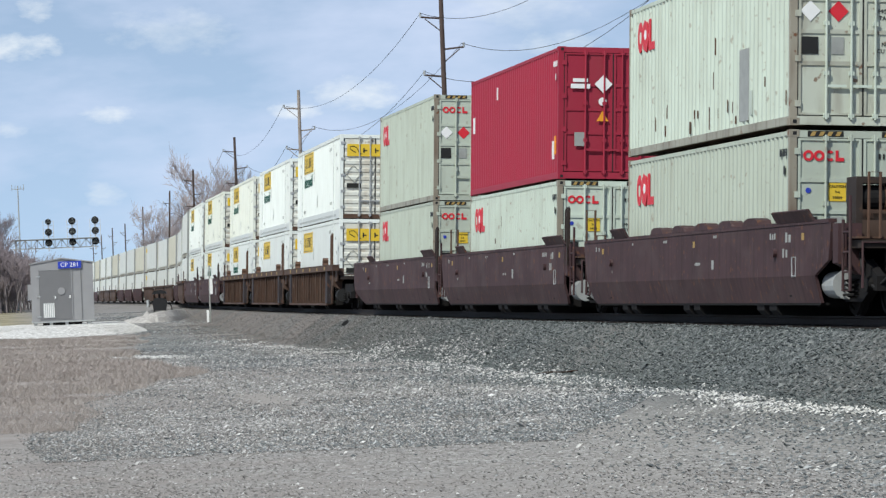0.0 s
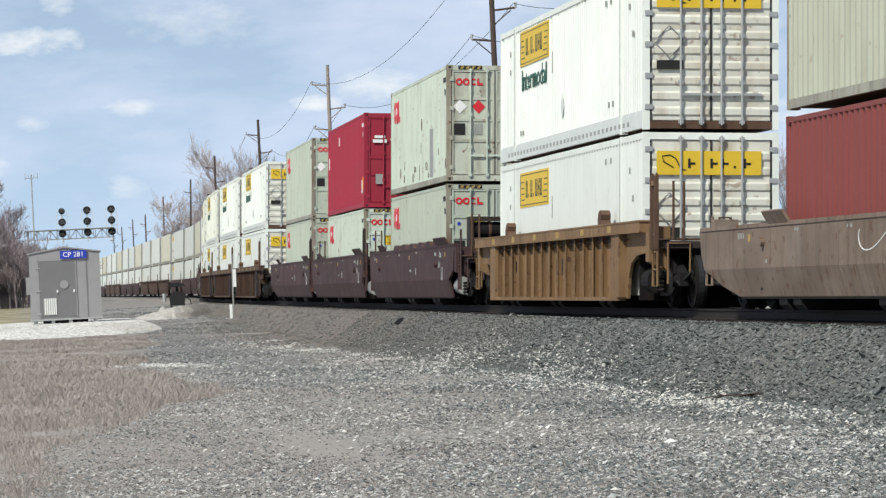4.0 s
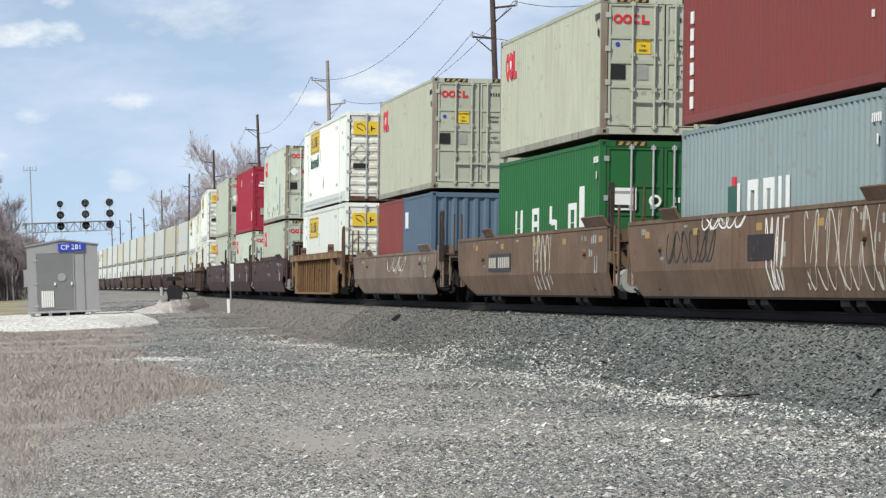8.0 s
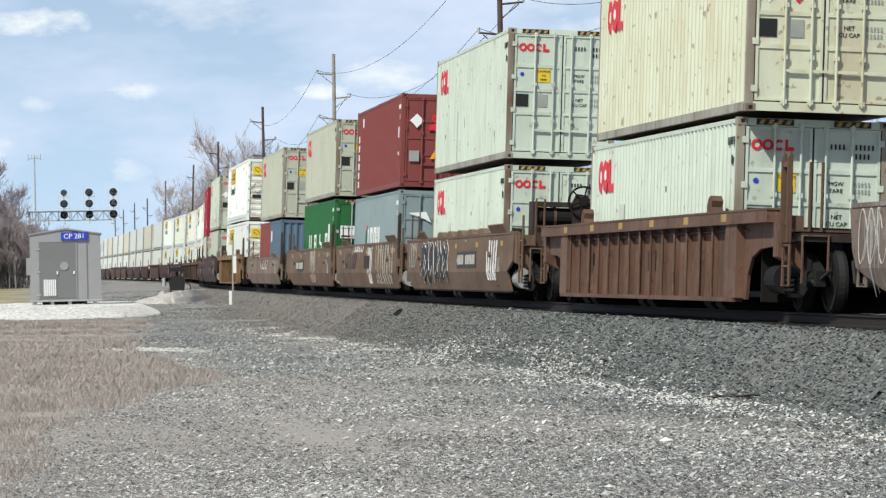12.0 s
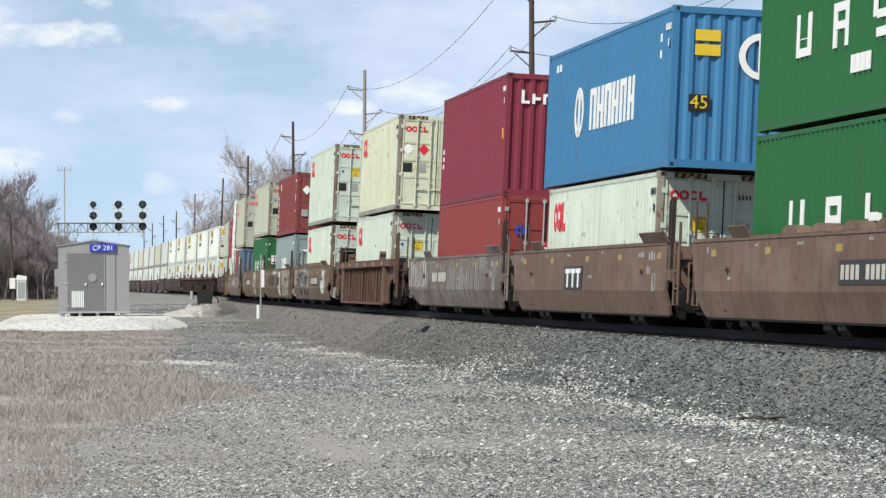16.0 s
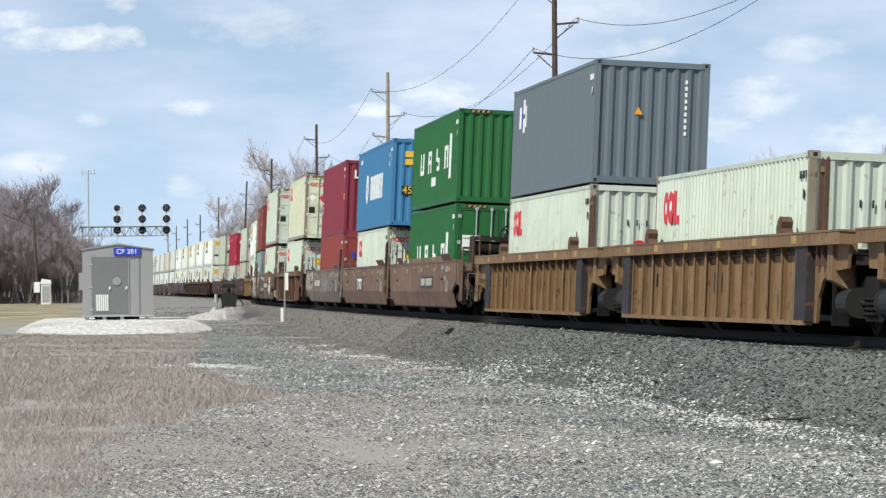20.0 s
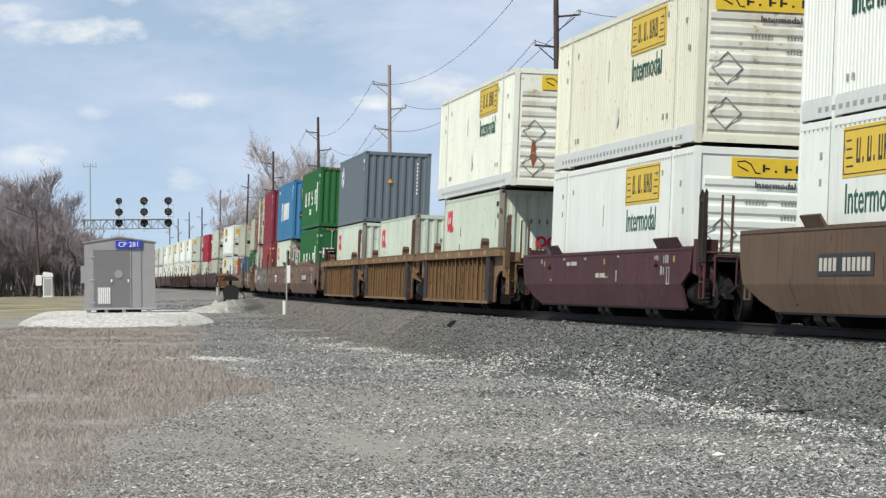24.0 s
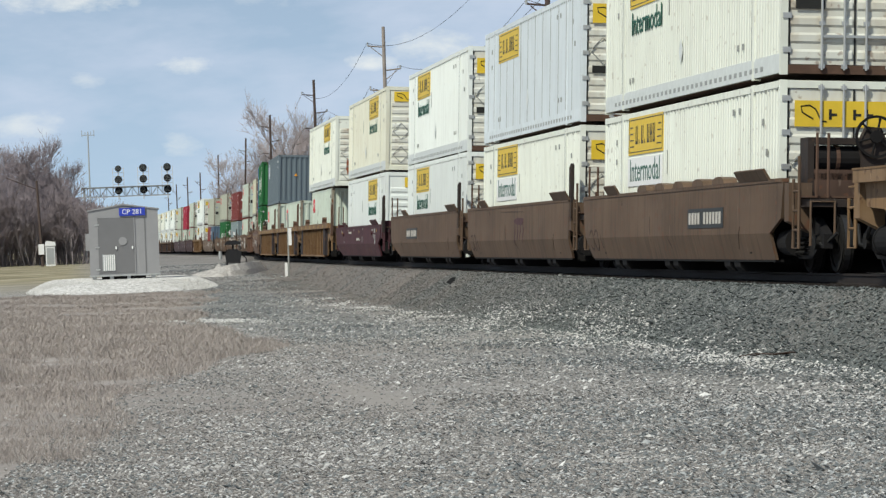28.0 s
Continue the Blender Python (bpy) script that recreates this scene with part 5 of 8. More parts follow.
# ---- well cars ----
def make_truck(car, y, dark):
    """A two-axle truck: side frames, coil springs, bearing caps, bolster and four wheels."""
    frame = Shape()
    for sx in (-1, 1):
        x0, x1 = sorted((sx * 0.98, sx * 1.12))
        frame.prism([(y - 1.20, 0.38), (y - 1.20, 0.60), (y - 0.55, 0.86), (y + 0.55, 0.86), (y + 1.20, 0.60), (y + 1.20, 0.38), (y + 0.85, 0.40), (y + 0.45, 0.22), (y - 0.45, 0.22), (y - 0.85, 0.40)], 0, x0, x1)
    frame.box(-0.98, 0.98, y - 0.2, y + 0.2, 0.50, 0.80)
    truck = part("truck", frame, MAT["iron"], car, "black greasy truck side frames")
    for sx in (-1, 1):
        for k in (-0.2, 0.0, 0.2):
            coil = [(sx * 1.16 + 0.07 * math.cos(i * 1.05), y + k + 0.07 * math.sin(i * 1.05), 0.28 + i * 0.012) for i in range(25)]
            if sx < 0:
                part("spring", Shape().path(coil, 0.017, 5), MAT["wheel"], truck, "coil spring")
        for k in (-0.89, 0.89):
            part("bearing_cap", Shape().tube((sx * 1.12, y + k, 0.48), (sx * 1.20, y + k, 0.48), 0.12, 12), MAT["wheel"], truck)
    for k in (-0.89, 0.89):
        part("axle", Shape().tube((-0.9, y + k, 0.455), (0.9, y + k, 0.455), 0.08, 8), MAT["wheel"], truck)
        part("brake_beam", Shape().box(-0.8, 0.8, y + k * 0.42 - 0.05, y + k * 0.42 + 0.05, 0.36, 0.46), MAT["iron"], truck)
        for sx in (-1, 1):
            w = part("wheel", Shape().tube((sx * 0.70, y + k, 0.455), (sx * 0.83, y + k, 0.455), 0.45, 26).tube((sx * 0.68, y + k, 0.455), (sx * 0.70, y + k, 0.455), 0.452, 26).tube((sx * 0.83, y + k, 0.455), (sx * 0.845, y + k, 0.455), 0.16, 14).ring((sx * 0.835, y + k, 0.455), 0, 0.36, 0.43, 0.02, 26), MAT["wheel"], truck, "dark steel wheel")
            part("tread", Shape().ring((sx * 0.772, y + k, 0.455), 0, 0.44, 0.4555, 0.045, 32), MAT["tread"], w, "bright worn steel tread")


def strip_plate(ends, sides, levels, lean, out=1.50):
    """A side plate: at each height its forward and rear edge, leaning in below the crease."""
    sh = Shape()
    for sx in sides:
        vs = []
        for (z, yf, yr) in levels:
            x = out - max(0.0, 0.62 - z) * lean
            vs += [(sx * x, yf, z), (sx * x, yr, z), (sx * (x - 0.05), yf, z), (sx * (x - 0.05), yr, z)]
        fs = []
        for i in range(len(levels) - 1):
            a, b = 4 * i, 4 * (i + 1)
            fs += [(a, a + 1, b + 1, b), (a + 2, b + 2, b + 3, a + 3), (a, b, b + 2, a + 2), (a + 1, a + 3, b + 3, b + 1)]
        e = 4 * (len(levels) - 1)
        fs += [(0, 2, 3, 1), (e, e + 1, e + 3, e + 2)]
        sh.add(vs, fs)
    return sh


def end_gear(car, m, sy, y, wheel_up, tall, smooth, low=0.0):
    """Platform, bulkhead, ladders, pipes, hoses and perhaps a hand brake at one end of a well car."""
    f = lambda a, b: sorted((sy * a, sy * b))
    pale = m in (MAT["car_purple"], MAT["car_khaki"])
    joint = not smooth and y < 9.5
    a, b = f(6.9, y)
    part("end_deck", Shape().box(-1.30, 1.30, a, b, 1.02, 1.14), MAT["gear"], car)
    a, b = f(6.75, 6.9)
    part("bulkhead", Shape().box(-1.42, 1.42, a, b, 0.30, 1.30), MAT["iron"], car)
    a, b = f(6.9, y - 0.15)
    part("centre_sill", Shape().box(-0.35, 0.35, a, b, 0.62, 1.02), MAT["iron"], car)
    # open tread plate and its hangers
    a, b = f(y - 0.75, y - 0.05)
    part("walkway", Shape().box(-1.35, 1.35, a, b, 1.16, 1.19), MAT["rusty"], car, "rusty walkway grating")
    for sx in (-1, 1):
        a, b = f(y - 0.95, y - 0.65)
        p0, p1 = sorted((sx * 1.49, sx * 1.12))
        part("end_bolster", Shape().prism([(p0, 0.80), (p1, 0.80), (p1, 1.40), (p0, 1.40)] if sx > 0 else [(p0, 0.80), (p1, 0.62), (p1, 1.40), (p0, 1.40)], 1, a, b), m, car)
        x = sx * 1.44
        ladder = [(x, sy * (y - 0.55), 1.45), (x, sy * (y - 0.55), 0.38), (x, sy * (y - 0.17), 0.38), (x, sy * (y - 0.17), tall - 0.35)]
        if not joint:
            part("ladder_rail", Shape().path(ladder, 0.026), m, car, "bent steel ladder rail")
        for z in (0.66, 0.96, 1.26) if sx < 0 and not joint else ():
            part("rung", Shape().tube((x, sy * (y - 0.55), z), (x, sy * (y - 0.17), z), 0.018, 6), m, car)
        if not joint:
            part("grab_iron", Shape().path([(sx * 1.20, sy * (y - 0.02), 1.16), (sx * 1.20, sy * (y - 0.02), tall), (sx * 1.02, sy * (y - 0.02), tall), (sx * 1.02, sy * (y - 0.02), 1.16)], 0.024), MAT["rusty"], car, "bent grab iron")
        for yy, run in ((8.5, 2.2), (6.1, 1.2)):
            plate = Shape().prism([(sx * a, k - low) for a, k in ((1.34, 1.42), (1.52, 1.46), (1.62, 1.63), (1.59, 1.65), (1.49, 1.49), (1.34, 1.46))], 1, *f(yy, yy - run))
            if (yy > 7) == (sy < 0) and smooth:
                part("container_guide", plate, m, car, "flared steel container guide")
        if sx > 0 or joint:
            continue
        part("grab_iron", Shape().path([(sx * 1.30, sy * (y + 0.02), 0.42), (sx * 1.30, sy * (y + 0.02), 1.10), (sx * 0.92, sy * (y + 0.02), 1.10), (sx * 0.92, sy * (y + 0.02), 0.60)], 0.022), m, car, "bent grab iron")
        part("pipe_bracket", Shape().box(sx * 0.75 - 0.06, sx * 0.75 + 0.06, *f(y - 0.5, y - 0.1), 0.45, 1.02), MAT["iron"], car)
    if not wheel_up and sy < 0:
        tall += 0.0 if smooth else 0.35 if joint else 0.05
        posts = (1.62, 1.28) if joint else (0.95, 0.72) if y < 9.5 else (0.55, 0.20)
        for dy in posts:
            part("guide_post", Shape().prism([(-1.50, 1.0), (-1.43, 1.0), (-1.43, tall + 0.05), (-1.46, tall + 0.10), (-1.50, tall)], 1, *f(y - dy, y - dy + 0.07)), MAT["gear"] if smooth else MAT["rusty"], car, "upright guide post")
        part("post_tie", Shape().box(-1.49, -1.44, *f(y - posts[0] + 0.07, y - posts[1]), tall - 0.12, tall - 0.04), MAT["gear"] if smooth else m, car)
    part("air_hose", Shape().path([(-0.55, sy * y, 0.75), (-0.58, sy * (y + 0.25), 0.45), (-0.50, sy * (y + 0.45), 0.40)], 0.03), MAT["rubber"], car)
    part("air_hose", Shape().path([(-1.15, sy * (y - 0.6), 0.95), (-1.2, sy * (y - 0.3), 0.55), (-1.1, sy * (y + 0.05), 0.42), (-0.95, sy * (y + 0.3), 0.62)], 0.028), MAT["rubber"], car)
    part("brake_cylinder", Shape().tube((-1.17, sy * 8.5, 0.48), (-1.17, sy * 9.12, 0.48), 0.21, 18).tube((-1.17, sy * 8.4, 0.48), (-1.17, sy * 8.5, 0.48), 0.13, 12, 0.18).tube((-1.17, sy * 9.12, 0.48), (-1.17, sy * 9.18, 0.48), 0.225, 18), MAT["cylinder"] if pale else MAT["rubber"] if joint else MAT["iron"], car, "pale grey brake cylinder" if pale else "black brake cylinder")
    if wheel_up:
        y = y - 0.55
        yy = sy * (y - 0.45)
        q = f(y - 0.95, y - 0.42)
        part("brake_stand", Shape().box(-1.12, -1.02, *q, 1.14, 2.12).box(-0.22, -0.12, *q, 1.14, 2.12).box(-1.02, -0.22, *q, 2.02, 2.12).box(-1.02, -0.22, *q, 1.46, 1.56), MAT["gear"], car, "welded box stand")
        part("stand_plate", Shape().box(-1.02, -0.22, *sorted((q[0] if sy < 0 else q[1], (q[0] if sy < 0 else q[1]) - sy * 0.03)), 1.16, 1.62), MAT["car_dark"], car)
        part("reservoir", Shape().tube((-1.0, yy - sy * 0.2, 1.80), (-0.24, yy - sy * 0.2, 1.80), 0.20, 16), MAT["iron"], car, "dark brake reservoir drum")
        part("reservoir_strap", Shape().ring((-0.62, yy - sy * 0.2, 1.80), 0, 0.198, 0.215, 0.03, 18), MAT["rusty"], car)
        c = (-0.06, sy * (y - 0.30), 2.14)
        w = Shape().ring(c, 1, 0.295, 0.335, 0.022, 28)
        wheel = part("brake_wheel", w, MAT["iron"], car, "black spoked hand-brake wheel")
        part("hub", Shape().ring(c, 1, 0.0, 0.10, 0.03, 16), MAT["iron"], wheel)
        for k in range(6):
            t = math.pi * k / 3 + 0.3
            part("spoke", Shape().tube(c, (c[0] + 0.31 * math.cos(t), c[1], c[2] + 0.31 * math.sin(t)), 0.018, 6), MAT["iron"], wheel)
        part("gear_housing", Shape().prism([(c[0] - 0.20, 1.62), (c[0] + 0.16, 1.62), (c[0] + 0.22, 2.0), (c[0] + 0.10, 2.28), (c[0] - 0.12, 2.30), (c[0] - 0.24, 2.05)], 1, *sorted((c[1] - sy * 0.06, c[1] - sy * 0.28))), MAT["gear"], car, "brake gear housing")
        part("brake_post", Shape().box(c[0] - 0.10, c[0] + 0.06, *sorted((c[1] - sy * 0.10, c[1] - sy * 0.22)), 1.14, 1.65), MAT["gear"], car)
        part("brake_chain", Shape().path([(c[0] - 0.1, c[1] - sy * 0.1, 1.7), (c[0] - 0.3, c[1], 1.4), (c[0] - 0.4, c[1], 1.0), (c[0] - 0.35, c[1], 0.6)], 0.02), MAT["rusty"], car)


def car_base(mat, kind, label, brake, smooth, low=0.0):
    car = thing("well_car", label, "well car", "well cars of the train")
    m = MAT[mat]
    y_front = 10.45 if kind in ("first", "single") else 9.35
    y_rear = 10.45 if kind in ("last", "single") else 9.35
    end_gear(car, m, 1, y_front, False, 1.45 if kind in ("first", "single") else 1.6, smooth, low)
    end_gear(car, m, -1, y_rear, brake, 2.15, smooth, low)
    part("well_floor", Shape().box(-1.38, 1.38, -6.75, 6.75, 0.178, 0.20), MAT["iron"], car)
    for y in (-5.75, -4.95, -0.45, 0.35, 4.75, 5.55):
        part("cross_beam", Shape().prism([(-1.37, 0.22), (-1.36, 0.08), (-1.28, 0.0), (1.28, 0.0), (1.36, 0.08), (1.37, 0.22)], 1, y, y + 0.46), MAT["iron"], car)
    make_truck(car, -9.8 if kind in ("first", "mid") else -9.4, m)
    for sy in (-1, 1):
        part("end_shield", Shape().box(-1.34, 1.34, sy * 8.2 - 0.02, sy * 8.2 + 0.02, 0.14, 1.02), MAT["iron"], car)
    if kind in ("first", "single"):
        make_truck(car, 9.4, m)
        part("coupler", Shape().box(-0.14, 0.14, 10.3, 11.1, 0.72, 1.0).box(-0.24, 0.24, 10.95, 11.45, 0.66, 1.06), MAT["iron"], car)
    if kind in ("last", "single"):
        part("coupler", Shape().box(-0.14, 0.14, -11.1, -10.3, 0.72, 1.0).box(-0.24, 0.24, -11.45, -10.95, 0.66, 1.06), MAT["iron"], car)
    return car


def number_bars(car, y, z, w=1.9, h=0.36, plate=True):
    x = -1.512
    p = car
    if plate:
        p = part("number_plate", Shape().box(x, x + 0.02, y - w, y, z, z + h), MAT["logo_black"], car, "dark plate with white marks")
    sh = Shape()
    pitch = (w - 0.2) / 11
    for k in range(11):
        a = y - 0.12 - k * pitch
        if k != 4:
            sh.box(x - 0.006, x + 0.004, a - pitch * 0.62, a, z + h * 0.20, z + h * 0.80)
    part("marking", sh, MAT["faded_chalk"], p)


def scrawl(car, y0, y1, z0, z1, mat, seed, strokes=7, r=0.022, out=0.0):
    """Spray-painted loops along the side plate."""
    rng = random.Random(seed)
    for k in range(strokes):
        sh = Shape()
        a = y0 + (y1 - y0) * (k + 0.1) / strokes
        w = (y1 - y0) / strokes
        pts = []
        ph, tw = rng.uniform(0, 6), rng.uniform(0.7, 1.3)
        for i in range(27):
            t = i / 26
            yy = a + w * (0.5 + 0.62 * math.sin(ph + t * 6.0 * tw))
            zz = z0 + (z1 - z0) * (0.5 + 0.5 * math.sin(ph * 1.7 + t * 9.0 * tw))
            zz = max(0.18, zz)
            x = -1.503 - out + max(0.0, 0.62 - zz) * 0.27
            pts.append((x, yy, zz))
        vs, fs = [], []
        for i, p in enumerate(pts):
            q0, q1 = pts[max(0, i - 1)], pts[min(len(pts) - 1, i + 1)]
            d = math.hypot(q1[1] - q0[1], q1[2] - q0[2]) + 1e-6
            ny, nz = -(q1[2] - q0[2]) / d * r, (q1[1] - q0[1]) / d * r
            vs += [(p[0] + e, p[1] + f * ny, p[2] + f * nz) for e, f in ((-0.004, 1), (-0.004, -1), (0.004, -1), (0.004, 1))]
            if i:
                fs += [(4 * i - 4 + k, 4 * i - 4 + (k + 1) % 4, 4 * i + (k + 1) % 4, 4 * i + k) for k in range(4)]
        sh.add(vs, fs + [(0, 3, 2, 1), tuple(len(vs) - 4 + k for k in range(4))])
        part("graffiti", sh, mat, car, "sprayed graffiti loop")


def ribbon(pts, r):
    """A flat painted stroke with pointed ends along (x, y, z) points of the side plate."""
    sh, vs, fs, n = Shape(), [], [], len(pts)
    for i, p in enumerate(pts):
        q0, q1 = pts[max(0, i - 1)], pts[min(n - 1, i + 1)]
        d = math.hypot(q1[1] - q0[1], q1[2] - q0[2]) + 1e-6
        w = r * (0.35 if i in (0, n - 1) else 1.0)
        ny, nz = -(q1[2] - q0[2]) / d * w, (q1[1] - q0[1]) / d * w
        vs += [(p[0] + e, p[1] + f * ny, p[2] + f * nz) for e, f in ((-0.003, 1), (-0.003, -1), (0.004, -1), (0.004, 1))]
        if i:
            fs += [(4 * i - 4 + k, 4 * i - 4 + (k + 1) % 4, 4 * i + (k + 1) % 4, 4 * i + k) for k in range(4)]
    return sh.add(vs, fs + [(0, 3, 2, 1), tuple(len(vs) - 4 + k for k in range(4))])


def plate_x(z, out=0.0):
    return -1.503 - out + max(0.0, 0.62 - z) * 0.27


def wild_tag(car, y0, y1, z0, z1, seed, letters_n=6):
    """Crowded spiky graffiti: black bodies with white outlines and barbs."""
    rng = random.Random(seed)
    w = (y1 - y0) / letters_n
    for k in range(letters_n):
        a = y0 + w * k
        stem = [(a + w * rng.uniform(-0.1, 0.3), z1 - rng.uniform(0, 0.12)), (a + w * rng.uniform(0.0, 0.4), (z0 + z1) / 2 + rng.uniform(-0.1, 0.1)), (a + w * rng.uniform(-0.1, 0.35), z0 + rng.uniform(0, 0.12))]
        limb = [(a + w * rng.uniform(0.6, 1.15), z1 - rng.uniform(0.0, 0.25)), (a + w * rng.uniform(0.2, 0.5), (z0 + z1) / 2 + rng.uniform(-0.15, 0.2)), (a + w * rng.uniform(0.7, 1.2), z0 + rng.uniform(0.05, 0.3))]
        barb = [(a + w * rng.uniform(0.1, 0.6), z1 + rng.uniform(0.0, 0.05)), (a + w * rng.uniform(0.5, 1.0), z0 + (z1 - z0) * rng.uniform(0.35, 0.7))]
        for line, r in ((stem, 0.125), (limb, 0.11), (barb, 0.07)):
            fine = [(p[0] + (q[0] - p[0]) * i / 6, p[1] + (q[1] - p[1]) * i / 6) for p, q in zip(line, line[1:]) for i in range(6)] + [line[-1]]
            for grow, mat, out in ((0.035, "logo_white", 0.002), (0.0, "logo_black", 0.008)):
                part("graffiti", ribbon([(plate_x(max(0.24, z), out), y, max(0.24, z)) for y, z in fine], r + grow), MAT[mat], car, "spiky black and white graffiti stroke")


def paint_runs(car, y0, y1, seed, n=26):
    """Pale grey paint that ran down the side plate in uneven curtains."""
    rng = random.Random(seed)
    for k in range(n):
        y, w = rng.uniform(y0, y1), rng.uniform(0.03, 0.13)
        top, low = 1.42 - rng.random() ** 2 * 0.4, rng.uniform(0.24, 0.85)
        o = rng.uniform(0.0, 0.003)
        bend = 0.62 if low < 0.62 else low + 0.1
        run = Shape().add([(plate_x(z, o) - 0.001, y + e, z) for z, e in ((top, 0), (top, w), (bend, w * 0.9), (low, w * 0.6), (low, w * 0.4), (bend, w * 0.1))], [(0, 1, 2, 5), (5, 2, 3, 4)])
        part("graffiti", run, MAT["logo_grey" if k % 4 == 0 else "car_streak"], car, "pale paint run")


def smooth_car(mat, kind, bumps=False, brake=False, label="plum-brown well car with smooth creased sides", top=1.42):
    car = car_base(mat, kind, label, brake, True, 1.42 - top)
    m = MAT[mat]
    front = [(0.20, 8.3), (0.35, 9.2), (0.62, 10.2), (0.85, 10.4), (1.42, 10.55)] if kind in ("first", "single") else [(0.20, 8.35), (0.35, 8.6), (0.62, 8.75), (0.85, 8.9), (1.42, 9.15)]
    rear = [(0.20, -8.5), (0.35, -8.5), (0.62, -8.52), (0.70, -9.3), (1.42, -9.45)] if kind in ("last", "single") else [(0.20, -8.3), (0.35, -8.35), (0.62, -8.35), (0.85, -8.4), (1.42, -8.5)]
    levels = [(z * top / 1.42 if z > 0.9 else z, a, b) for (z, a), (_, b) in zip(front, rear)]
    part("side_plate", strip_plate(None, (-1,), levels, 0.27), m, car)
    part("side_plate", strip_plate(None, (1,), levels, 0.27), m, car)
    for sx in (-1, 1):
        a, b = sorted((sx * 1.38, sx * 1.515))
        part("top_chord", Shape().box(a, b, levels[-1][2] + 0.1, levels[-1][1] - 0.1, top, top + 0.06), m, car)
        a, b = sorted((sx * 1.24, sx * 1.383))
        part("bottom_chord", Shape().box(a, b, levels[0][2] + 0.05, levels[0][1] - 0.05, 0.165 if sx < 0 else 0.188, 0.205 if sx < 0 else 0.23), MAT["iron"], car)
    if bumps:
        for k in range(5):
            y = -4.6 + k * 1.75
            part("guide_flap", Shape().prism([(y - 0.5, 1.475), (y - 0.42, 1.56), (y - 0.2, 1.60), (y + 0.2, 1.60), (y + 0.42, 1.56), (y + 0.5, 1.475)], 0, -1.52, -1.28), m, car)
    if mat == "car_clean":
        for y, z0, z1, lean in ((6.9, 0.40, 0.72, 0.05), (1.6, 0.52, 1.0, 0.03), (-0.3, 0.40, 0.64, 0.1), (-6.0, 0.38, 0.74, -0.1), (4.6, 1.24, 1.34, 0.0)):
            part("grime_streak", ribbon([(plate_x(z), y + lean * k, z) for k in range(4) for z in (z0 + (z1 - z0) * k / 3,)], 0.016), MAT["grime"], car)
        if kind != "first":
            for mid in (8.1, 7.55):
                pts = [(mid + 0.24 * math.cos(t), 0.58 + 0.2 * math.sin(t)) for t in [0.5 + 0.52 * k for k in range(11 if mid > 8 else 13)]]
                part("faded_tag", ribbon([(plate_x(z), y, z) for y, z in pts], 0.022), MAT["grime"], car, "faded dark spray loop")
        return car
    rng = random.Random(len(label) * 7 + len(kind))
    sh = Shape()
    for y0, n, z, h in ((-6.3, 4, 1.22, 0.11), (-7.3, 3, 1.16, 0.16), (7.6, 3, 1.24, 0.11), (1.6, 5, 1.30, 0.06), (-2.2, 4, 1.32, 0.05), (4.4, 4, 1.31, 0.05), (-1.0, 6, 0.86, 0.06), (-6.9, 2, 0.92, 0.16), (-2.0, 1, 0.78, 0.22), (6.2, 3, 0.80, 0.06)):
        y = y0
        for k in range(n):
            w = h * rng.uniform(0.4, 0.9)
            if rng.random() < 0.85:
                sh.box(-1.504, -1.495, y, y + w, z * top / 1.42, z * top / 1.42 + h * rng.uniform(0.7, 1.0))
            y += h * 1.25
    part("marking", sh, MAT["logo_grey"], car)
    wide = 0.34 if mat in ("car_khaki", "car_brown", "car_grey") else 0.14
    for y in (-7.9, -4.1, -0.6, 3.6, 7.3) if wide > 0.2 else (-7.9, -0.6, 7.2):
        part("reflector", Shape().box(-1.506, -1.495, y, y + wide, 1.18 * top / 1.42, 1.18 * top / 1.42 + 0.11), MAT["faded_yellow"], car, "faded yellow reflector")
    part("placard_holder", Shape().path([(-1.505, -7.2, 0.62), (-1.505, -7.42, 0.62), (-1.505, -7.42, 0.92), (-1.505, -7.2, 0.92), (-1.505, -7.2, 0.62)], 0.015, 4), MAT["galv"], car)
    for y in (-6.2, 6.4):
        part("jack_pad", Shape().tube((-1.495, y, 1.0), (-1.56, y, 1.0), 0.07, 10), m, car)
    return car


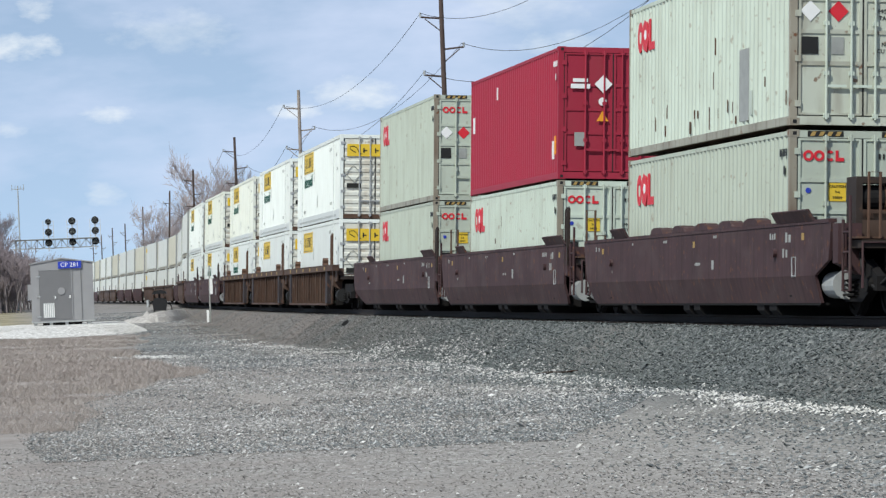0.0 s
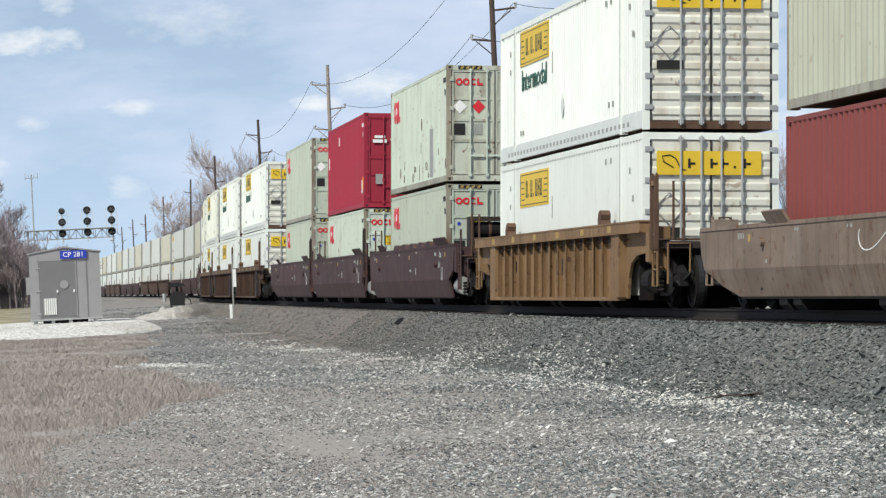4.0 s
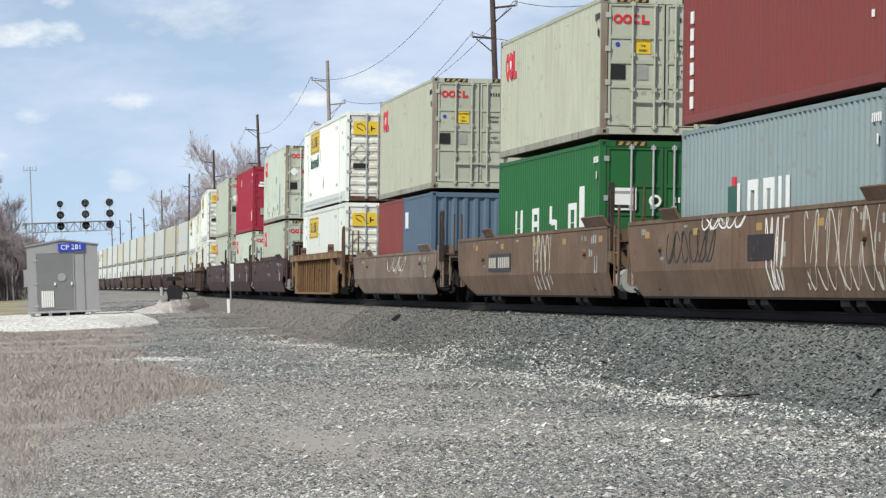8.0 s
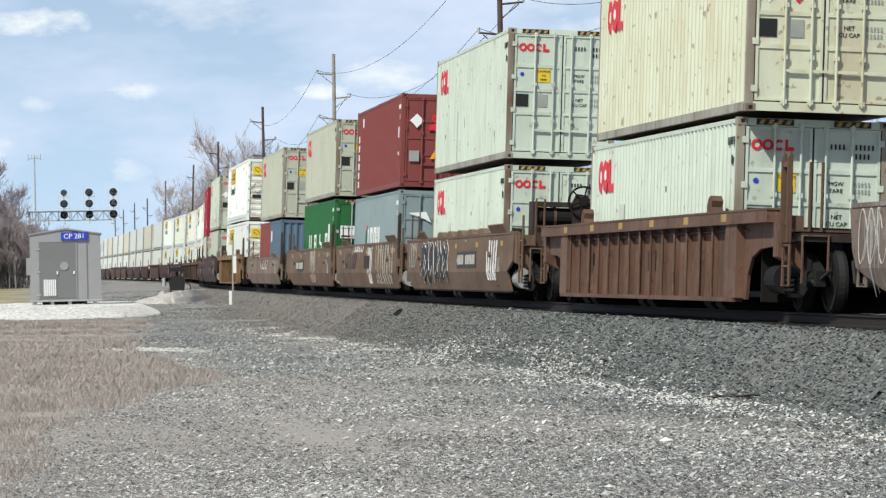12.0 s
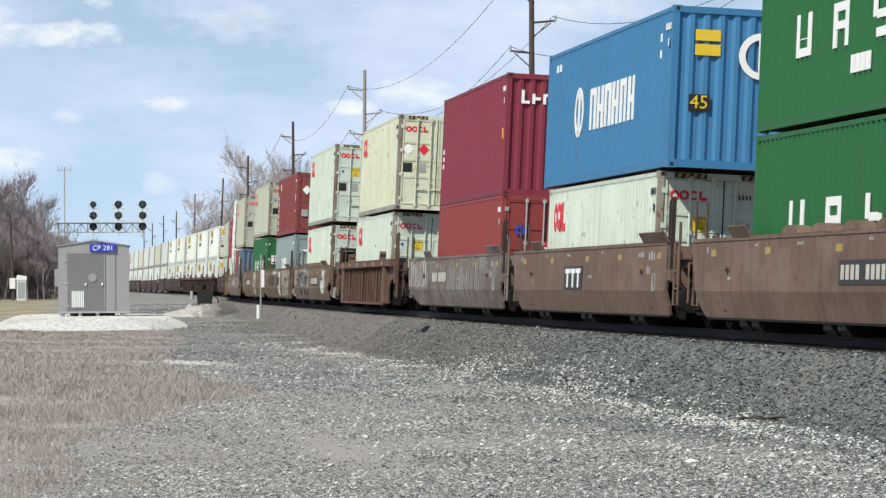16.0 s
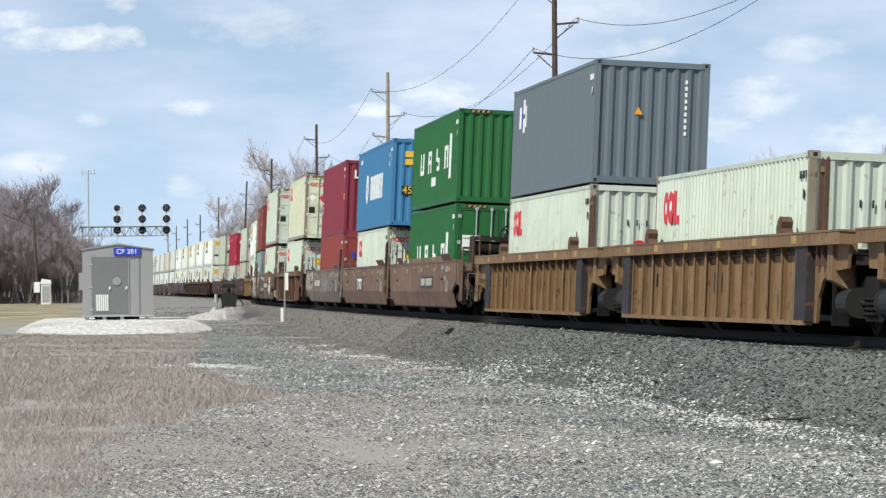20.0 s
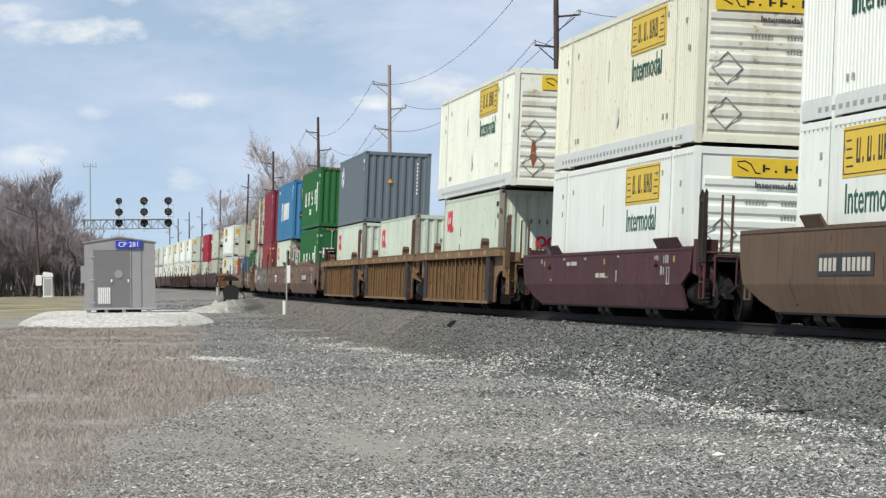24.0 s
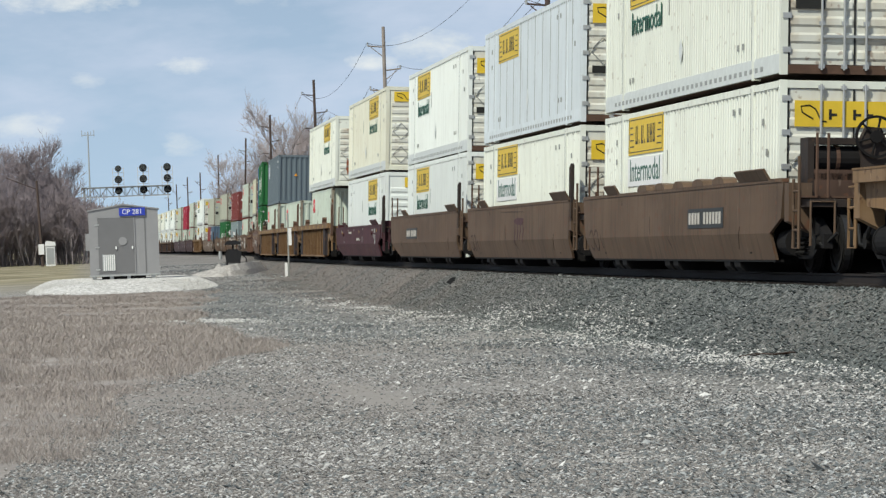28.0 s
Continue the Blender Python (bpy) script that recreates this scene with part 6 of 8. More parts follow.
def ribbed_car(mat, kind, brake=False, label="weathered ochre well car with ribbed sides"):
    car = car_base(mat, kind, label, brake, False)
    m = MAT[mat]
    zf, zr = 7.35, -7.35
    levels = [(z, zf + k, zr - k) for z, k in ((0.17, 0.25), (0.55, 0.35), (0.80, 0.60), (0.92, 1.1), (0.96, 2.0), (1.30, 2.1))]
    part("side_plate", strip_plate(None, (-1,), levels, 0.0, 1.43), m, car)
    part("side_plate", strip_plate(None, (1,), levels, 0.0, 1.43), m, car)
    for sx in (-1, 1):
        a, b = sorted((sx * 1.36, sx * 1.60))
        part("top_chord", Shape().box(a, b, zr - 2.15, zf + 2.15, 1.30, 1.48), m, car, "heavy top rail with worn yellow edge")
        # flat dark strip: the top rail's shadow and the slot put in as colour
        part("shadow_slot", Shape().box(sx * 1.437 - 0.006, sx * 1.437 + 0.006, zr + 0.1, zf - 0.1, 1.18, 1.30), MAT["gear"], car, "dark strip standing in for the shaded slot below the top rail")
        part("air_pipe", Shape().tube((sx * 1.46, zr - 0.4, 1.21), (sx * 1.46, zf + 0.4, 1.21), 0.017, 6), MAT["rusty"], car)
        part("top_flange", Shape().box(a - 0.01, b + 0.01, zr - 2.17, zf + 2.17, 1.48, 1.51), m, car)
        a, b = sorted((sx * 1.42, sx * 1.58))
        part("bottom_chord", Shape().box(a, b, zr, zf, 0.13, 0.20), m, car)
        n = 15
        for k in range(n if sx < 0 else 0):
            y = zr + 0.75 + (zf - zr - 1.5) * k / (n - 1)
            a, b = sorted((sx * 1.43, sx * 1.515))
            w = 0.05 if k % 5 == 2 else 0.026
            # ochre rib webs get the darker colour as painted shade, flanges the plain one
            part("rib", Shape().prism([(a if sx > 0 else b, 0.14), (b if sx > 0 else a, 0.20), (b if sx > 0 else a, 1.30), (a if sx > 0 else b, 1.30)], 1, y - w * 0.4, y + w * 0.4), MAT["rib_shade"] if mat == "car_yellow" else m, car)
            if sx < 0:
                part("rib_flange", Shape().box(-1.535, -1.515, y - w, y + w, 0.18, 1.30), m, car)
        for y in (zf - 0.25, zr + 0.25):
            a, b = sorted((sx * 1.43, sx * 1.565))
            part("end_post", Shape().box(a, b, y - 0.36, y + 0.36, 0.19, 1.30), m if kind == "single" else MAT["slate_dark"], car, "" if kind == "single" else "dark repainted end panel")
        a, b = sorted((sx * 1.43, sx * 1.445))
        part("stencil_panel", Shape().box(a, b, -1.0, -0.35, 0.62, 0.95), MAT["slate_dark"], car)
        part("stencil_panel", Shape().box(a, b, 4.6, 4.95, 0.72, 0.95), MAT["iron"], car)
        for y in (5.4, -5.4):
            a, b = sorted((sx * 1.34, sx * 1.52))
            part("lock_lever", Shape().prism([(y - 0.20, 1.51), (y + 0.20, 1.51), (y + 0.22, 1.62), (y + 0.12, 1.74), (y - 0.02, 1.78), (y - 0.14, 1.70), (y - 0.10, 1.60)], 0, a, b), MAT["rusty"], car, "rusty container lock lever")
    for y in (6.6, 3.9, 1.2, -1.5, -4.2, -6.9):
        part("reflector", Shape().box(-1.607, -1.59, y, y + 0.32, 1.34, 1.46), MAT["faded_yellow"], car, "faded yellow reflective tab")
    for k, y in enumerate((6.1, 3.2, 0.4, -2.5, -5.2)):
        part("rust_stain", Shape().prism([(y, 0.30 + 0.07 * k), (y + 0.10, 0.24), (y + 0.16, 0.60), (y + 0.05, 0.78 - 0.05 * k)], 0, -1.436, -1.428), MAT["rusty"], car)
    return car


# ---- plainer cars and boxes for the far end of the train ----
def far_box(mat):
    c = thing("domestic_container", "white long domestic container in the far part of the train", "container", "containers on the train")
    L, H, m = 8.07, 2.9, MAT[mat]
    for sx in (-1, 1):
        a, b = sorted((sx * HW, sx * (HW - 0.06)))
        part("side_wall", Shape().box(a, b, -L + 0.10, L - 0.10, 0.3, H - 0.10).box(a - 0.01, b + 0.01, -6.1, -5.95, 0.0, H).box(a - 0.01, b + 0.01, 5.95, 6.1, 0.0, H), m, c)
        part("bottom_rail", Shape().box(a, b, -L + 0.06, L - 0.06, 0.06, 0.26), MAT["under_rail"], c)
    part("roof", Shape().box(-HW + 0.02, HW - 0.02, -L + 0.02, L - 0.02, H - 0.10, H - 0.03), MAT["rail_grey"], c)
    part("floor", Shape().box(-HW + 0.06, HW - 0.06, -L + 0.1, L - 0.1, 0.03, 0.12), MAT["rusty"], c)
    for sy in (-1, 1):
        a, b = sorted((sy * L, sy * (L - 0.08)))
        # end walls in the darker white, shade put into the colour against the sides
        part("end_wall", Shape().box(-HW + 0.10, HW - 0.10, a, b, 0.12, H - 0.14), MAT["white_stained_shaded"], c)
    for sx in (-1, 1):
        a, b = sorted((sx * HW, sx * (HW - 0.12)))
        part("corner_post", Shape().box(a, b, -L - 0.02, -L + 0.10, 0.0, H), MAT["logo_grey"], c)
    part("logo_panel", side_mark(1.85, 5.6, 1.98, 2.72), MAT["logo_yellow"], c, "yellow panel")
    part("logo_panel", Shape().box(-0.98, 0.9, -L - 0.01, -L, 2.15, 2.55), MAT["logo_yellow"], c, "yellow panel")
    part("locking_rods", Shape().box(-0.56, -0.50, -L - 0.04, -L, 0.1, H - 0.1).box(-0.03, 0.03, -L - 0.04, -L, 0.1, H - 0.1).box(0.50, 0.56, -L - 0.04, -L, 0.1, H - 0.1), MAT["logo_grey"], c)
    return c


def far_car(mat, ribbed):
    c = thing("well_car", "dark brown well car in the far part of the train", "well car", "well cars of the train")
    m = MAT[mat]
    for sx in (-1, 1):
        part("side_plate", strip_plate(None, (sx,), [(0.12, 7.9, -7.9), (0.62, 8.2, -8.1), (1.45, 9.1, -8.6)], 0.2), m, c)
        if ribbed:
            a, b = sorted((sx * 1.36, sx * 1.6))
            part("top_chord", Shape().box(a, b, -9.4, 9.4, 1.40, 1.55), m, c)
        part("grab_post", Shape().box(sx * 1.46 - 0.03, sx * 1.46 + 0.03, -8.9, -8.84, 0.4, 2.15), m, c)
    part("well_floor", Shape().box(-1.38, 1.38, -7.5, 7.5, 0.12, 0.2), MAT["iron"], c)
    part("end_deck", Shape().box(-1.3, 1.3, -9.4, -7.0, 0.7, 1.16), MAT["iron"], c)
    part("end_deck", Shape().box(-1.3, 1.3, 7.0, 9.4, 0.7, 1.16), MAT["iron"], c)
    tr = Shape().box(-1.1, 1.1, -10.9, -8.7, 0.25, 0.75)
    part("truck", tr, MAT["iron"], c)
    for k in (-0.89, 0.89):
        for sx in (-1, 1):
            part("wheel", Shape().tube((sx * 0.7, -9.8 + k, 0.46), (sx * 0.85, -9.8 + k, 0.46), 0.455, 16), MAT["wheel"], c)
    return c


# ---- the train ----
TIMES = [float(t) for t in range(0, 29)]


def ride(ob, sigma, lift, half=6.0):
    """The thing travels with the train: sigma is its place along the track at 14 s."""
    RIDERS.append((ob, sigma, lift, half))


MADE = {}


def again(key, maker):
    """The first of a kind is built, later ones are copies."""
    if key not in MADE:
        MADE[key] = maker()
        return MADE[key]
    return copy_thing(MADE[key], Matrix.Identity(4))


FLOOR = 0.20
MID = 3.02


def load(sigma, lower, upper, lower_top=MID, lower_shift=0.0, upper_shift=0.0):
    for k, c in enumerate((lower, upper)):
        if c and sigma < 250 and "pale grey-green" in c["label"]:
            weather(c, int(sigma * 10) + k)
    if lower:
        ride(lower, sigma + lower_shift, FLOOR)
    if upper:
        ride(upper, sigma + upper_shift, lower_top)


pale_low = lambda h=2.81: again("pale_low%.2f" % h, lambda: pale_container(h, True))
pale_up = lambda: again("pale_up", lambda: pale_container(2.896, True))
pale_front = lambda h=2.81: again("pale_front%.2f" % h, lambda: pale_container(h, False, label="pale grey-green steel shipping container, ribbed end with red rings"))
long_low = lambda: again("long_low", lambda: build_long("white", "rods", False, word="panel", panel_z=1.90, sides="flat"))
long_low_word = lambda: again("long_low_word", lambda: build_long("white", "rods", False, panel_z=1.98, sides="flat"))
long_up = lambda: again("long_up", lambda: build_long("white", "rods", True))
long_up_old = lambda: again("long_up_old", lambda: build_long("white_old", "rods", True, label="yellowed white domestic container with rusty door sill"))
long_ribs_up = lambda: again("long_ribs_up", lambda: build_long("white_old", "ribs", True, logo_y=-1.2, label="white domestic container with ribbed end wall and rust streaks"))
long_ribs_old = lambda: again("long_ribs_old", lambda: build_long("white_cream", "ribs_wide", True, logo_y=-1.2, label="cream domestic container with ribbed end wall"))
long_ribs_low = lambda: again("long_ribs_low", lambda: build_long("white", "ribs", False, logo_y=-1.2, panel_z=1.98, sides="flat", label="white domestic container with ribbed end wall"))
long_plain_up = lambda: again("long_plain_up", lambda: build_long("bluish", "rods", True, word="panel", panel_z=1.98, sides="posts", label="bluish white domestic container with widely spaced side posts"))

PLUM = "plum-brown well car with smooth creased sides"
TAN = "rust-brown well car with smooth sides and graffiti"
OCHRE = "weathered ochre well car with ribbed sides"


def car(key, maker, sigma):
    c = again(key, maker)
    ride(c, sigma, 0.0, 8.0)
    return c


def assemble():
    # the far part of the train, all long white boxes
    sigma, i = 215.9, 0
    far = ((long_low, long_up), (long_low_word, long_up_old), (long_low, long_up))
    while sigma < 820:
        if sigma > 300:
            car("far%d" % ((i // 3) % 2), lambda: far_car("car_dark" if (i // 3) % 2 else "car_purple", (i // 3) % 2), sigma)
        elif (i // 3) % 3 == 0:
            car("far_rib%d" % (i % 3 == 0), lambda: ribbed_car("car_dark", "mid", label="dark brown well car with ribbed sides"), sigma)
        else:
            car("far_smooth", lambda: smooth_car("car_purple", "mid", label=PLUM), sigma)
        a, b = far[(i * 2 + i // 3) % 3]
        if sigma > 300:
            a = lambda: again("far_white", lambda: far_box("white_far"))
            b = a if i % 3 else (lambda: again("far_cream", lambda: far_box("cream_far")))
        load(sigma, a(), b(), 3.1)
        sigma += 19.9 if i % 3 < 2 else 22.0
        i += 1
    car("p_first", lambda: smooth_car("car_purple", "first", label=PLUM), 190.0)
    load(190.0, pale_container(2.81, True, "caution", "oocl_grey", "dull grey-green steel shipping container with red emblems"), pale_container(2.896, True, "placards", "oocl_grey", "dull grey-green shipping container with hazard placards"))
    car("p_mid", lambda: smooth_car("car_purple", "mid", label=PLUM), 171.2)
    load(171.2, pale_low(2.70), build_red(), 2.93)
    car("p_last", lambda: smooth_car("car_purple", "last", True, True, label=PLUM), 151.5)
    c = pale_container(2.896, True, "placards", label="pale grey-green shipping container with rust-stained doors")
    for ch in c.children:
        if ch.name.split(".")[0] in ("door", "end_sill", "end_header"):
            ch.data.materials[0] = MAT["stained"]
            for k in ch.children:
                k.data.materials[0] = MAT["stained"]
    part("repair_patch", side_mark(-3.4, -2.75, 0.22, 1.45, 0.002), MAT["logo_grey"], c, "grey painted repair patch")
    for y, z, h in ((0.9, 0.2, 0.22), (0.55, 0.45, 0.16), (0.3, 0.45, 0.14), (-0.6, 0.2, 0.4), (-0.9, 0.9, 0.3), (-1.0, 1.5, 0.3), (-2.3, 0.4, 0.2), (-2.5, 0.2, 0.14), (2.9, 0.25, 0.2)):
        part("rust_streak", side_mark(y, y + 0.045, z, z + h), MAT["rusty"], c)
    load(151.6, pale_container(2.81, True, "caution", "oocl_grey", "dull grey-green steel shipping container with red emblems"), c, 3.08)
    car("y_single", lambda: ribbed_car("car_yellow", "single", label=OCHRE), 128.3)
    load(128.4, long_low(), long_up(), 3.14)
    c = smooth_car("car_tan", "single", label="tan-brown single well car with smooth low sides", top=1.22)
    scrawl(c, -3.0, 1.0, 0.8, 1.18, MAT["logo_white"], 3, 3, 0.007)
    ride(c, 104.0, 0, 8)
    load(104.0, None, pale_container(2.84, True, "caution", "oocl_olive", "olive-grey steel shipping container with red emblems"), 2.91)
    ride(build_short("brown", "oxide-red short steel shipping container", False), 107.15, FLOOR)
    ride(build_short("steel_blue", "steel-blue short shipping container with white emblem", True), 101.0, FLOOR)
    c = smooth_car("car_khaki", "first", label=TAN)
    number_bars(c, 5.7, 0.70, 3.1, 0.38)
    scrawl(c, -2.4, -0.4, 0.3, 1.4, MAT["faded_chalk"], 5, 4, 0.011)
    ride(c, 80.2, 0, 8)
    load(80.2, build_green(True, MID - FLOOR + 0.1), pale_container(2.591, True, "caution", "oocl_olive", "olive-grey low steel shipping container with red emblems"), 3.22)
    c = smooth_car("car_khaki", "mid", label=TAN)
    part("patch", Shape().box(-1.513, -1.495, -1.3, 0.25, 0.74, 1.12), MAT["slate_dark"], c, "dark painted-over patch")
    scrawl(c, 2.4, 5.8, 0.75, 1.25, MAT["logo_black"], 8, 6, 0.016)
    scrawl(c, -1.9, -0.9, 0.3, 1.35, MAT["logo_white"], 9, 3, 0.013)
    scrawl(c, -7.4, -3.2, 0.3, 1.40, MAT["faded_chalk"], 11, 7, 0.011)
    scrawl(c, 0.4, 3.2, 1.25, 1.44, MAT["logo_white"], 12, 5, 0.014)
    ride(c, 60.8, 0, 8)
    load(60.8, build_pale_blue(), build_oxide(), 3.03)
    c = smooth_car("car_khaki", "last", True, True, label=TAN)
    number_bars(c, -0.75, 0.72, 3.1, 0.37)
    wild_tag(c, 1.0, 6.3, 0.30, 1.36, 14, 6)
    scrawl(c, -7.0, -5.6, 0.45, 1.30, MAT["logo_white"], 16, 4, 0.03)
    scrawl(c, 7.0, 8.4, 0.75, 1.38, MAT["logo_grey"], 17, 3, 0.014)
    ride(c, 40.9, 0, 8)
    load(40.9, pale_low(), pale_up(), 3.15)
    car("b_single", lambda: ribbed_car("car_umber", "single", label="weathered brown well car with ribbed sides"), 17.9)
    load(17.9, pale_low(), pale_container(2.896, True, "placards", "cream", "yellowed cream steel shipping container with rusted corner posts"), 3.08, 0.2, -0.27)
    c = smooth_car("car_grey", "first", label="grey-brown well car streaked with pale paint")
    number_bars(c, 4.8, 0.74, 3.2, 0.40, False)
    scrawl(c, 6.2, 10.0, 0.68, 1.40, MAT["faded_chalk"], 23, 9, 0.010)
    paint_runs(c, 5.2, 9.9, 24, 22)
    paint_runs(c, -5.2, 1.6, 21, 40)
    paint_runs(c, 5.0, 7.6, 22, 12)
    ride(c, -6.3, 0, 8)
    load(-6.3, build_brick(), build_maroon(), 2.88)
    c = smooth_car("car_brown", "mid", label="rust-brown well car with a framed black and white panel")
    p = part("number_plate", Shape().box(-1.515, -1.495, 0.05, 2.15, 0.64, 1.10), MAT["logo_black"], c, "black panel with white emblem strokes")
    for k in range(3):
        part("logo_mark", Shape().box(-1.522, -1.505, 1.98 - k * 0.62 - 0.52, 1.98 - k * 0.62, 0.96, 1.05).box(-1.522, -1.505, 1.98 - k * 0.62 - 0.34, 1.98 - k * 0.62 - 0.18, 0.68, 0.96), MAT["logo_white"], p)
    ride(c, -25.8, 0, 8)
    load(-25.6, pale_low(2.60), build_blue(), 2.84)
    c = smooth_car("car_brown", "last", True, True, label="rust-brown well car with smooth faded sides")
    number_bars(c, -0.5, 0.72, 3.1, 0.34)
    ride(c, -45.4, 0, 8)
    load(-45.5, build_green(True, 2.88), build_green(False, 2.591), 3.13)
    car("y_first", lambda: ribbed_car("car_yellow", "first", label=OCHRE), -69.0)
    load(-69.0, pale_front(2.69), build_slate(), 2.92)
    car("y_mid", lambda: ribbed_car("car_yellow", "mid", label=OCHRE), -88.7)
    load(-88.6, again("pale_front_low", lambda: pale_container(2.591, False, label="pale grey-green low shipping container, ribbed end with red rings")), None)
    car("y_last", lambda: ribbed_car("car_yellow", "last", label=OCHRE), -108.6)
    load(-108.9, pale_front(), long_ribs_up(), 3.05)
    c = smooth_car("car_plum", "single", label="plum-red single well car with smooth low sides", top=1.22)
    number_bars(c, 4.2, 0.98, 1.5, 0.13, False)
    number_bars(c, 0.5, 0.72, 1.3, 0.15, False)
    ride(c, -132.2, 0, 8)
    load(-132.1, long_ribs_low(), long_ribs_old(), 3.15)
    c = smooth_car("car_clean", "first", label="rust-brown well car with smooth clean sides")
    number_bars(c, 5.3, 0.745, 3.15, 0.32)
    ride(c, -156.0, 0, 8)
    load(-156.2, long_low_word(), long_up(), 3.1)
    c = smooth_car("car_clean", "mid", label="rust-brown well car with a faded purple spray tag")
    part("faded_tag", ribbon([(-1.503, 0.1, 1.06), (-1.503, -0.5, 1.07), (-1.503, -1.2, 1.05), (-1.503, -1.5, 1.09)], 0.085), MAT["smudge"], c, "faded purple spray stroke")
    for y, foot in ((-0.05, 0.50), (-0.55, 0.62), (-0.95, 0.60), (-1.45, 0.56)):
        part("faded_tag", ribbon([(plate_x(z), y + bend, z) for z, bend in ((1.06, 0.0), (0.85, -0.04), (max(0.63, foot + 0.1), 0.05), (foot, 0.12))], 0.05), MAT["smudge"], c, "faded purple spray stroke")
    part("faded_tag", ribbon([(-1.503, 2.45, 1.31), (-1.503, 0.4, 1.30), (-1.503, -1.6, 1.28)], 0.013), MAT["grime"], c)
    ride(c, -175.9, 0, 8)
    load(-176.0, again("long_low_old", lambda: build_long("white_old", "rods", False, panel_z=2.05, label="cream-white domestic container with yellow scroll panel")), long_plain_up(), 3.16)
    c = smooth_car("car_clean", "last", True, True, label="rust-brown well car with smooth clean sides")
    number_bars(c, -2.0, 0.74, 3.0, 0.34)
    ride(c, -195.4, 0, 8)
    load(-195.3, copy_thing(MADE["long_low_old"], Matrix.Identity(4)), long_up_old(), 3.18)
    car("y_single", None, -219.0)


assemble()


# ---- standing things beside the line ----
def polar(az, dist, z=0.0):
    a = radians(az)
    return Vector((math.sin(a) * dist, math.cos(a) * dist, z))


def facing(p, extra=0.0):
    """A pose at p whose -y side looks to the yard."""
    return Matrix.Translation(p) @ pose(0, 0, 0, 0, 0, -math.degrees(math.atan2(p.x, p.y)) + extra)


def mound(name, centre, turn, a, b, top, label, mat="pad", ramp=0.0, n=44, rings=9):
    """A low spread heap of stone with a flat top and squarish corners; ramp lowers its -x side."""
    rng = random.Random(len(name) + 3)
    sh = Shape()
    vs = [(0, 0, top)]
    for j in range(1, rings + 1):
        f = j / rings
        for i in range(n):
            t = 2 * math.pi * i / n
            k = 1 + 0.03 * math.sin(3 * t + 1) + rng.uniform(-0.02, 0.02)
            x = a * f * k * math.copysign(abs(math.cos(t)) ** 0.45, math.cos(t))
            y = b * f * k * math.copysign(abs(math.sin(t)) ** 0.45, math.sin(t))
            h = heap_height(f, x / a, top, ramp) + rng.uniform(-0.02, 0.02) * (f > 0.4) - (0.5 if j == rings else 0)
            vs.append((x, y, h))
    fs = [(0, 1 + i, 1 + (i + 1) % n) for i in range(n)]
    for j in range(rings - 1):
        for i in range(n):
            p, q = 1 + j * n, 1 + (j + 1) * n
            fs.append((p + i, q + i, q + (i + 1) % n, p + (i + 1) % n))
    sh.add(vs, fs)
    ob = new(name, sh.mesh(name, MAT[mat]))
    ob.matrix_world = facing(centre, turn)
    return tagged(ob, label, "gravel pad", kind="structure")


def heap_height(f, side, top, ramp):
    return top * (1 - smooth01((f - 0.64) / 0.36)) * (1 - ramp * smooth01(0.55 - 0.75 * side))


HUT = polar(15.42, 140)
HUT_Z = 0.585
PAD = polar(15.36, 140)
mound("gravel_pad", PAD, 0, 4.5, 14.5, HUT_Z - 0.02, "flat-topped pad of pale crushed limestone")
mound("gravel_mound", polar(17.02, 160), -6, 2.35, 9, 0.97, "low dusty heap of crushed stone beside the track", "spoil", 0.55)


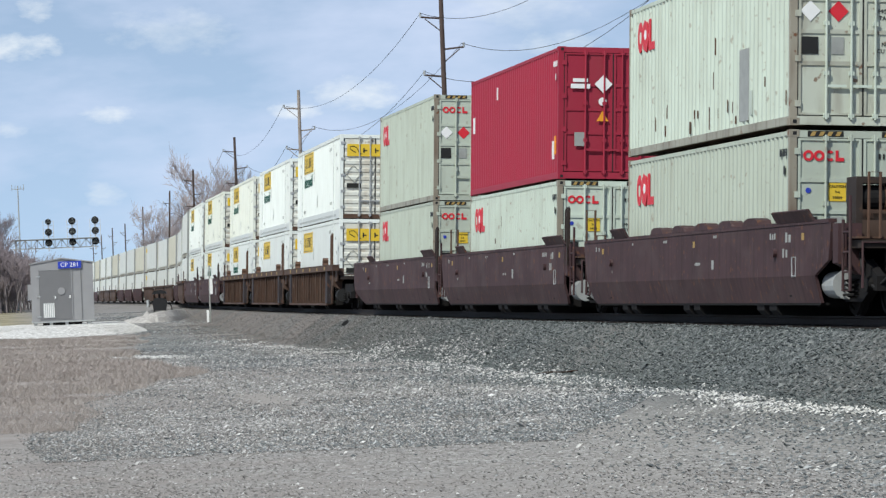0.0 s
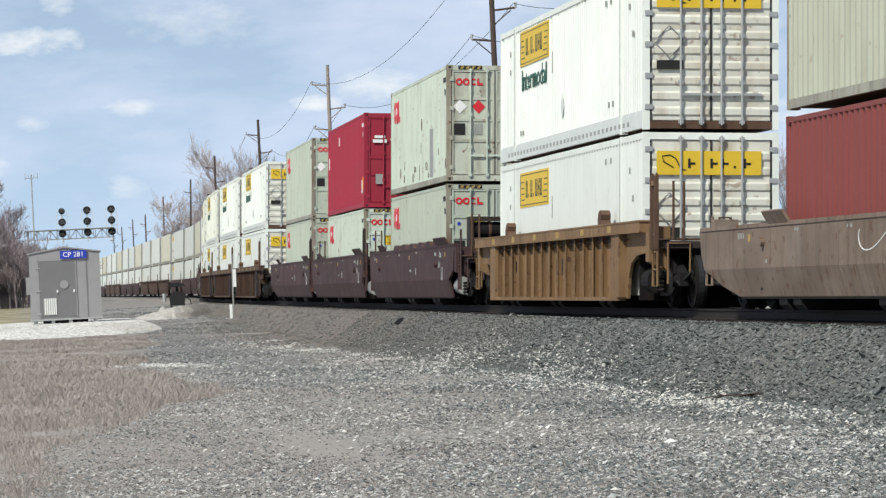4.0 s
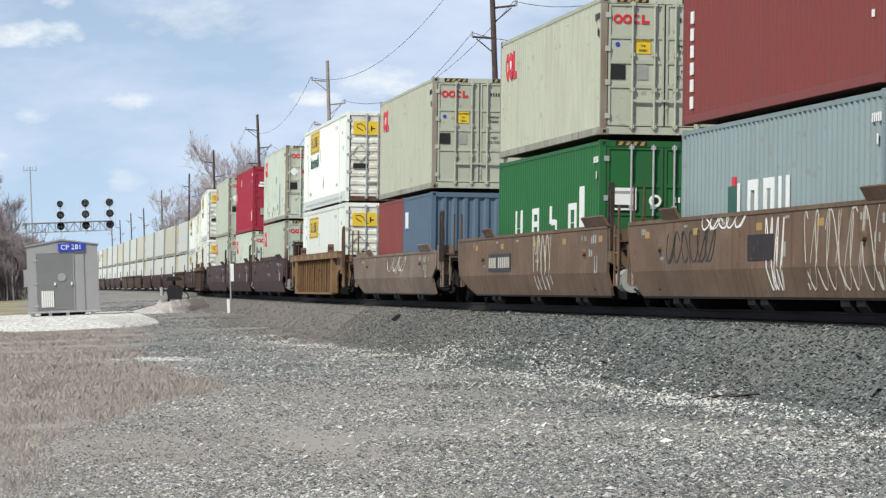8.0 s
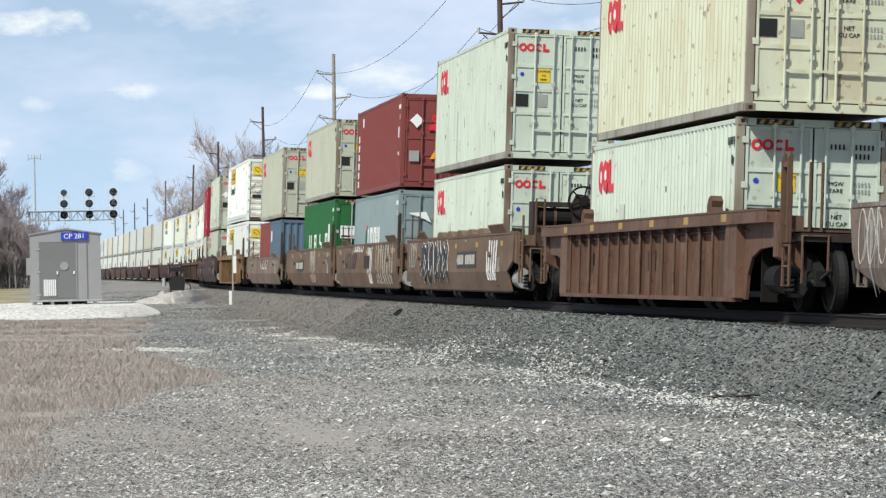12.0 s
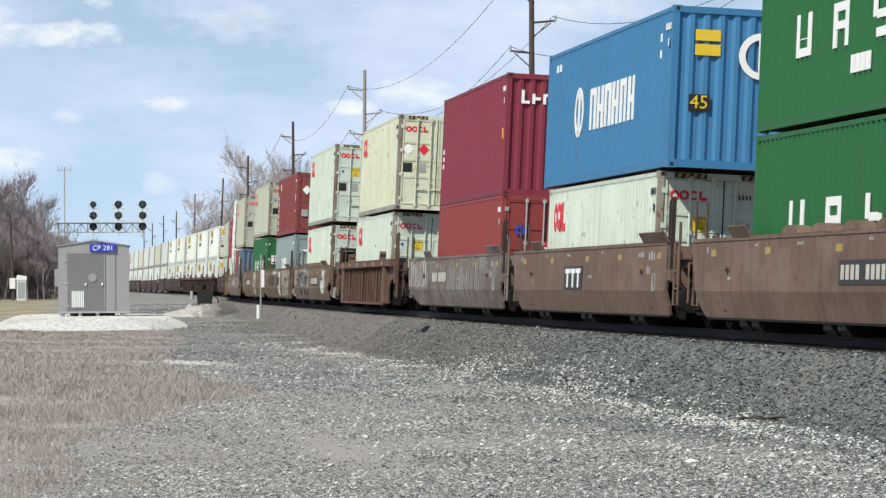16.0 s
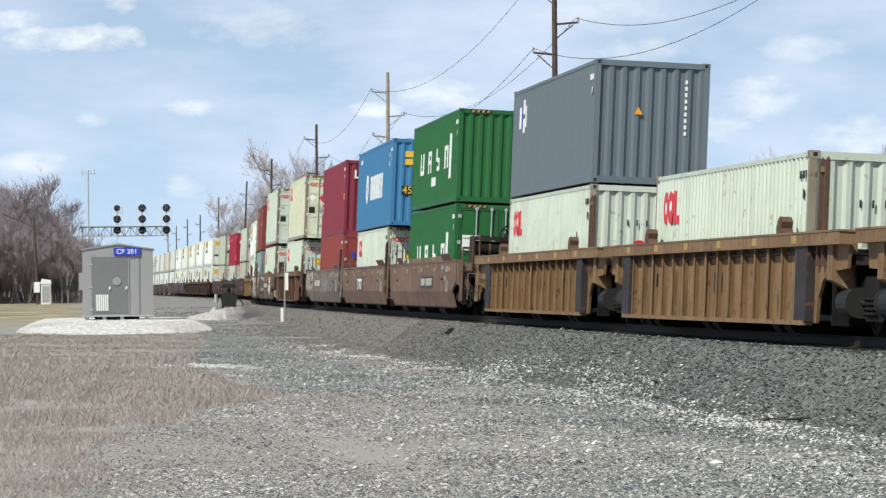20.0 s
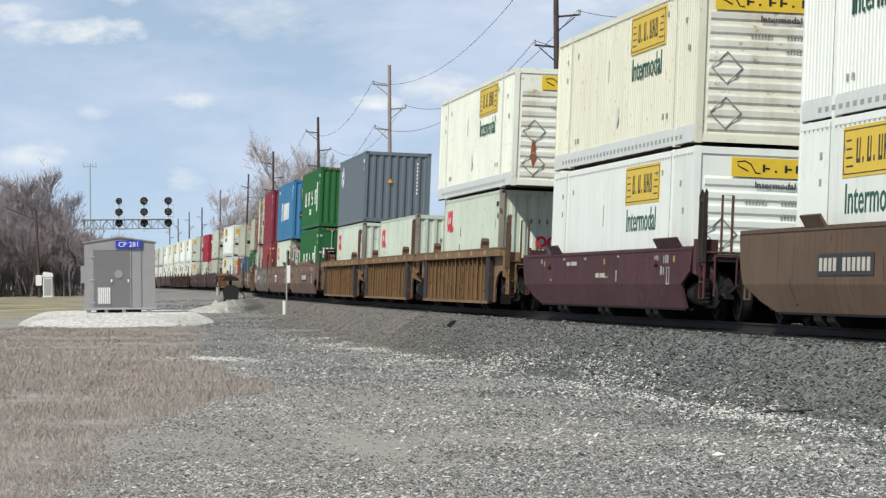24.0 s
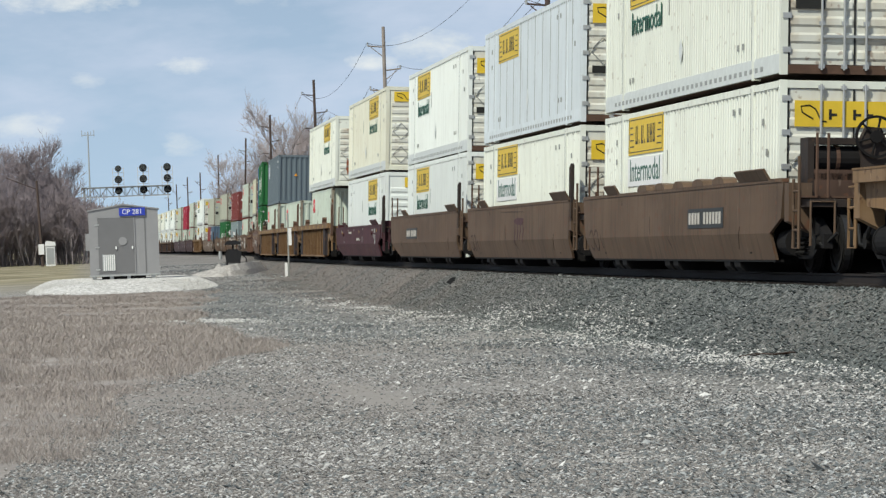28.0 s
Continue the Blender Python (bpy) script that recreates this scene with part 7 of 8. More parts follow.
def make_hut():
    c = thing("signal_hut", "dull grey aluminium signal equipment hut with blue sign", "signal hut")
    w, dp, h = 1.42, 1.7, 2.80
    part("wall", Shape().box(-w, w, -dp, dp, 0.18, h), MAT["shed"], c)
    part("roof", Shape().prism([(-w - 0.06, h), (0, h + 0.22), (w + 0.06, h), (w + 0.06, h + 0.05), (0, h + 0.28), (-w - 0.06, h + 0.05)], 1, -dp - 0.05, dp + 0.05), MAT["shed"], c)
    part("gable", Shape().prism([(-w, h), (w, h), (0, h + 0.22)], 1, -dp, dp), MAT["shed"], c)
    part("base_frame", Shape().box(-w - 0.03, w + 0.03, -dp - 0.03, dp + 0.03, 0.12, 0.18), MAT["galv"], c)
    for x in (-w + 0.15, -0.55, 0.15, w - 0.25):
        for y in (-dp + 0.1, dp - 0.1):
            part("leg", Shape().box(x - 0.07, x + 0.07, y - 0.07, y + 0.07, 0.0, 0.12), MAT["galv"], c)
    part("skid", Shape().box(-0.95, 0.85, -dp + 0.1, dp - 0.2, 0.0, 0.12), MAT["iron"], c, "dark skids under the floor")
    y = -dp - 0.025
    door = part("door", Shape().box(-1.05, 0.42, y, y + 0.05, 0.25, 2.52), MAT["shed_dark"], c, "grey sheet-metal door")
    part("door_edge", Shape().box(-1.09, -1.05, y - 0.01, y + 0.05, 0.22, 2.57).box(0.42, 0.46, y - 0.01, y + 0.05, 0.22, 2.57).box(-1.09, 0.46, y - 0.01, y + 0.05, 2.52, 2.57), MAT["shed"], door)
    lou = part("louvre", Shape().box(-0.90, -0.40, y - 0.015, y, 0.34, 1.02), MAT["galv"], door, "louvred vent with pale slats")
    for k in range(6):
        x = -0.86 + k * 0.085
        part("slat", Shape().box(x, x + 0.045, y - 0.035, y - 0.015, 0.36, 1.0), MAT["logo_white"], lou)
    for z in (0.38, 1.30, 2.22):
        part("hinge", Shape().box(-1.18, -1.0, y - 0.02, y, z, z + 0.05), MAT["galv"], door)
    part("lamp", Shape().ring((-0.05, y - 0.01, 1.55), 1, 0, 0.17, 0.02, 18), MAT["shed"], c)
    for x in (-0.33, 0.34):
        part("door_handle", Shape().box(x - 0.03, x + 0.03, y - 0.05, y, 1.22, 1.34), MAT["logo_white"], c)
    part("corner_trim", Shape().box(0.85, 0.89, y + 0.01, y + 0.03, 0.2, 2.5), MAT["shed_dark"], c)
    sign = part("sign", Shape().box(-0.16, 0.90, y - 0.06, y - 0.035, 2.58, 2.90), MAT["logo_blue"], c, "blue enamel name sign with white letters")
    part("lettering", letters("CP 281", 0.285, MAT["logo_white"]), MAT["logo_white"], sign).matrix_basis = pose(0.37, y - 0.064, 2.735)
    part("cable_box", Shape().box(-w - 0.16, -w, -0.9, -0.4, 1.2, 1.9), MAT["shed"], c)
    c.matrix_world = facing(Vector((HUT.x, HUT.y, HUT_Z)))


make_hut()


def make_gantry():
    g = thing("signal_bridge", "pale galvanised lattice signal bridge with three signal masts", "signal bridge")
    D = 330.0
    k = D / 6037.4
    base = polar(15.62, D)
    zl = land(base.x, base.y)
    z0, z1 = 1.8 + 94 * k, 1.8 + 110 * k
    span = (-66 * k, 66 * k + 0.2)
    tr = Shape()
    for y in (-0.45, 0.45):
        for z in (z0, z1):
            tr.box(span[0] - 1.2, span[1], y - 0.05, y + 0.05, z - 0.05, z + 0.05)
        n = 14
        for i in range(n):
            a = span[0] - 1.2 + (span[1] - span[0] + 1.2) * i / n
            b = span[0] - 1.2 + (span[1] - span[0] + 1.2) * (i + 1) / n
            tr.tube((a, y, z0 if i % 2 else z1), (b, y, z1 if i % 2 else z0), 0.035, 6)
            tr.tube((a, y, z0), (a, y, z1), 0.03, 6)
    part("truss", tr, MAT["galv_bright"], g, "lattice cross beam")
    for x in (span[0] - 0.9,):
        for y in (-0.45, 0.45):
            part("mast", Shape().box(x - 0.1, x + 0.1, y - 0.1, y + 0.1, zl - 0.2, z1), MAT["galv"], g)
    walkway = Shape().box(span[0] - 1.2, span[1], -1.1, -0.5, z1 + 0.02, z1 + 0.07)
    part("walkway", walkway, MAT["galv"], g)
    for i, x in enumerate((-21.5, 22.5, 65)):
        x = x * k
        m = part("signal_mast", Shape().tube((x, -0.5, z1 - 1.2), (x, -0.5, z1 + 44 * k * 0.8), 0.06, 8).box(x - 0.55, x - 0.50, -0.55, -0.45, z1 - 0.6, z1 + 1.9).box(x + 0.50, x + 0.55, -0.55, -0.45, z1 - 0.6, z1 + 1.9), MAT["galv_bright"], g)
        lad = Shape()
        for q in range(7):
            lad.box(x - 0.55, x + 0.55, -0.52, -0.48, z1 - 0.5 + q * 0.38, z1 - 0.46 + q * 0.38)
        part("rung_frame", lad, MAT["galv_bright"], m)
        for q in range(3):
            z = 1.8 + (104 + 19.5 * q) * k
            r = 0.37 if not (i == 0 and q == 2) else 0.31
            part("signal_head", Shape().ring((x, -0.62, z), 1, 0, r, 0.04, 24).tube((x, -0.6, z), (x, -0.35, z), 0.22, 12), MAT["signal_black"], m, "round black signal target")
            for t in (90, 210, 330):
                cx, cz = x + 0.17 * math.cos(radians(t)), z + 0.17 * math.sin(radians(t))
                part("lens_hood", Shape().ring((cx, -0.74, cz), 1, 0.085, 0.105, 0.10, 12), MAT["logo_grey"], m)
    g.matrix_world = facing(base)


make_gantry()


def make_pole(p, height, lean, mat, arms, label):
    c = thing("utility_pole", label, "utility pole", "utility poles along the line")
    part("shaft", Shape().tube((0, 0, -0.5), (0, 0, height), 0.165, 12, 0.115), mat, c)
    for (z, w, off) in arms:
        part("crossarm", Shape().tube((0, 0, z), (off - w, 0, z + 0.10), 0.05, 6).tube((0, 0, z - 0.7), (off - w * 0.8, 0, z), 0.03, 5), mat, c)
        part("insulator", Shape().tube((off - w, 0, z + 0.08), (off - w, 0, z + 0.34), 0.06, 8), MAT["galv"], c)
    c.matrix_world = Matrix.Translation(p) @ pose(0, 0, 0, 0, lean, -14)
    return c


POLE_SPOTS = []


def make_poles():
    spots = [(22.76, 157, 16.4, 0.2), (19.94, 231, 15.6, 0.4), (18.76, 304, 15.6, 0.0), (17.98, 383, 15.6, 0.6), (17.50, 463, 15.6, 2.6), (17.09, 545, 15.6, 0.8), (16.79, 625, 14.6, 0.5), (16.58, 705, 15.5, 0.3), (16.40, 790, 15.6, 0.0), (16.26, 880, 15.6, 0.0), (28.6, 95, 16.0, 0.0)]
    for i, (az, dist, h, lean) in enumerate(spots):
        p = polar(az, dist)
        p.z = land(p.x, p.y)
        pale = i == 1
        arms = [(h - 1.4, 1.1, 0.0), (h - 3.0, -1.1, 0.0), (h - 4.4, 1.0, 0.0)] if i < 4 else [(h - 1.8, 0.9, 0.0), (h - 3.2, -0.9, 0.0)]
        make_pole(p, h, lean, MAT["pole_pale" if pale else "pole_wood"], arms, "bleached grey wooden utility pole with side arms" if pale else "dark weathered wooden utility pole with side arms")
        POLE_SPOTS.append((p, h))
    order = [10, 0, 1, 2, 3, 4]
    for a, b in zip(order, order[1:]):
        (p, h), (q, g) = POLE_SPOTS[a], POLE_SPOTS[b]
        for w, dz in ((-1.05, 1.35), (1.05, 2.95), (-0.95, 4.35)):
            wire = Shape()
            pts = []
            for i in range(19):
                t = i / 18
                v = p.lerp(q, t)
                v = v + Vector((w * 0.97, -w * 0.24, (h - dz + 0.25) * (1 - t) + (g - dz + 0.25) * t - 7.2 * t * (1 - t)))
                pts.append(tuple(v))
            wire.path(pts, 0.013, 4)
            ob = new("overhead_wire", wire.mesh("overhead_wire", MAT["iron"]))
            tagged(ob, "thin dark sagging overhead wire between poles", "wire", "overhead wires")


make_poles()


def make_small_things():
    # marker post close to the track
    p = polar(18.2, 146)
    p.z = 0.35
    c = thing("marker_post", "thin grey steel post with a white marker plate", "marker post")
    part("post", Shape().tube((0, 0, -0.3), (0.02, 0, 2.75), 0.035, 8), MAT["logo_grey"], c)
    part("plate", Shape().box(0.02, 0.16, -0.06, -0.04, 1.35, 2.1), MAT["logo_white"], c, "white marker plate")
    part("stub", Shape().box(-0.17, -0.05, -0.06, 0.0, 0.0, 0.6), MAT["logo_white"], c, "short white stake")
    c.matrix_world = facing(p, 0) @ pose(0, 0, 0, 0, 0.4, 0)
    # switch machine on the track side
    p = polar(17.27, 166)
    p.z = 0.82
    c = thing("switch_machine", "black switch motor box with a target lamp on legs", "switch machine")
    part("housing", Shape().prism([(-0.34, 0.1), (0.34, 0.1), (0.42, 0.62), (0.2, 0.78), (-0.25, 0.78), (-0.40, 0.55)], 1, -0.5, 0.5), MAT["signal_black"], c)
    part("mast", Shape().box(-0.06, 0.06, -0.06, 0.06, 0.7, 1.05), MAT["signal_black"], c)
    part("top_box", Shape().prism([(-0.42, 1.0), (0.42, 1.0), (0.34, 1.14), (0.1, 1.22), (-0.3, 1.18)], 1, -0.3, 0.3), MAT["signal_black"], c)
    part("lamp", Shape().tube((-0.62, -0.1, 0.3), (-0.62, -0.1, 0.7), 0.09, 10), MAT["galv"], c, "small grey lamp")
    part("cable", Shape().path([(0.4, -0.2, 0.5), (0.62, -0.2, 0.35), (0.66, -0.2, 0.1), (0.5, -0.2, -0.05)], 0.03), MAT["rubber"], c)
    for x in (-0.3, 0.3):
        part("leg", Shape().box(x - 0.05, x + 0.05, -0.3, 0.3, -0.25, 0.1), MAT["signal_black"], c)
    c.matrix_world = facing(p)
    # white cabinet with its service pole
    p = polar(14.22, 262)
    p.z = land(p.x, p.y)
    c = thing("line_cabinet", "white painted steel cabinet at the edge of the brush", "cabinet")
    part("body", Shape().box(-0.36, 0.36, -0.3, 0.3, 0.0, 1.55), MAT["logo_white"], c)
    part("hood", Shape().prism([(-0.44, 1.55), (0.44, 1.55), (0.38, 1.85), (-0.30, 1.95)], 1, -0.36, 0.36), MAT["logo_white"], c)
    part("door", Shape().box(-0.28, 0.28, -0.325, -0.3, 0.15, 1.4), MAT["galv"], c)
    c.matrix_world = facing(p)
    p = polar(14.09, 262)
    p.z = land(p.x, p.y)
    c = thing("service_pole", "short grey wooden service pole with a white meter box", "utility pole")
    part("shaft", Shape().tube((0, 0, -0.3), (-0.25, 0, 6.6), 0.12, 10, 0.09), MAT["pole_wood"], c)
    part("meter_box", Shape().box(-0.30, 0.14, -0.22, -0.1, 0.9, 1.7), MAT["logo_white"], c, "white meter box")
    part("arm", Shape().tube((-0.22, 0, 5.9), (-2.6, 0, 6.9), 0.035, 6), MAT["pole_wood"], c)
    c.matrix_world = facing(p)
    # radio mast far off
    p = polar(14.94, 400)
    p.z = land(p.x, p.y)
    c = thing("radio_mast", "tall thin galvanised radio mast with antenna arms", "radio mast")
    part("shaft", Shape().tube((0, 0, 0), (0, 0, 15.0), 0.12, 8, 0.07), MAT["galv"], c)
    part("antenna_arm", Shape().box(-0.75, 0.75, -0.04, 0.04, 14.55, 14.63).box(-0.75, -0.67, -0.04, 0.04, 14.4, 15.15).box(0.67, 0.75, -0.04, 0.04, 14.4, 15.15).box(-0.35, -0.29, -0.04, 0.04, 14.6, 15.0).box(0.29, 0.35, -0.04, 0.04, 14.6, 15.0), MAT["galv"], c)
    c.matrix_world = facing(p)


make_small_things()


# ---- bare trees and brush ----
def bare_tree(name, p, height, spread, seed, label, twigs=5, trunk_r=None, bushy=False, twig="twig"):
    """Tapered trunk, forking limbs and sprays of fine twigs."""
    rng = random.Random(seed)
    limbs, fine = Shape(), Shape()

    def grow(a, d, length, r, level):
        b = a + d * length
        sides = 7 if level == 0 else (5 if level < 2 else 3)
        (limbs if level < 3 else fine).tube(a, b, r, sides, r * 0.62)
        if level >= twigs:
            return
        n = rng.randint(3, 4) if level else rng.randint(4, 6)
        for i in range(n):
            t = rng.uniform(0.45, 1.0) if level else rng.uniform(0.35, 1.0)
            turn = Vector((rng.gauss(0, 1), rng.gauss(0, 1), rng.gauss(0.45, 0.5)))
            nd = (d + turn * spread).normalized()
            if nd.z < -0.1:
                nd.z = 0.1
            grow(a.lerp(b, t), nd, length * rng.uniform(0.55, 0.78), max(0.012, r * rng.uniform(0.40, 0.56)), level + 1)

    tr = trunk_r or height * 0.017
    for stem in range(7 if bushy else 1):
        wide = 0.32 if bushy else 0.06
        spot = Vector((rng.uniform(-1.6, 1.6), rng.uniform(-1.6, 1.6), -0.3)) if bushy else Vector((0, 0, -0.3))
        grow(spot, Vector((rng.uniform(-wide, wide), rng.uniform(-wide, wide), 1)).normalized(), height * (rng.uniform(0.25, 0.45) if bushy else 0.42), tr, 1 if bushy else 0)
    c = thing(name, label, "tree")
    part("trunk", limbs, MAT["bark"], c, "bare trunk and limbs")
    part("crown", fine, MAT[twig], c, "leafless crown of fine twigs")
    c.matrix_world = Matrix.Translation(p)
    return c


def make_trees():
    seeds = [bare_tree("bare_tree", Vector((0, 0, -500)), 10, 0.55, 40 + k, "leafless grey-brown tree with fine twigs", 6, twig="twig_pale") for k in range(3)]
    dark = [bare_tree("bare_tree", Vector((0, 0, -500)), 10, 0.5, 80 + k, "leafless dark brown tree above the thicket", 6) for k in range(2)]
    brush = [bare_tree("bare_shrub", Vector((0, 0, -500)), 7, 0.42, 60 + k, "leafless red-brown brush thicket", 6, 0.05, True) for k in range(3)]
    rng = random.Random(7)

    tall = {o.name: max(v.co.z for k in o.children for v in k.data.vertices) for o in seeds + dark + brush}

    def put(src, az, dist, metres, slim=1.0):
        scale = metres / tall[src.name]
        p = polar(az, dist)
        p.z = land(p.x, p.y)
        m = Matrix.Translation(p) @ pose(0, 0, 0, 0, 0, rng.uniform(0, 360))
        src.scale = (scale * slim, scale * slim, scale * rng.uniform(0.9, 1.1))
        copy_thing(src, m)
        src.scale = (1, 1, 1)

    # thicket on the left
    for i in range(150):
        az = rng.uniform(11.4, 14.6)
        put(brush[i % 3], az, rng.uniform(270, 360), rng.uniform(5.0, 7.6))
    for i in range(44):
        put(brush[i % 3], rng.uniform(14.45, 15.5), rng.uniform(335, 430), rng.uniform(4.5, 6.0))
    for az, dist, sc in ((13.75, 300, 11.8), (13.5, 295, 11.5), (13.0, 290, 12.0), (14.50, 310, 10.2), (14.35, 325, 9.0), (12.5, 300, 13.0), (14.1, 305, 11.6), (13.2, 285, 11.0), (13.9, 320, 10.5)):
        put(dark[rng.randint(0, 1)], az, dist, sc, 0.8)
    # crowns beyond the train
    for az, dist, sc in ((18.37, 430, 19.4), (18.5, 445, 18.5), (18.25, 420, 18.0), (18.13, 440, 16.5), (17.25, 520, 15.0), (17.46, 540, 16.2), (19.3, 420, 17.0), (19.05, 430, 17.0), (18.7, 440, 16.5), (17.6, 540, 16.0), (17.8, 530, 15.5), (17.35, 560, 15.5), (19.6, 430, 16.0), (26.2, 210, 9.0), (26.6, 215, 9.5), (25.9, 190, 7.0), (28.0, 190, 9.5), (27.6, 195, 9.0), (29.0, 200, 10.0), (24.6, 260, 9.0)):
        put(seeds[rng.randint(0, 2)], az, dist, sc, 0.68)
    for src in seeds + dark + brush:
        for o in list(src.children_recursive) + [src]:
            bpy.data.objects.remove(o)


make_trees()


# ---- loose stones and grass ----
def scatter(name, spots, size, mat, label, category, seed, flat=0.7):
    """Many small angular stones in one mesh."""
    rng = np.random.default_rng(seed)
    n = len(spots)
    base = np.array([(1, 0, 0), (0.1, 1, 0.1), (-1, 0.1, 0), (0, -1, 0.1), (0.1, 0.05, 0.8), (0, 0.1, -0.7)])
    tri = np.array([(0, 1, 4), (1, 2, 4), (2, 3, 4), (3, 0, 4), (1, 0, 5), (2, 1, 5), (3, 2, 5), (0, 3, 5)])
    v = base[None] * rng.uniform(0.7, 1.3, (n, 6, 3))
    v[:, :, 2] *= flat
    a = rng.uniform(0, 2 * np.pi, n)
    c, s = np.cos(a)[:, None], np.sin(a)[:, None]
    x, y = v[:, :, 0] * c - v[:, :, 1] * s, v[:, :, 0] * s + v[:, :, 1] * c
    tilt = rng.normal(0, 0.5, n)[:, None]
    z = v[:, :, 2] + x * np.sin(tilt)
    v = np.stack([x, y, z], -1) * (np.asarray(size) * np.exp(rng.normal(0, 0.35, n)))[:, None, None] + np.asarray(spots)[:, None]
    f = (tri[None] + 6 * np.arange(n)[:, None, None]).reshape(-1, 3)
    me = bpy.data.meshes.new(name)
    me.from_pydata(v.reshape(-1, 3).tolist(), [], f.tolist())
    me.materials.append(mat)
    tagged(new(name, me), label, category, kind="stuff")


def grassy(x, y):
    """Metres inside the edge of the grass plot, negative outside it."""
    return min(grass_edge(y) - x, 125.5 - 0.1 * x - y)


def track_side(x, y):
    """Metres left of the track's middle, near the yard."""
    return 27.43 - 0.971 * x + 0.2377 * (y - 60.9) + 0.00022 * (y - 60.9) ** 2


def slope(u):
    """Height over the rail heads of the ballast's left shoulder."""
    if u < CREST:
        return -0.215
    if u < TOE - 0.2:
        return -0.22 - (u - CREST) / (TOE - 0.2 - CREST) * 0.76
    return -0.98 - (u - TOE + 0.2) * 0.52


def make_stones():
    rng = np.random.default_rng(5)
    bump = lambda a, b, c: noise.noise(Vector((a, b, c)))
    spots = []
    for s in range(-64, 150):
        for _ in range(540 if s < 30 else 130):
            u = 1.50 + rng.random() ** 0.85 * (TOE + 0.25 - 1.50)
            p = beside(s + rng.random(), u, slope(u) + rng.normal(0, 0.015))
            p.z = max(p.z, land(p.x, p.y) + 0.006)
            spots.append(tuple(p))
    for _ in range(26000):
        s = rng.uniform(-64, 75)
        u = TOE - 0.1 + rng.exponential(0.6) + 0.5 * bump(s * 0.15, 0, 31)
        if rng.random() > 0.75 + 0.8 * bump(s * 0.2, u * 0.5, 12):
            continue
        p = beside(s, u, slope(u))
        spots.append((p.x, p.y, max(p.z, land(p.x, p.y)) + 0.008))
    scatter("ballast_stones", spots, 0.0235, MAT["ballast_stone"], "loose angular grey ballast stones", "ballast", 1)
    # the yard: limestone chips in drifts, grey ballast among them near the line, bare dirt in the ruts
    pale, cool = [], []
    while len(pale) + len(cool) < 190000:
        az, el = rng.uniform(12.4, 30.0), rng.uniform(0.85, 5.6)
        d = 1.8 / math.tan(radians(el))
        x, y = math.sin(radians(az)) * d, math.cos(radians(az)) * d
        g, u = grassy(x, y), track_side(x, y)
        if u < 2.9 or (g > 0.3 and rng.random() < 0.93):
            continue
        drift = bump(x * 0.22, y * 0.10, 4) + 0.5 * bump(x * 0.7, y * 0.3, 9)
        keep = 0.62 + 0.75 * drift
        rut = math.exp(-((x - 0.24 * y - 3.95) / 0.42) ** 2 - ((y - 35.0) / 5.5) ** 2)
        keep *= 1 - 0.85 * rut
        if g > -4 and y < 55:
            keep *= 0.72
        if y > 68 and u < 5.0:
            keep *= 0.35
        if rng.random() > keep:
            continue
        share = 0.55 * math.exp(-((u - 6.6) / 2.2) ** 2) * (y > 55) + 0.75 * math.exp(-((u - 2.2) / 4.6) ** 2) * (y < 66) + 0.10
        (cool if rng.random() < share else pale).append((x, y, land(x, y) + 0.003))
    # grey cinders between the grass and the ballast in the distance
    for _ in range(30000):
        x, y = 0.0, rng.uniform(74, 190)
        x = (27.43 + 0.2377 * (y - 60.9) + 0.00022 * (y - 60.9) ** 2 - rng.uniform(3.2, 9.5)) / 0.971
        if grassy(x, y) > 0.2 or rng.random() > 0.6 + bump(x * 0.4, y * 0.08, 23):
            continue
        (cool if rng.random() < 0.72 else pale).append((x, y, land(x, y) + 0.004))
    reach = len(pale) + 42000
    while len(pale) < reach:
        az, d = rng.uniform(13.0, 31.0), 1.8 / math.tan(radians(rng.uniform(2.4, 5.7)))
        x, y = math.sin(radians(az)) * d - 5.9, math.cos(radians(az)) * d - 18.2
        if y > 22 or rng.random() > 0.7 + 0.6 * bump(x * 0.3, y * 0.12, 27):
            continue
        (cool if x > 0.18 * y + 7.5 + rng.normal(0, 1.5) else pale).append((x, y, land(x, y) + 0.003))
    grown = lambda spots, base: base * (0.62 + 0.38 * np.clip(np.hypot(*np.array(spots).T[:2]) / 45.0, 0.9, 2.6))
    scatter("spilled_ballast", cool, grown(cool, 0.018), MAT["spilled_stone"], "bluish grey stones spilled over the yard", "gravel", 4, 0.6)
    scatter("gravel_stones", pale, grown(pale, 0.0120), MAT["gravel_stone"], "loose pale crushed limestone on the yard", "gravel", 2, 0.52)
    # larger pale and dark stones in loose patches
    spots = []
    while len(spots) < 20000:
        az, el = rng.uniform(14.5, 28.8), rng.uniform(1.15, 4.2)
        d = 1.8 / math.tan(radians(el))
        x, y = math.sin(radians(az)) * d, math.cos(radians(az)) * d
        patch = bump(x * 0.3, y * 0.12, 14) + 0.6 * bump(x * 0.9, y * 0.4, 19)
        u = track_side(x, y)
        if grassy(x, y) > 0.0 or u < 3.2 or rng.random() > (0.42 if u < 9 else 0.22) + patch * 0.9:
            continue
        spots.append((x, y, land(x, y) + 0.005))
    scatter("coarse_gravel", spots, grown(spots, 0.019), MAT["coarse"], "coarser pale and dark stones lying on the gravel", "gravel", 9, 0.5)
    # a bright broken windrow of limestone along the foot of the ballast
    spots = []
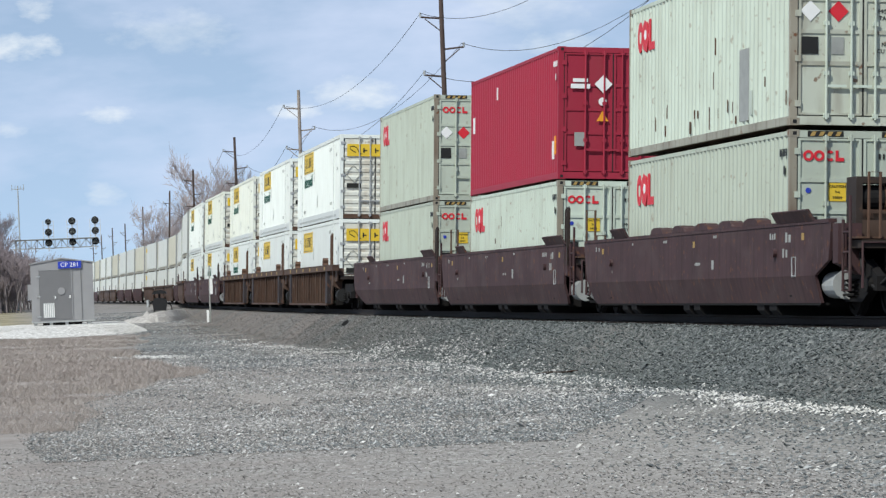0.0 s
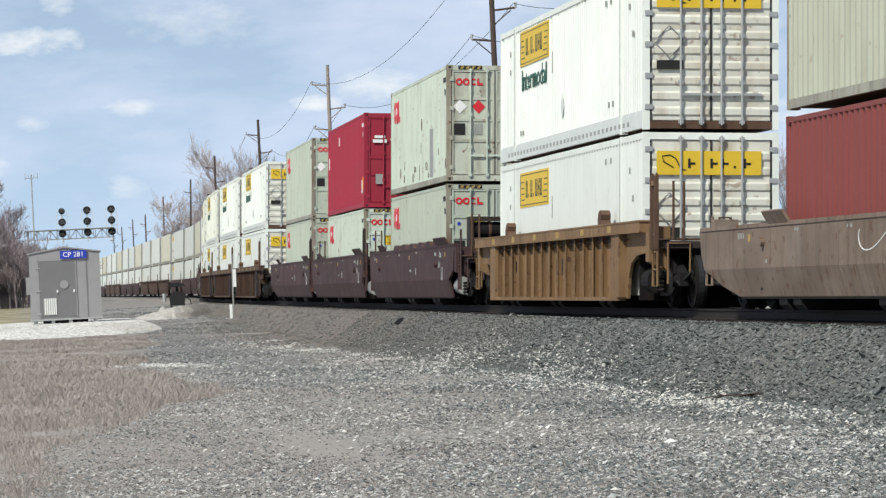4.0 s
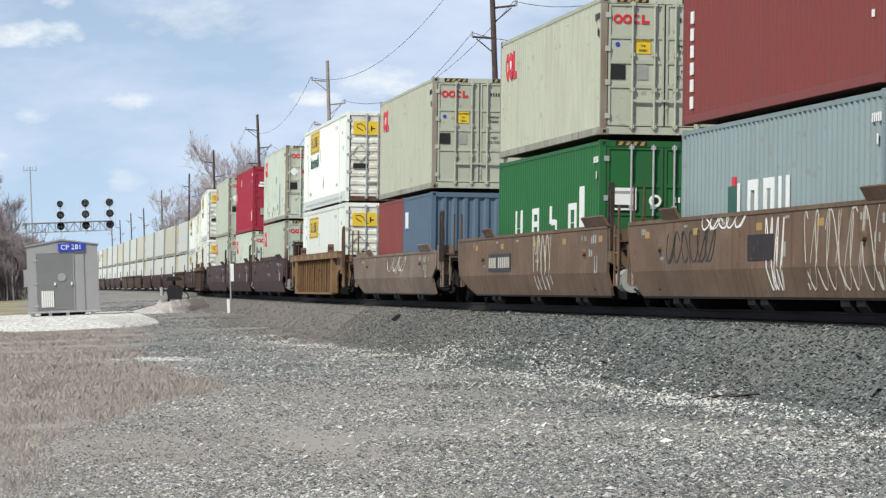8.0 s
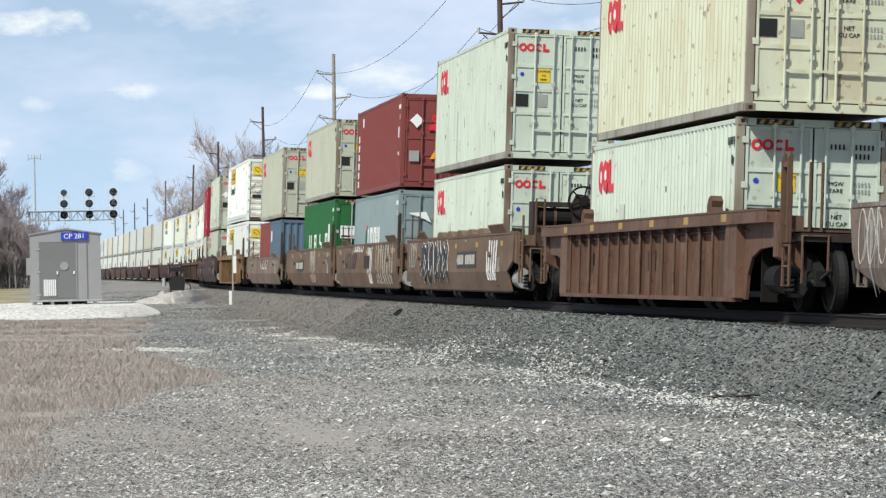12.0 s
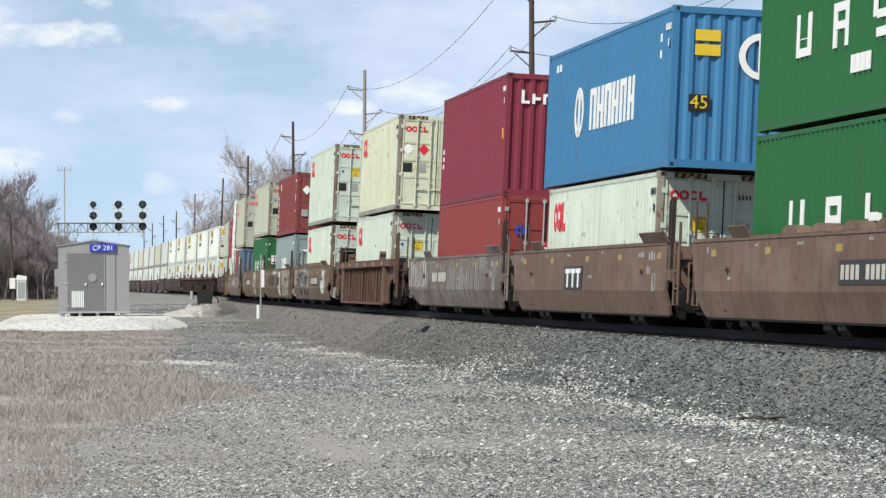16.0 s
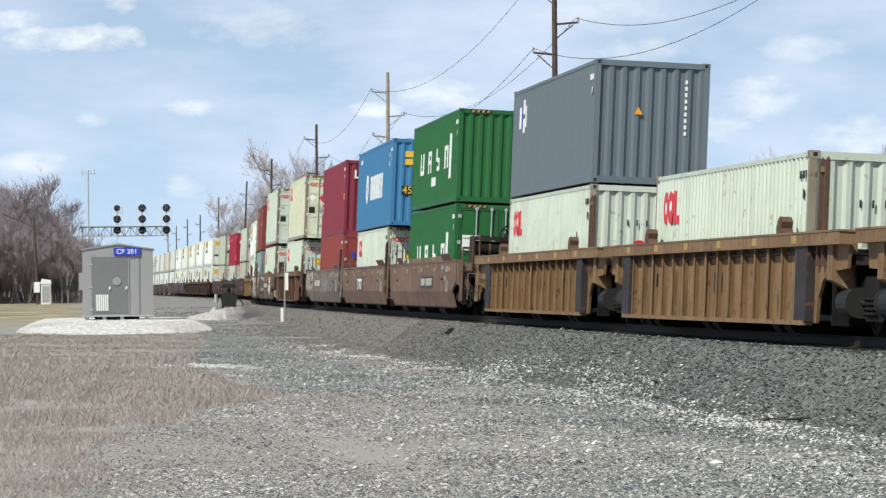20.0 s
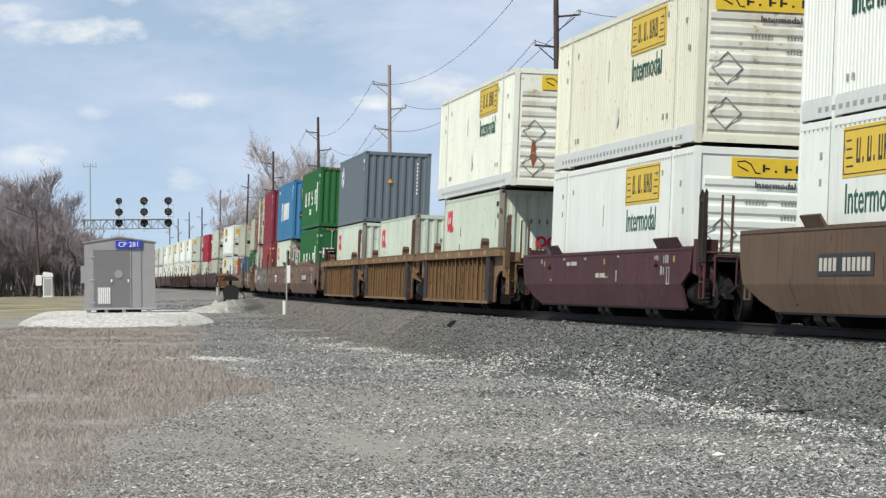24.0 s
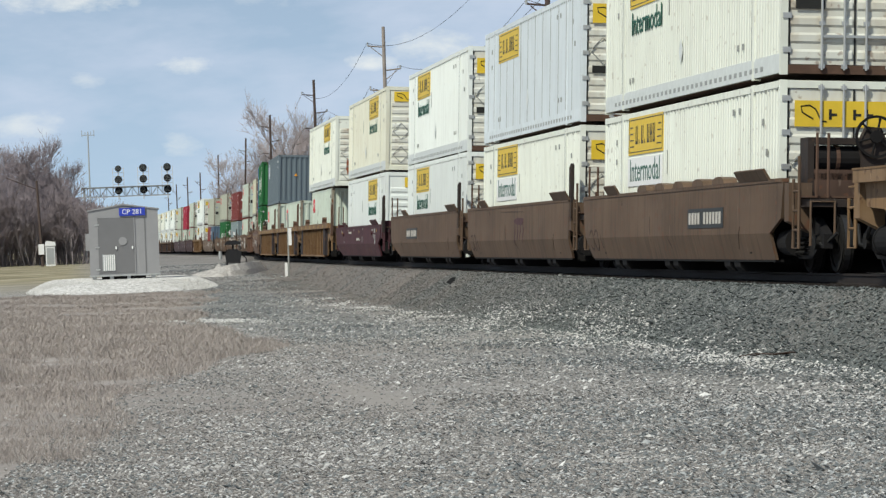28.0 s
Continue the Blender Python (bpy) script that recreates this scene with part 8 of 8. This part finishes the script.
    for _ in range(44000):
        s = rng.uniform(-64, 40)
        middle = 3.16 + 0.035 * max(0.0, s) + 0.045 * min(16.0, max(0.0, -12.0 - s)) + 0.22 * bump(s * 0.11, 0, 7)
        u = middle + rng.normal(0, 0.34) + (rng.exponential(2.4) if rng.random() < 0.27 else 0)
        if rng.random() > 0.50 + 0.9 * bump(s * 0.25, u * 0.8, 2) + 0.7 * bump(s * 0.9, u * 2.0, 5) - (0.30 if s > 9 else 0.0):
            continue
        p = beside(s, u, slope(u))
        spots.append((p.x, p.y, max(land(p.x, p.y) + 0.008, p.z + 0.012)))
    for _ in range(1500):
        x, y = rng.normal(22.9, 0.45), rng.normal(75.5, 2.0)
        spots.append((x, y, land(x, y) + 0.006))
    scatter("windrow_stones", spots, 0.0195, MAT["pad_stone"], "pale coarse stones along the foot of the ballast", "gravel", 3, 0.55)


def make_pad_stones():
    rng = np.random.default_rng(8)
    spots = []
    for centre, a, b, top in ((PAD, 4.5, 14.5, HUT_Z - 0.02),):
        for _ in range(38000):
            f, t = math.sqrt(rng.random()), rng.uniform(0, 2 * math.pi)
            x, y = a * f * math.copysign(abs(math.cos(t)) ** 0.45, math.cos(t)), b * f * math.copysign(abs(math.sin(t)) ** 0.45, math.sin(t))
            q = facing(Vector((centre.x, centre.y, 0))) @ Vector((x, y, heap_height(f, x / a, top, 0.0)))
            spots.append(tuple(q))
    scatter("pad_stones", spots, 0.020, MAT["pad_stone"], "loose pale limestone on the pads", "gravel", 6)


make_stones()
make_pad_stones()


def make_grass():
    """Dead grass in leaning tufts, taller and darker in drifts."""
    rng = np.random.default_rng(11)
    verts, faces = [], []
    tufts = 0
    while tufts < 26000:
        az, d = rng.uniform(12.0, 18.9), 27 + 98 * rng.random() ** 1.05
        x, y = math.sin(radians(az)) * d, math.cos(radians(az)) * d
        edge = grassy(x, y) + 0.7 * noise.noise(Vector((x * 0.3, y * 0.12, 0)))
        if edge < -0.3 or (edge < 1.2 and rng.random() < 0.2):
            continue
        dens = noise.noise(Vector((x * 0.35, y * 0.16, 3))) + 0.6 * noise.noise(Vector((x * 1.1, y * 0.5, 8)))
        if rng.random() > 0.66 + 0.8 * dens:
            continue
        tufts += 1
        tall = rng.uniform(0.028, 0.072) * (1.0 + 1.1 * max(-0.4, dens)) * (1.7 if edge < 6 and 44 < y < 84 else 1.0)
        lean = rng.normal(0, 0.35, 2)
        for _ in range(8):
            bx, by = x + rng.normal(0, 0.05), y + rng.normal(0, 0.09)
            h = tall * rng.uniform(0.5, 1.25)
            a, w = rng.uniform(0, 6.28), rng.uniform(0.003, 0.006) * d / 60
            lx, ly = (lean[0] + rng.normal(0, 0.55)) * h, (lean[1] + rng.normal(0, 0.55)) * h
            z = land(bx, by)
            dx, dy = math.cos(a) * w, math.sin(a) * w
            i = len(verts)
            verts += [(bx - dx, by - dy, z), (bx + dx, by + dy, z), (bx + lx * 0.5 + dx * 0.7, by + ly * 0.5 + dy * 0.7, z + h * 0.65), (bx + lx * 0.5 - dx * 0.7, by + ly * 0.5 - dy * 0.7, z + h * 0.65), (bx + lx, by + ly, z + h)]
            faces += [(i, i + 1, i + 2, i + 3), (i + 3, i + 2, i + 4)]
    me = bpy.data.meshes.new("dry_grass")
    me.from_pydata(verts, [], faces)
    me.materials.append(MAT["dry_grass"])
    tagged(new("dry_grass", me), "short dead brown grass in tufts", "grass", kind="stuff")


make_grass()


def make_litter():
    p = polar(26.62, 43.8)
    c = thing("rope_debris", "dark twisted length of rope and rubber on gravel", "debris")
    p.z = 0.05
    part("coil", Shape().path([(-0.35, 0, 0), (-0.2, 0.05, 0.05), (0, -0.05, 0.02), (0.15, 0.04, 0.05), (0.4, 0, 0.0)], 0.025), MAT["grime"], c)
    part("strand", Shape().path([(-0.55, -0.1, 0.0), (-0.3, -0.02, 0.07), (-0.05, -0.12, 0.03), (0.2, -0.05, 0.08), (0.55, -0.1, 0.02)], 0.018), MAT["grime"], c)
    part("scrap", Shape().path([(0.1, 0.1, 0.02), (0.3, 0.0, 0.06), (0.45, 0.05, 0.0)], 0.03), MAT["grime"], c)
    c.matrix_world = facing(p) @ Matrix.Diagonal((0.9, 1.0, 0.45, 1.0))
    p = beside(17.0, 2.55, -0.45)
    c = thing("brake_shoe", "dark worn brake shoe lying on the ballast", "debris")
    part("shoe", Shape().prism([(-0.11, 0), (0.0, -0.04), (0.12, 0.06), (0.14, 0.14), (0.02, 0.12)], 1, -0.08, 0.08), MAT["signal_black"], c)
    c.matrix_world = facing(p)


make_litter()


# ---- what moves: every car and every container rides along the line ----
def motions():
    for ob, sigma, lift, half in RIDERS:
        step = 1 if sigma < 320 else 2
        walk(ob, [(t, riding(sigma + travelled(t), half) @ pose(0, 0, lift)) for t in TIMES[::step]])


motions()
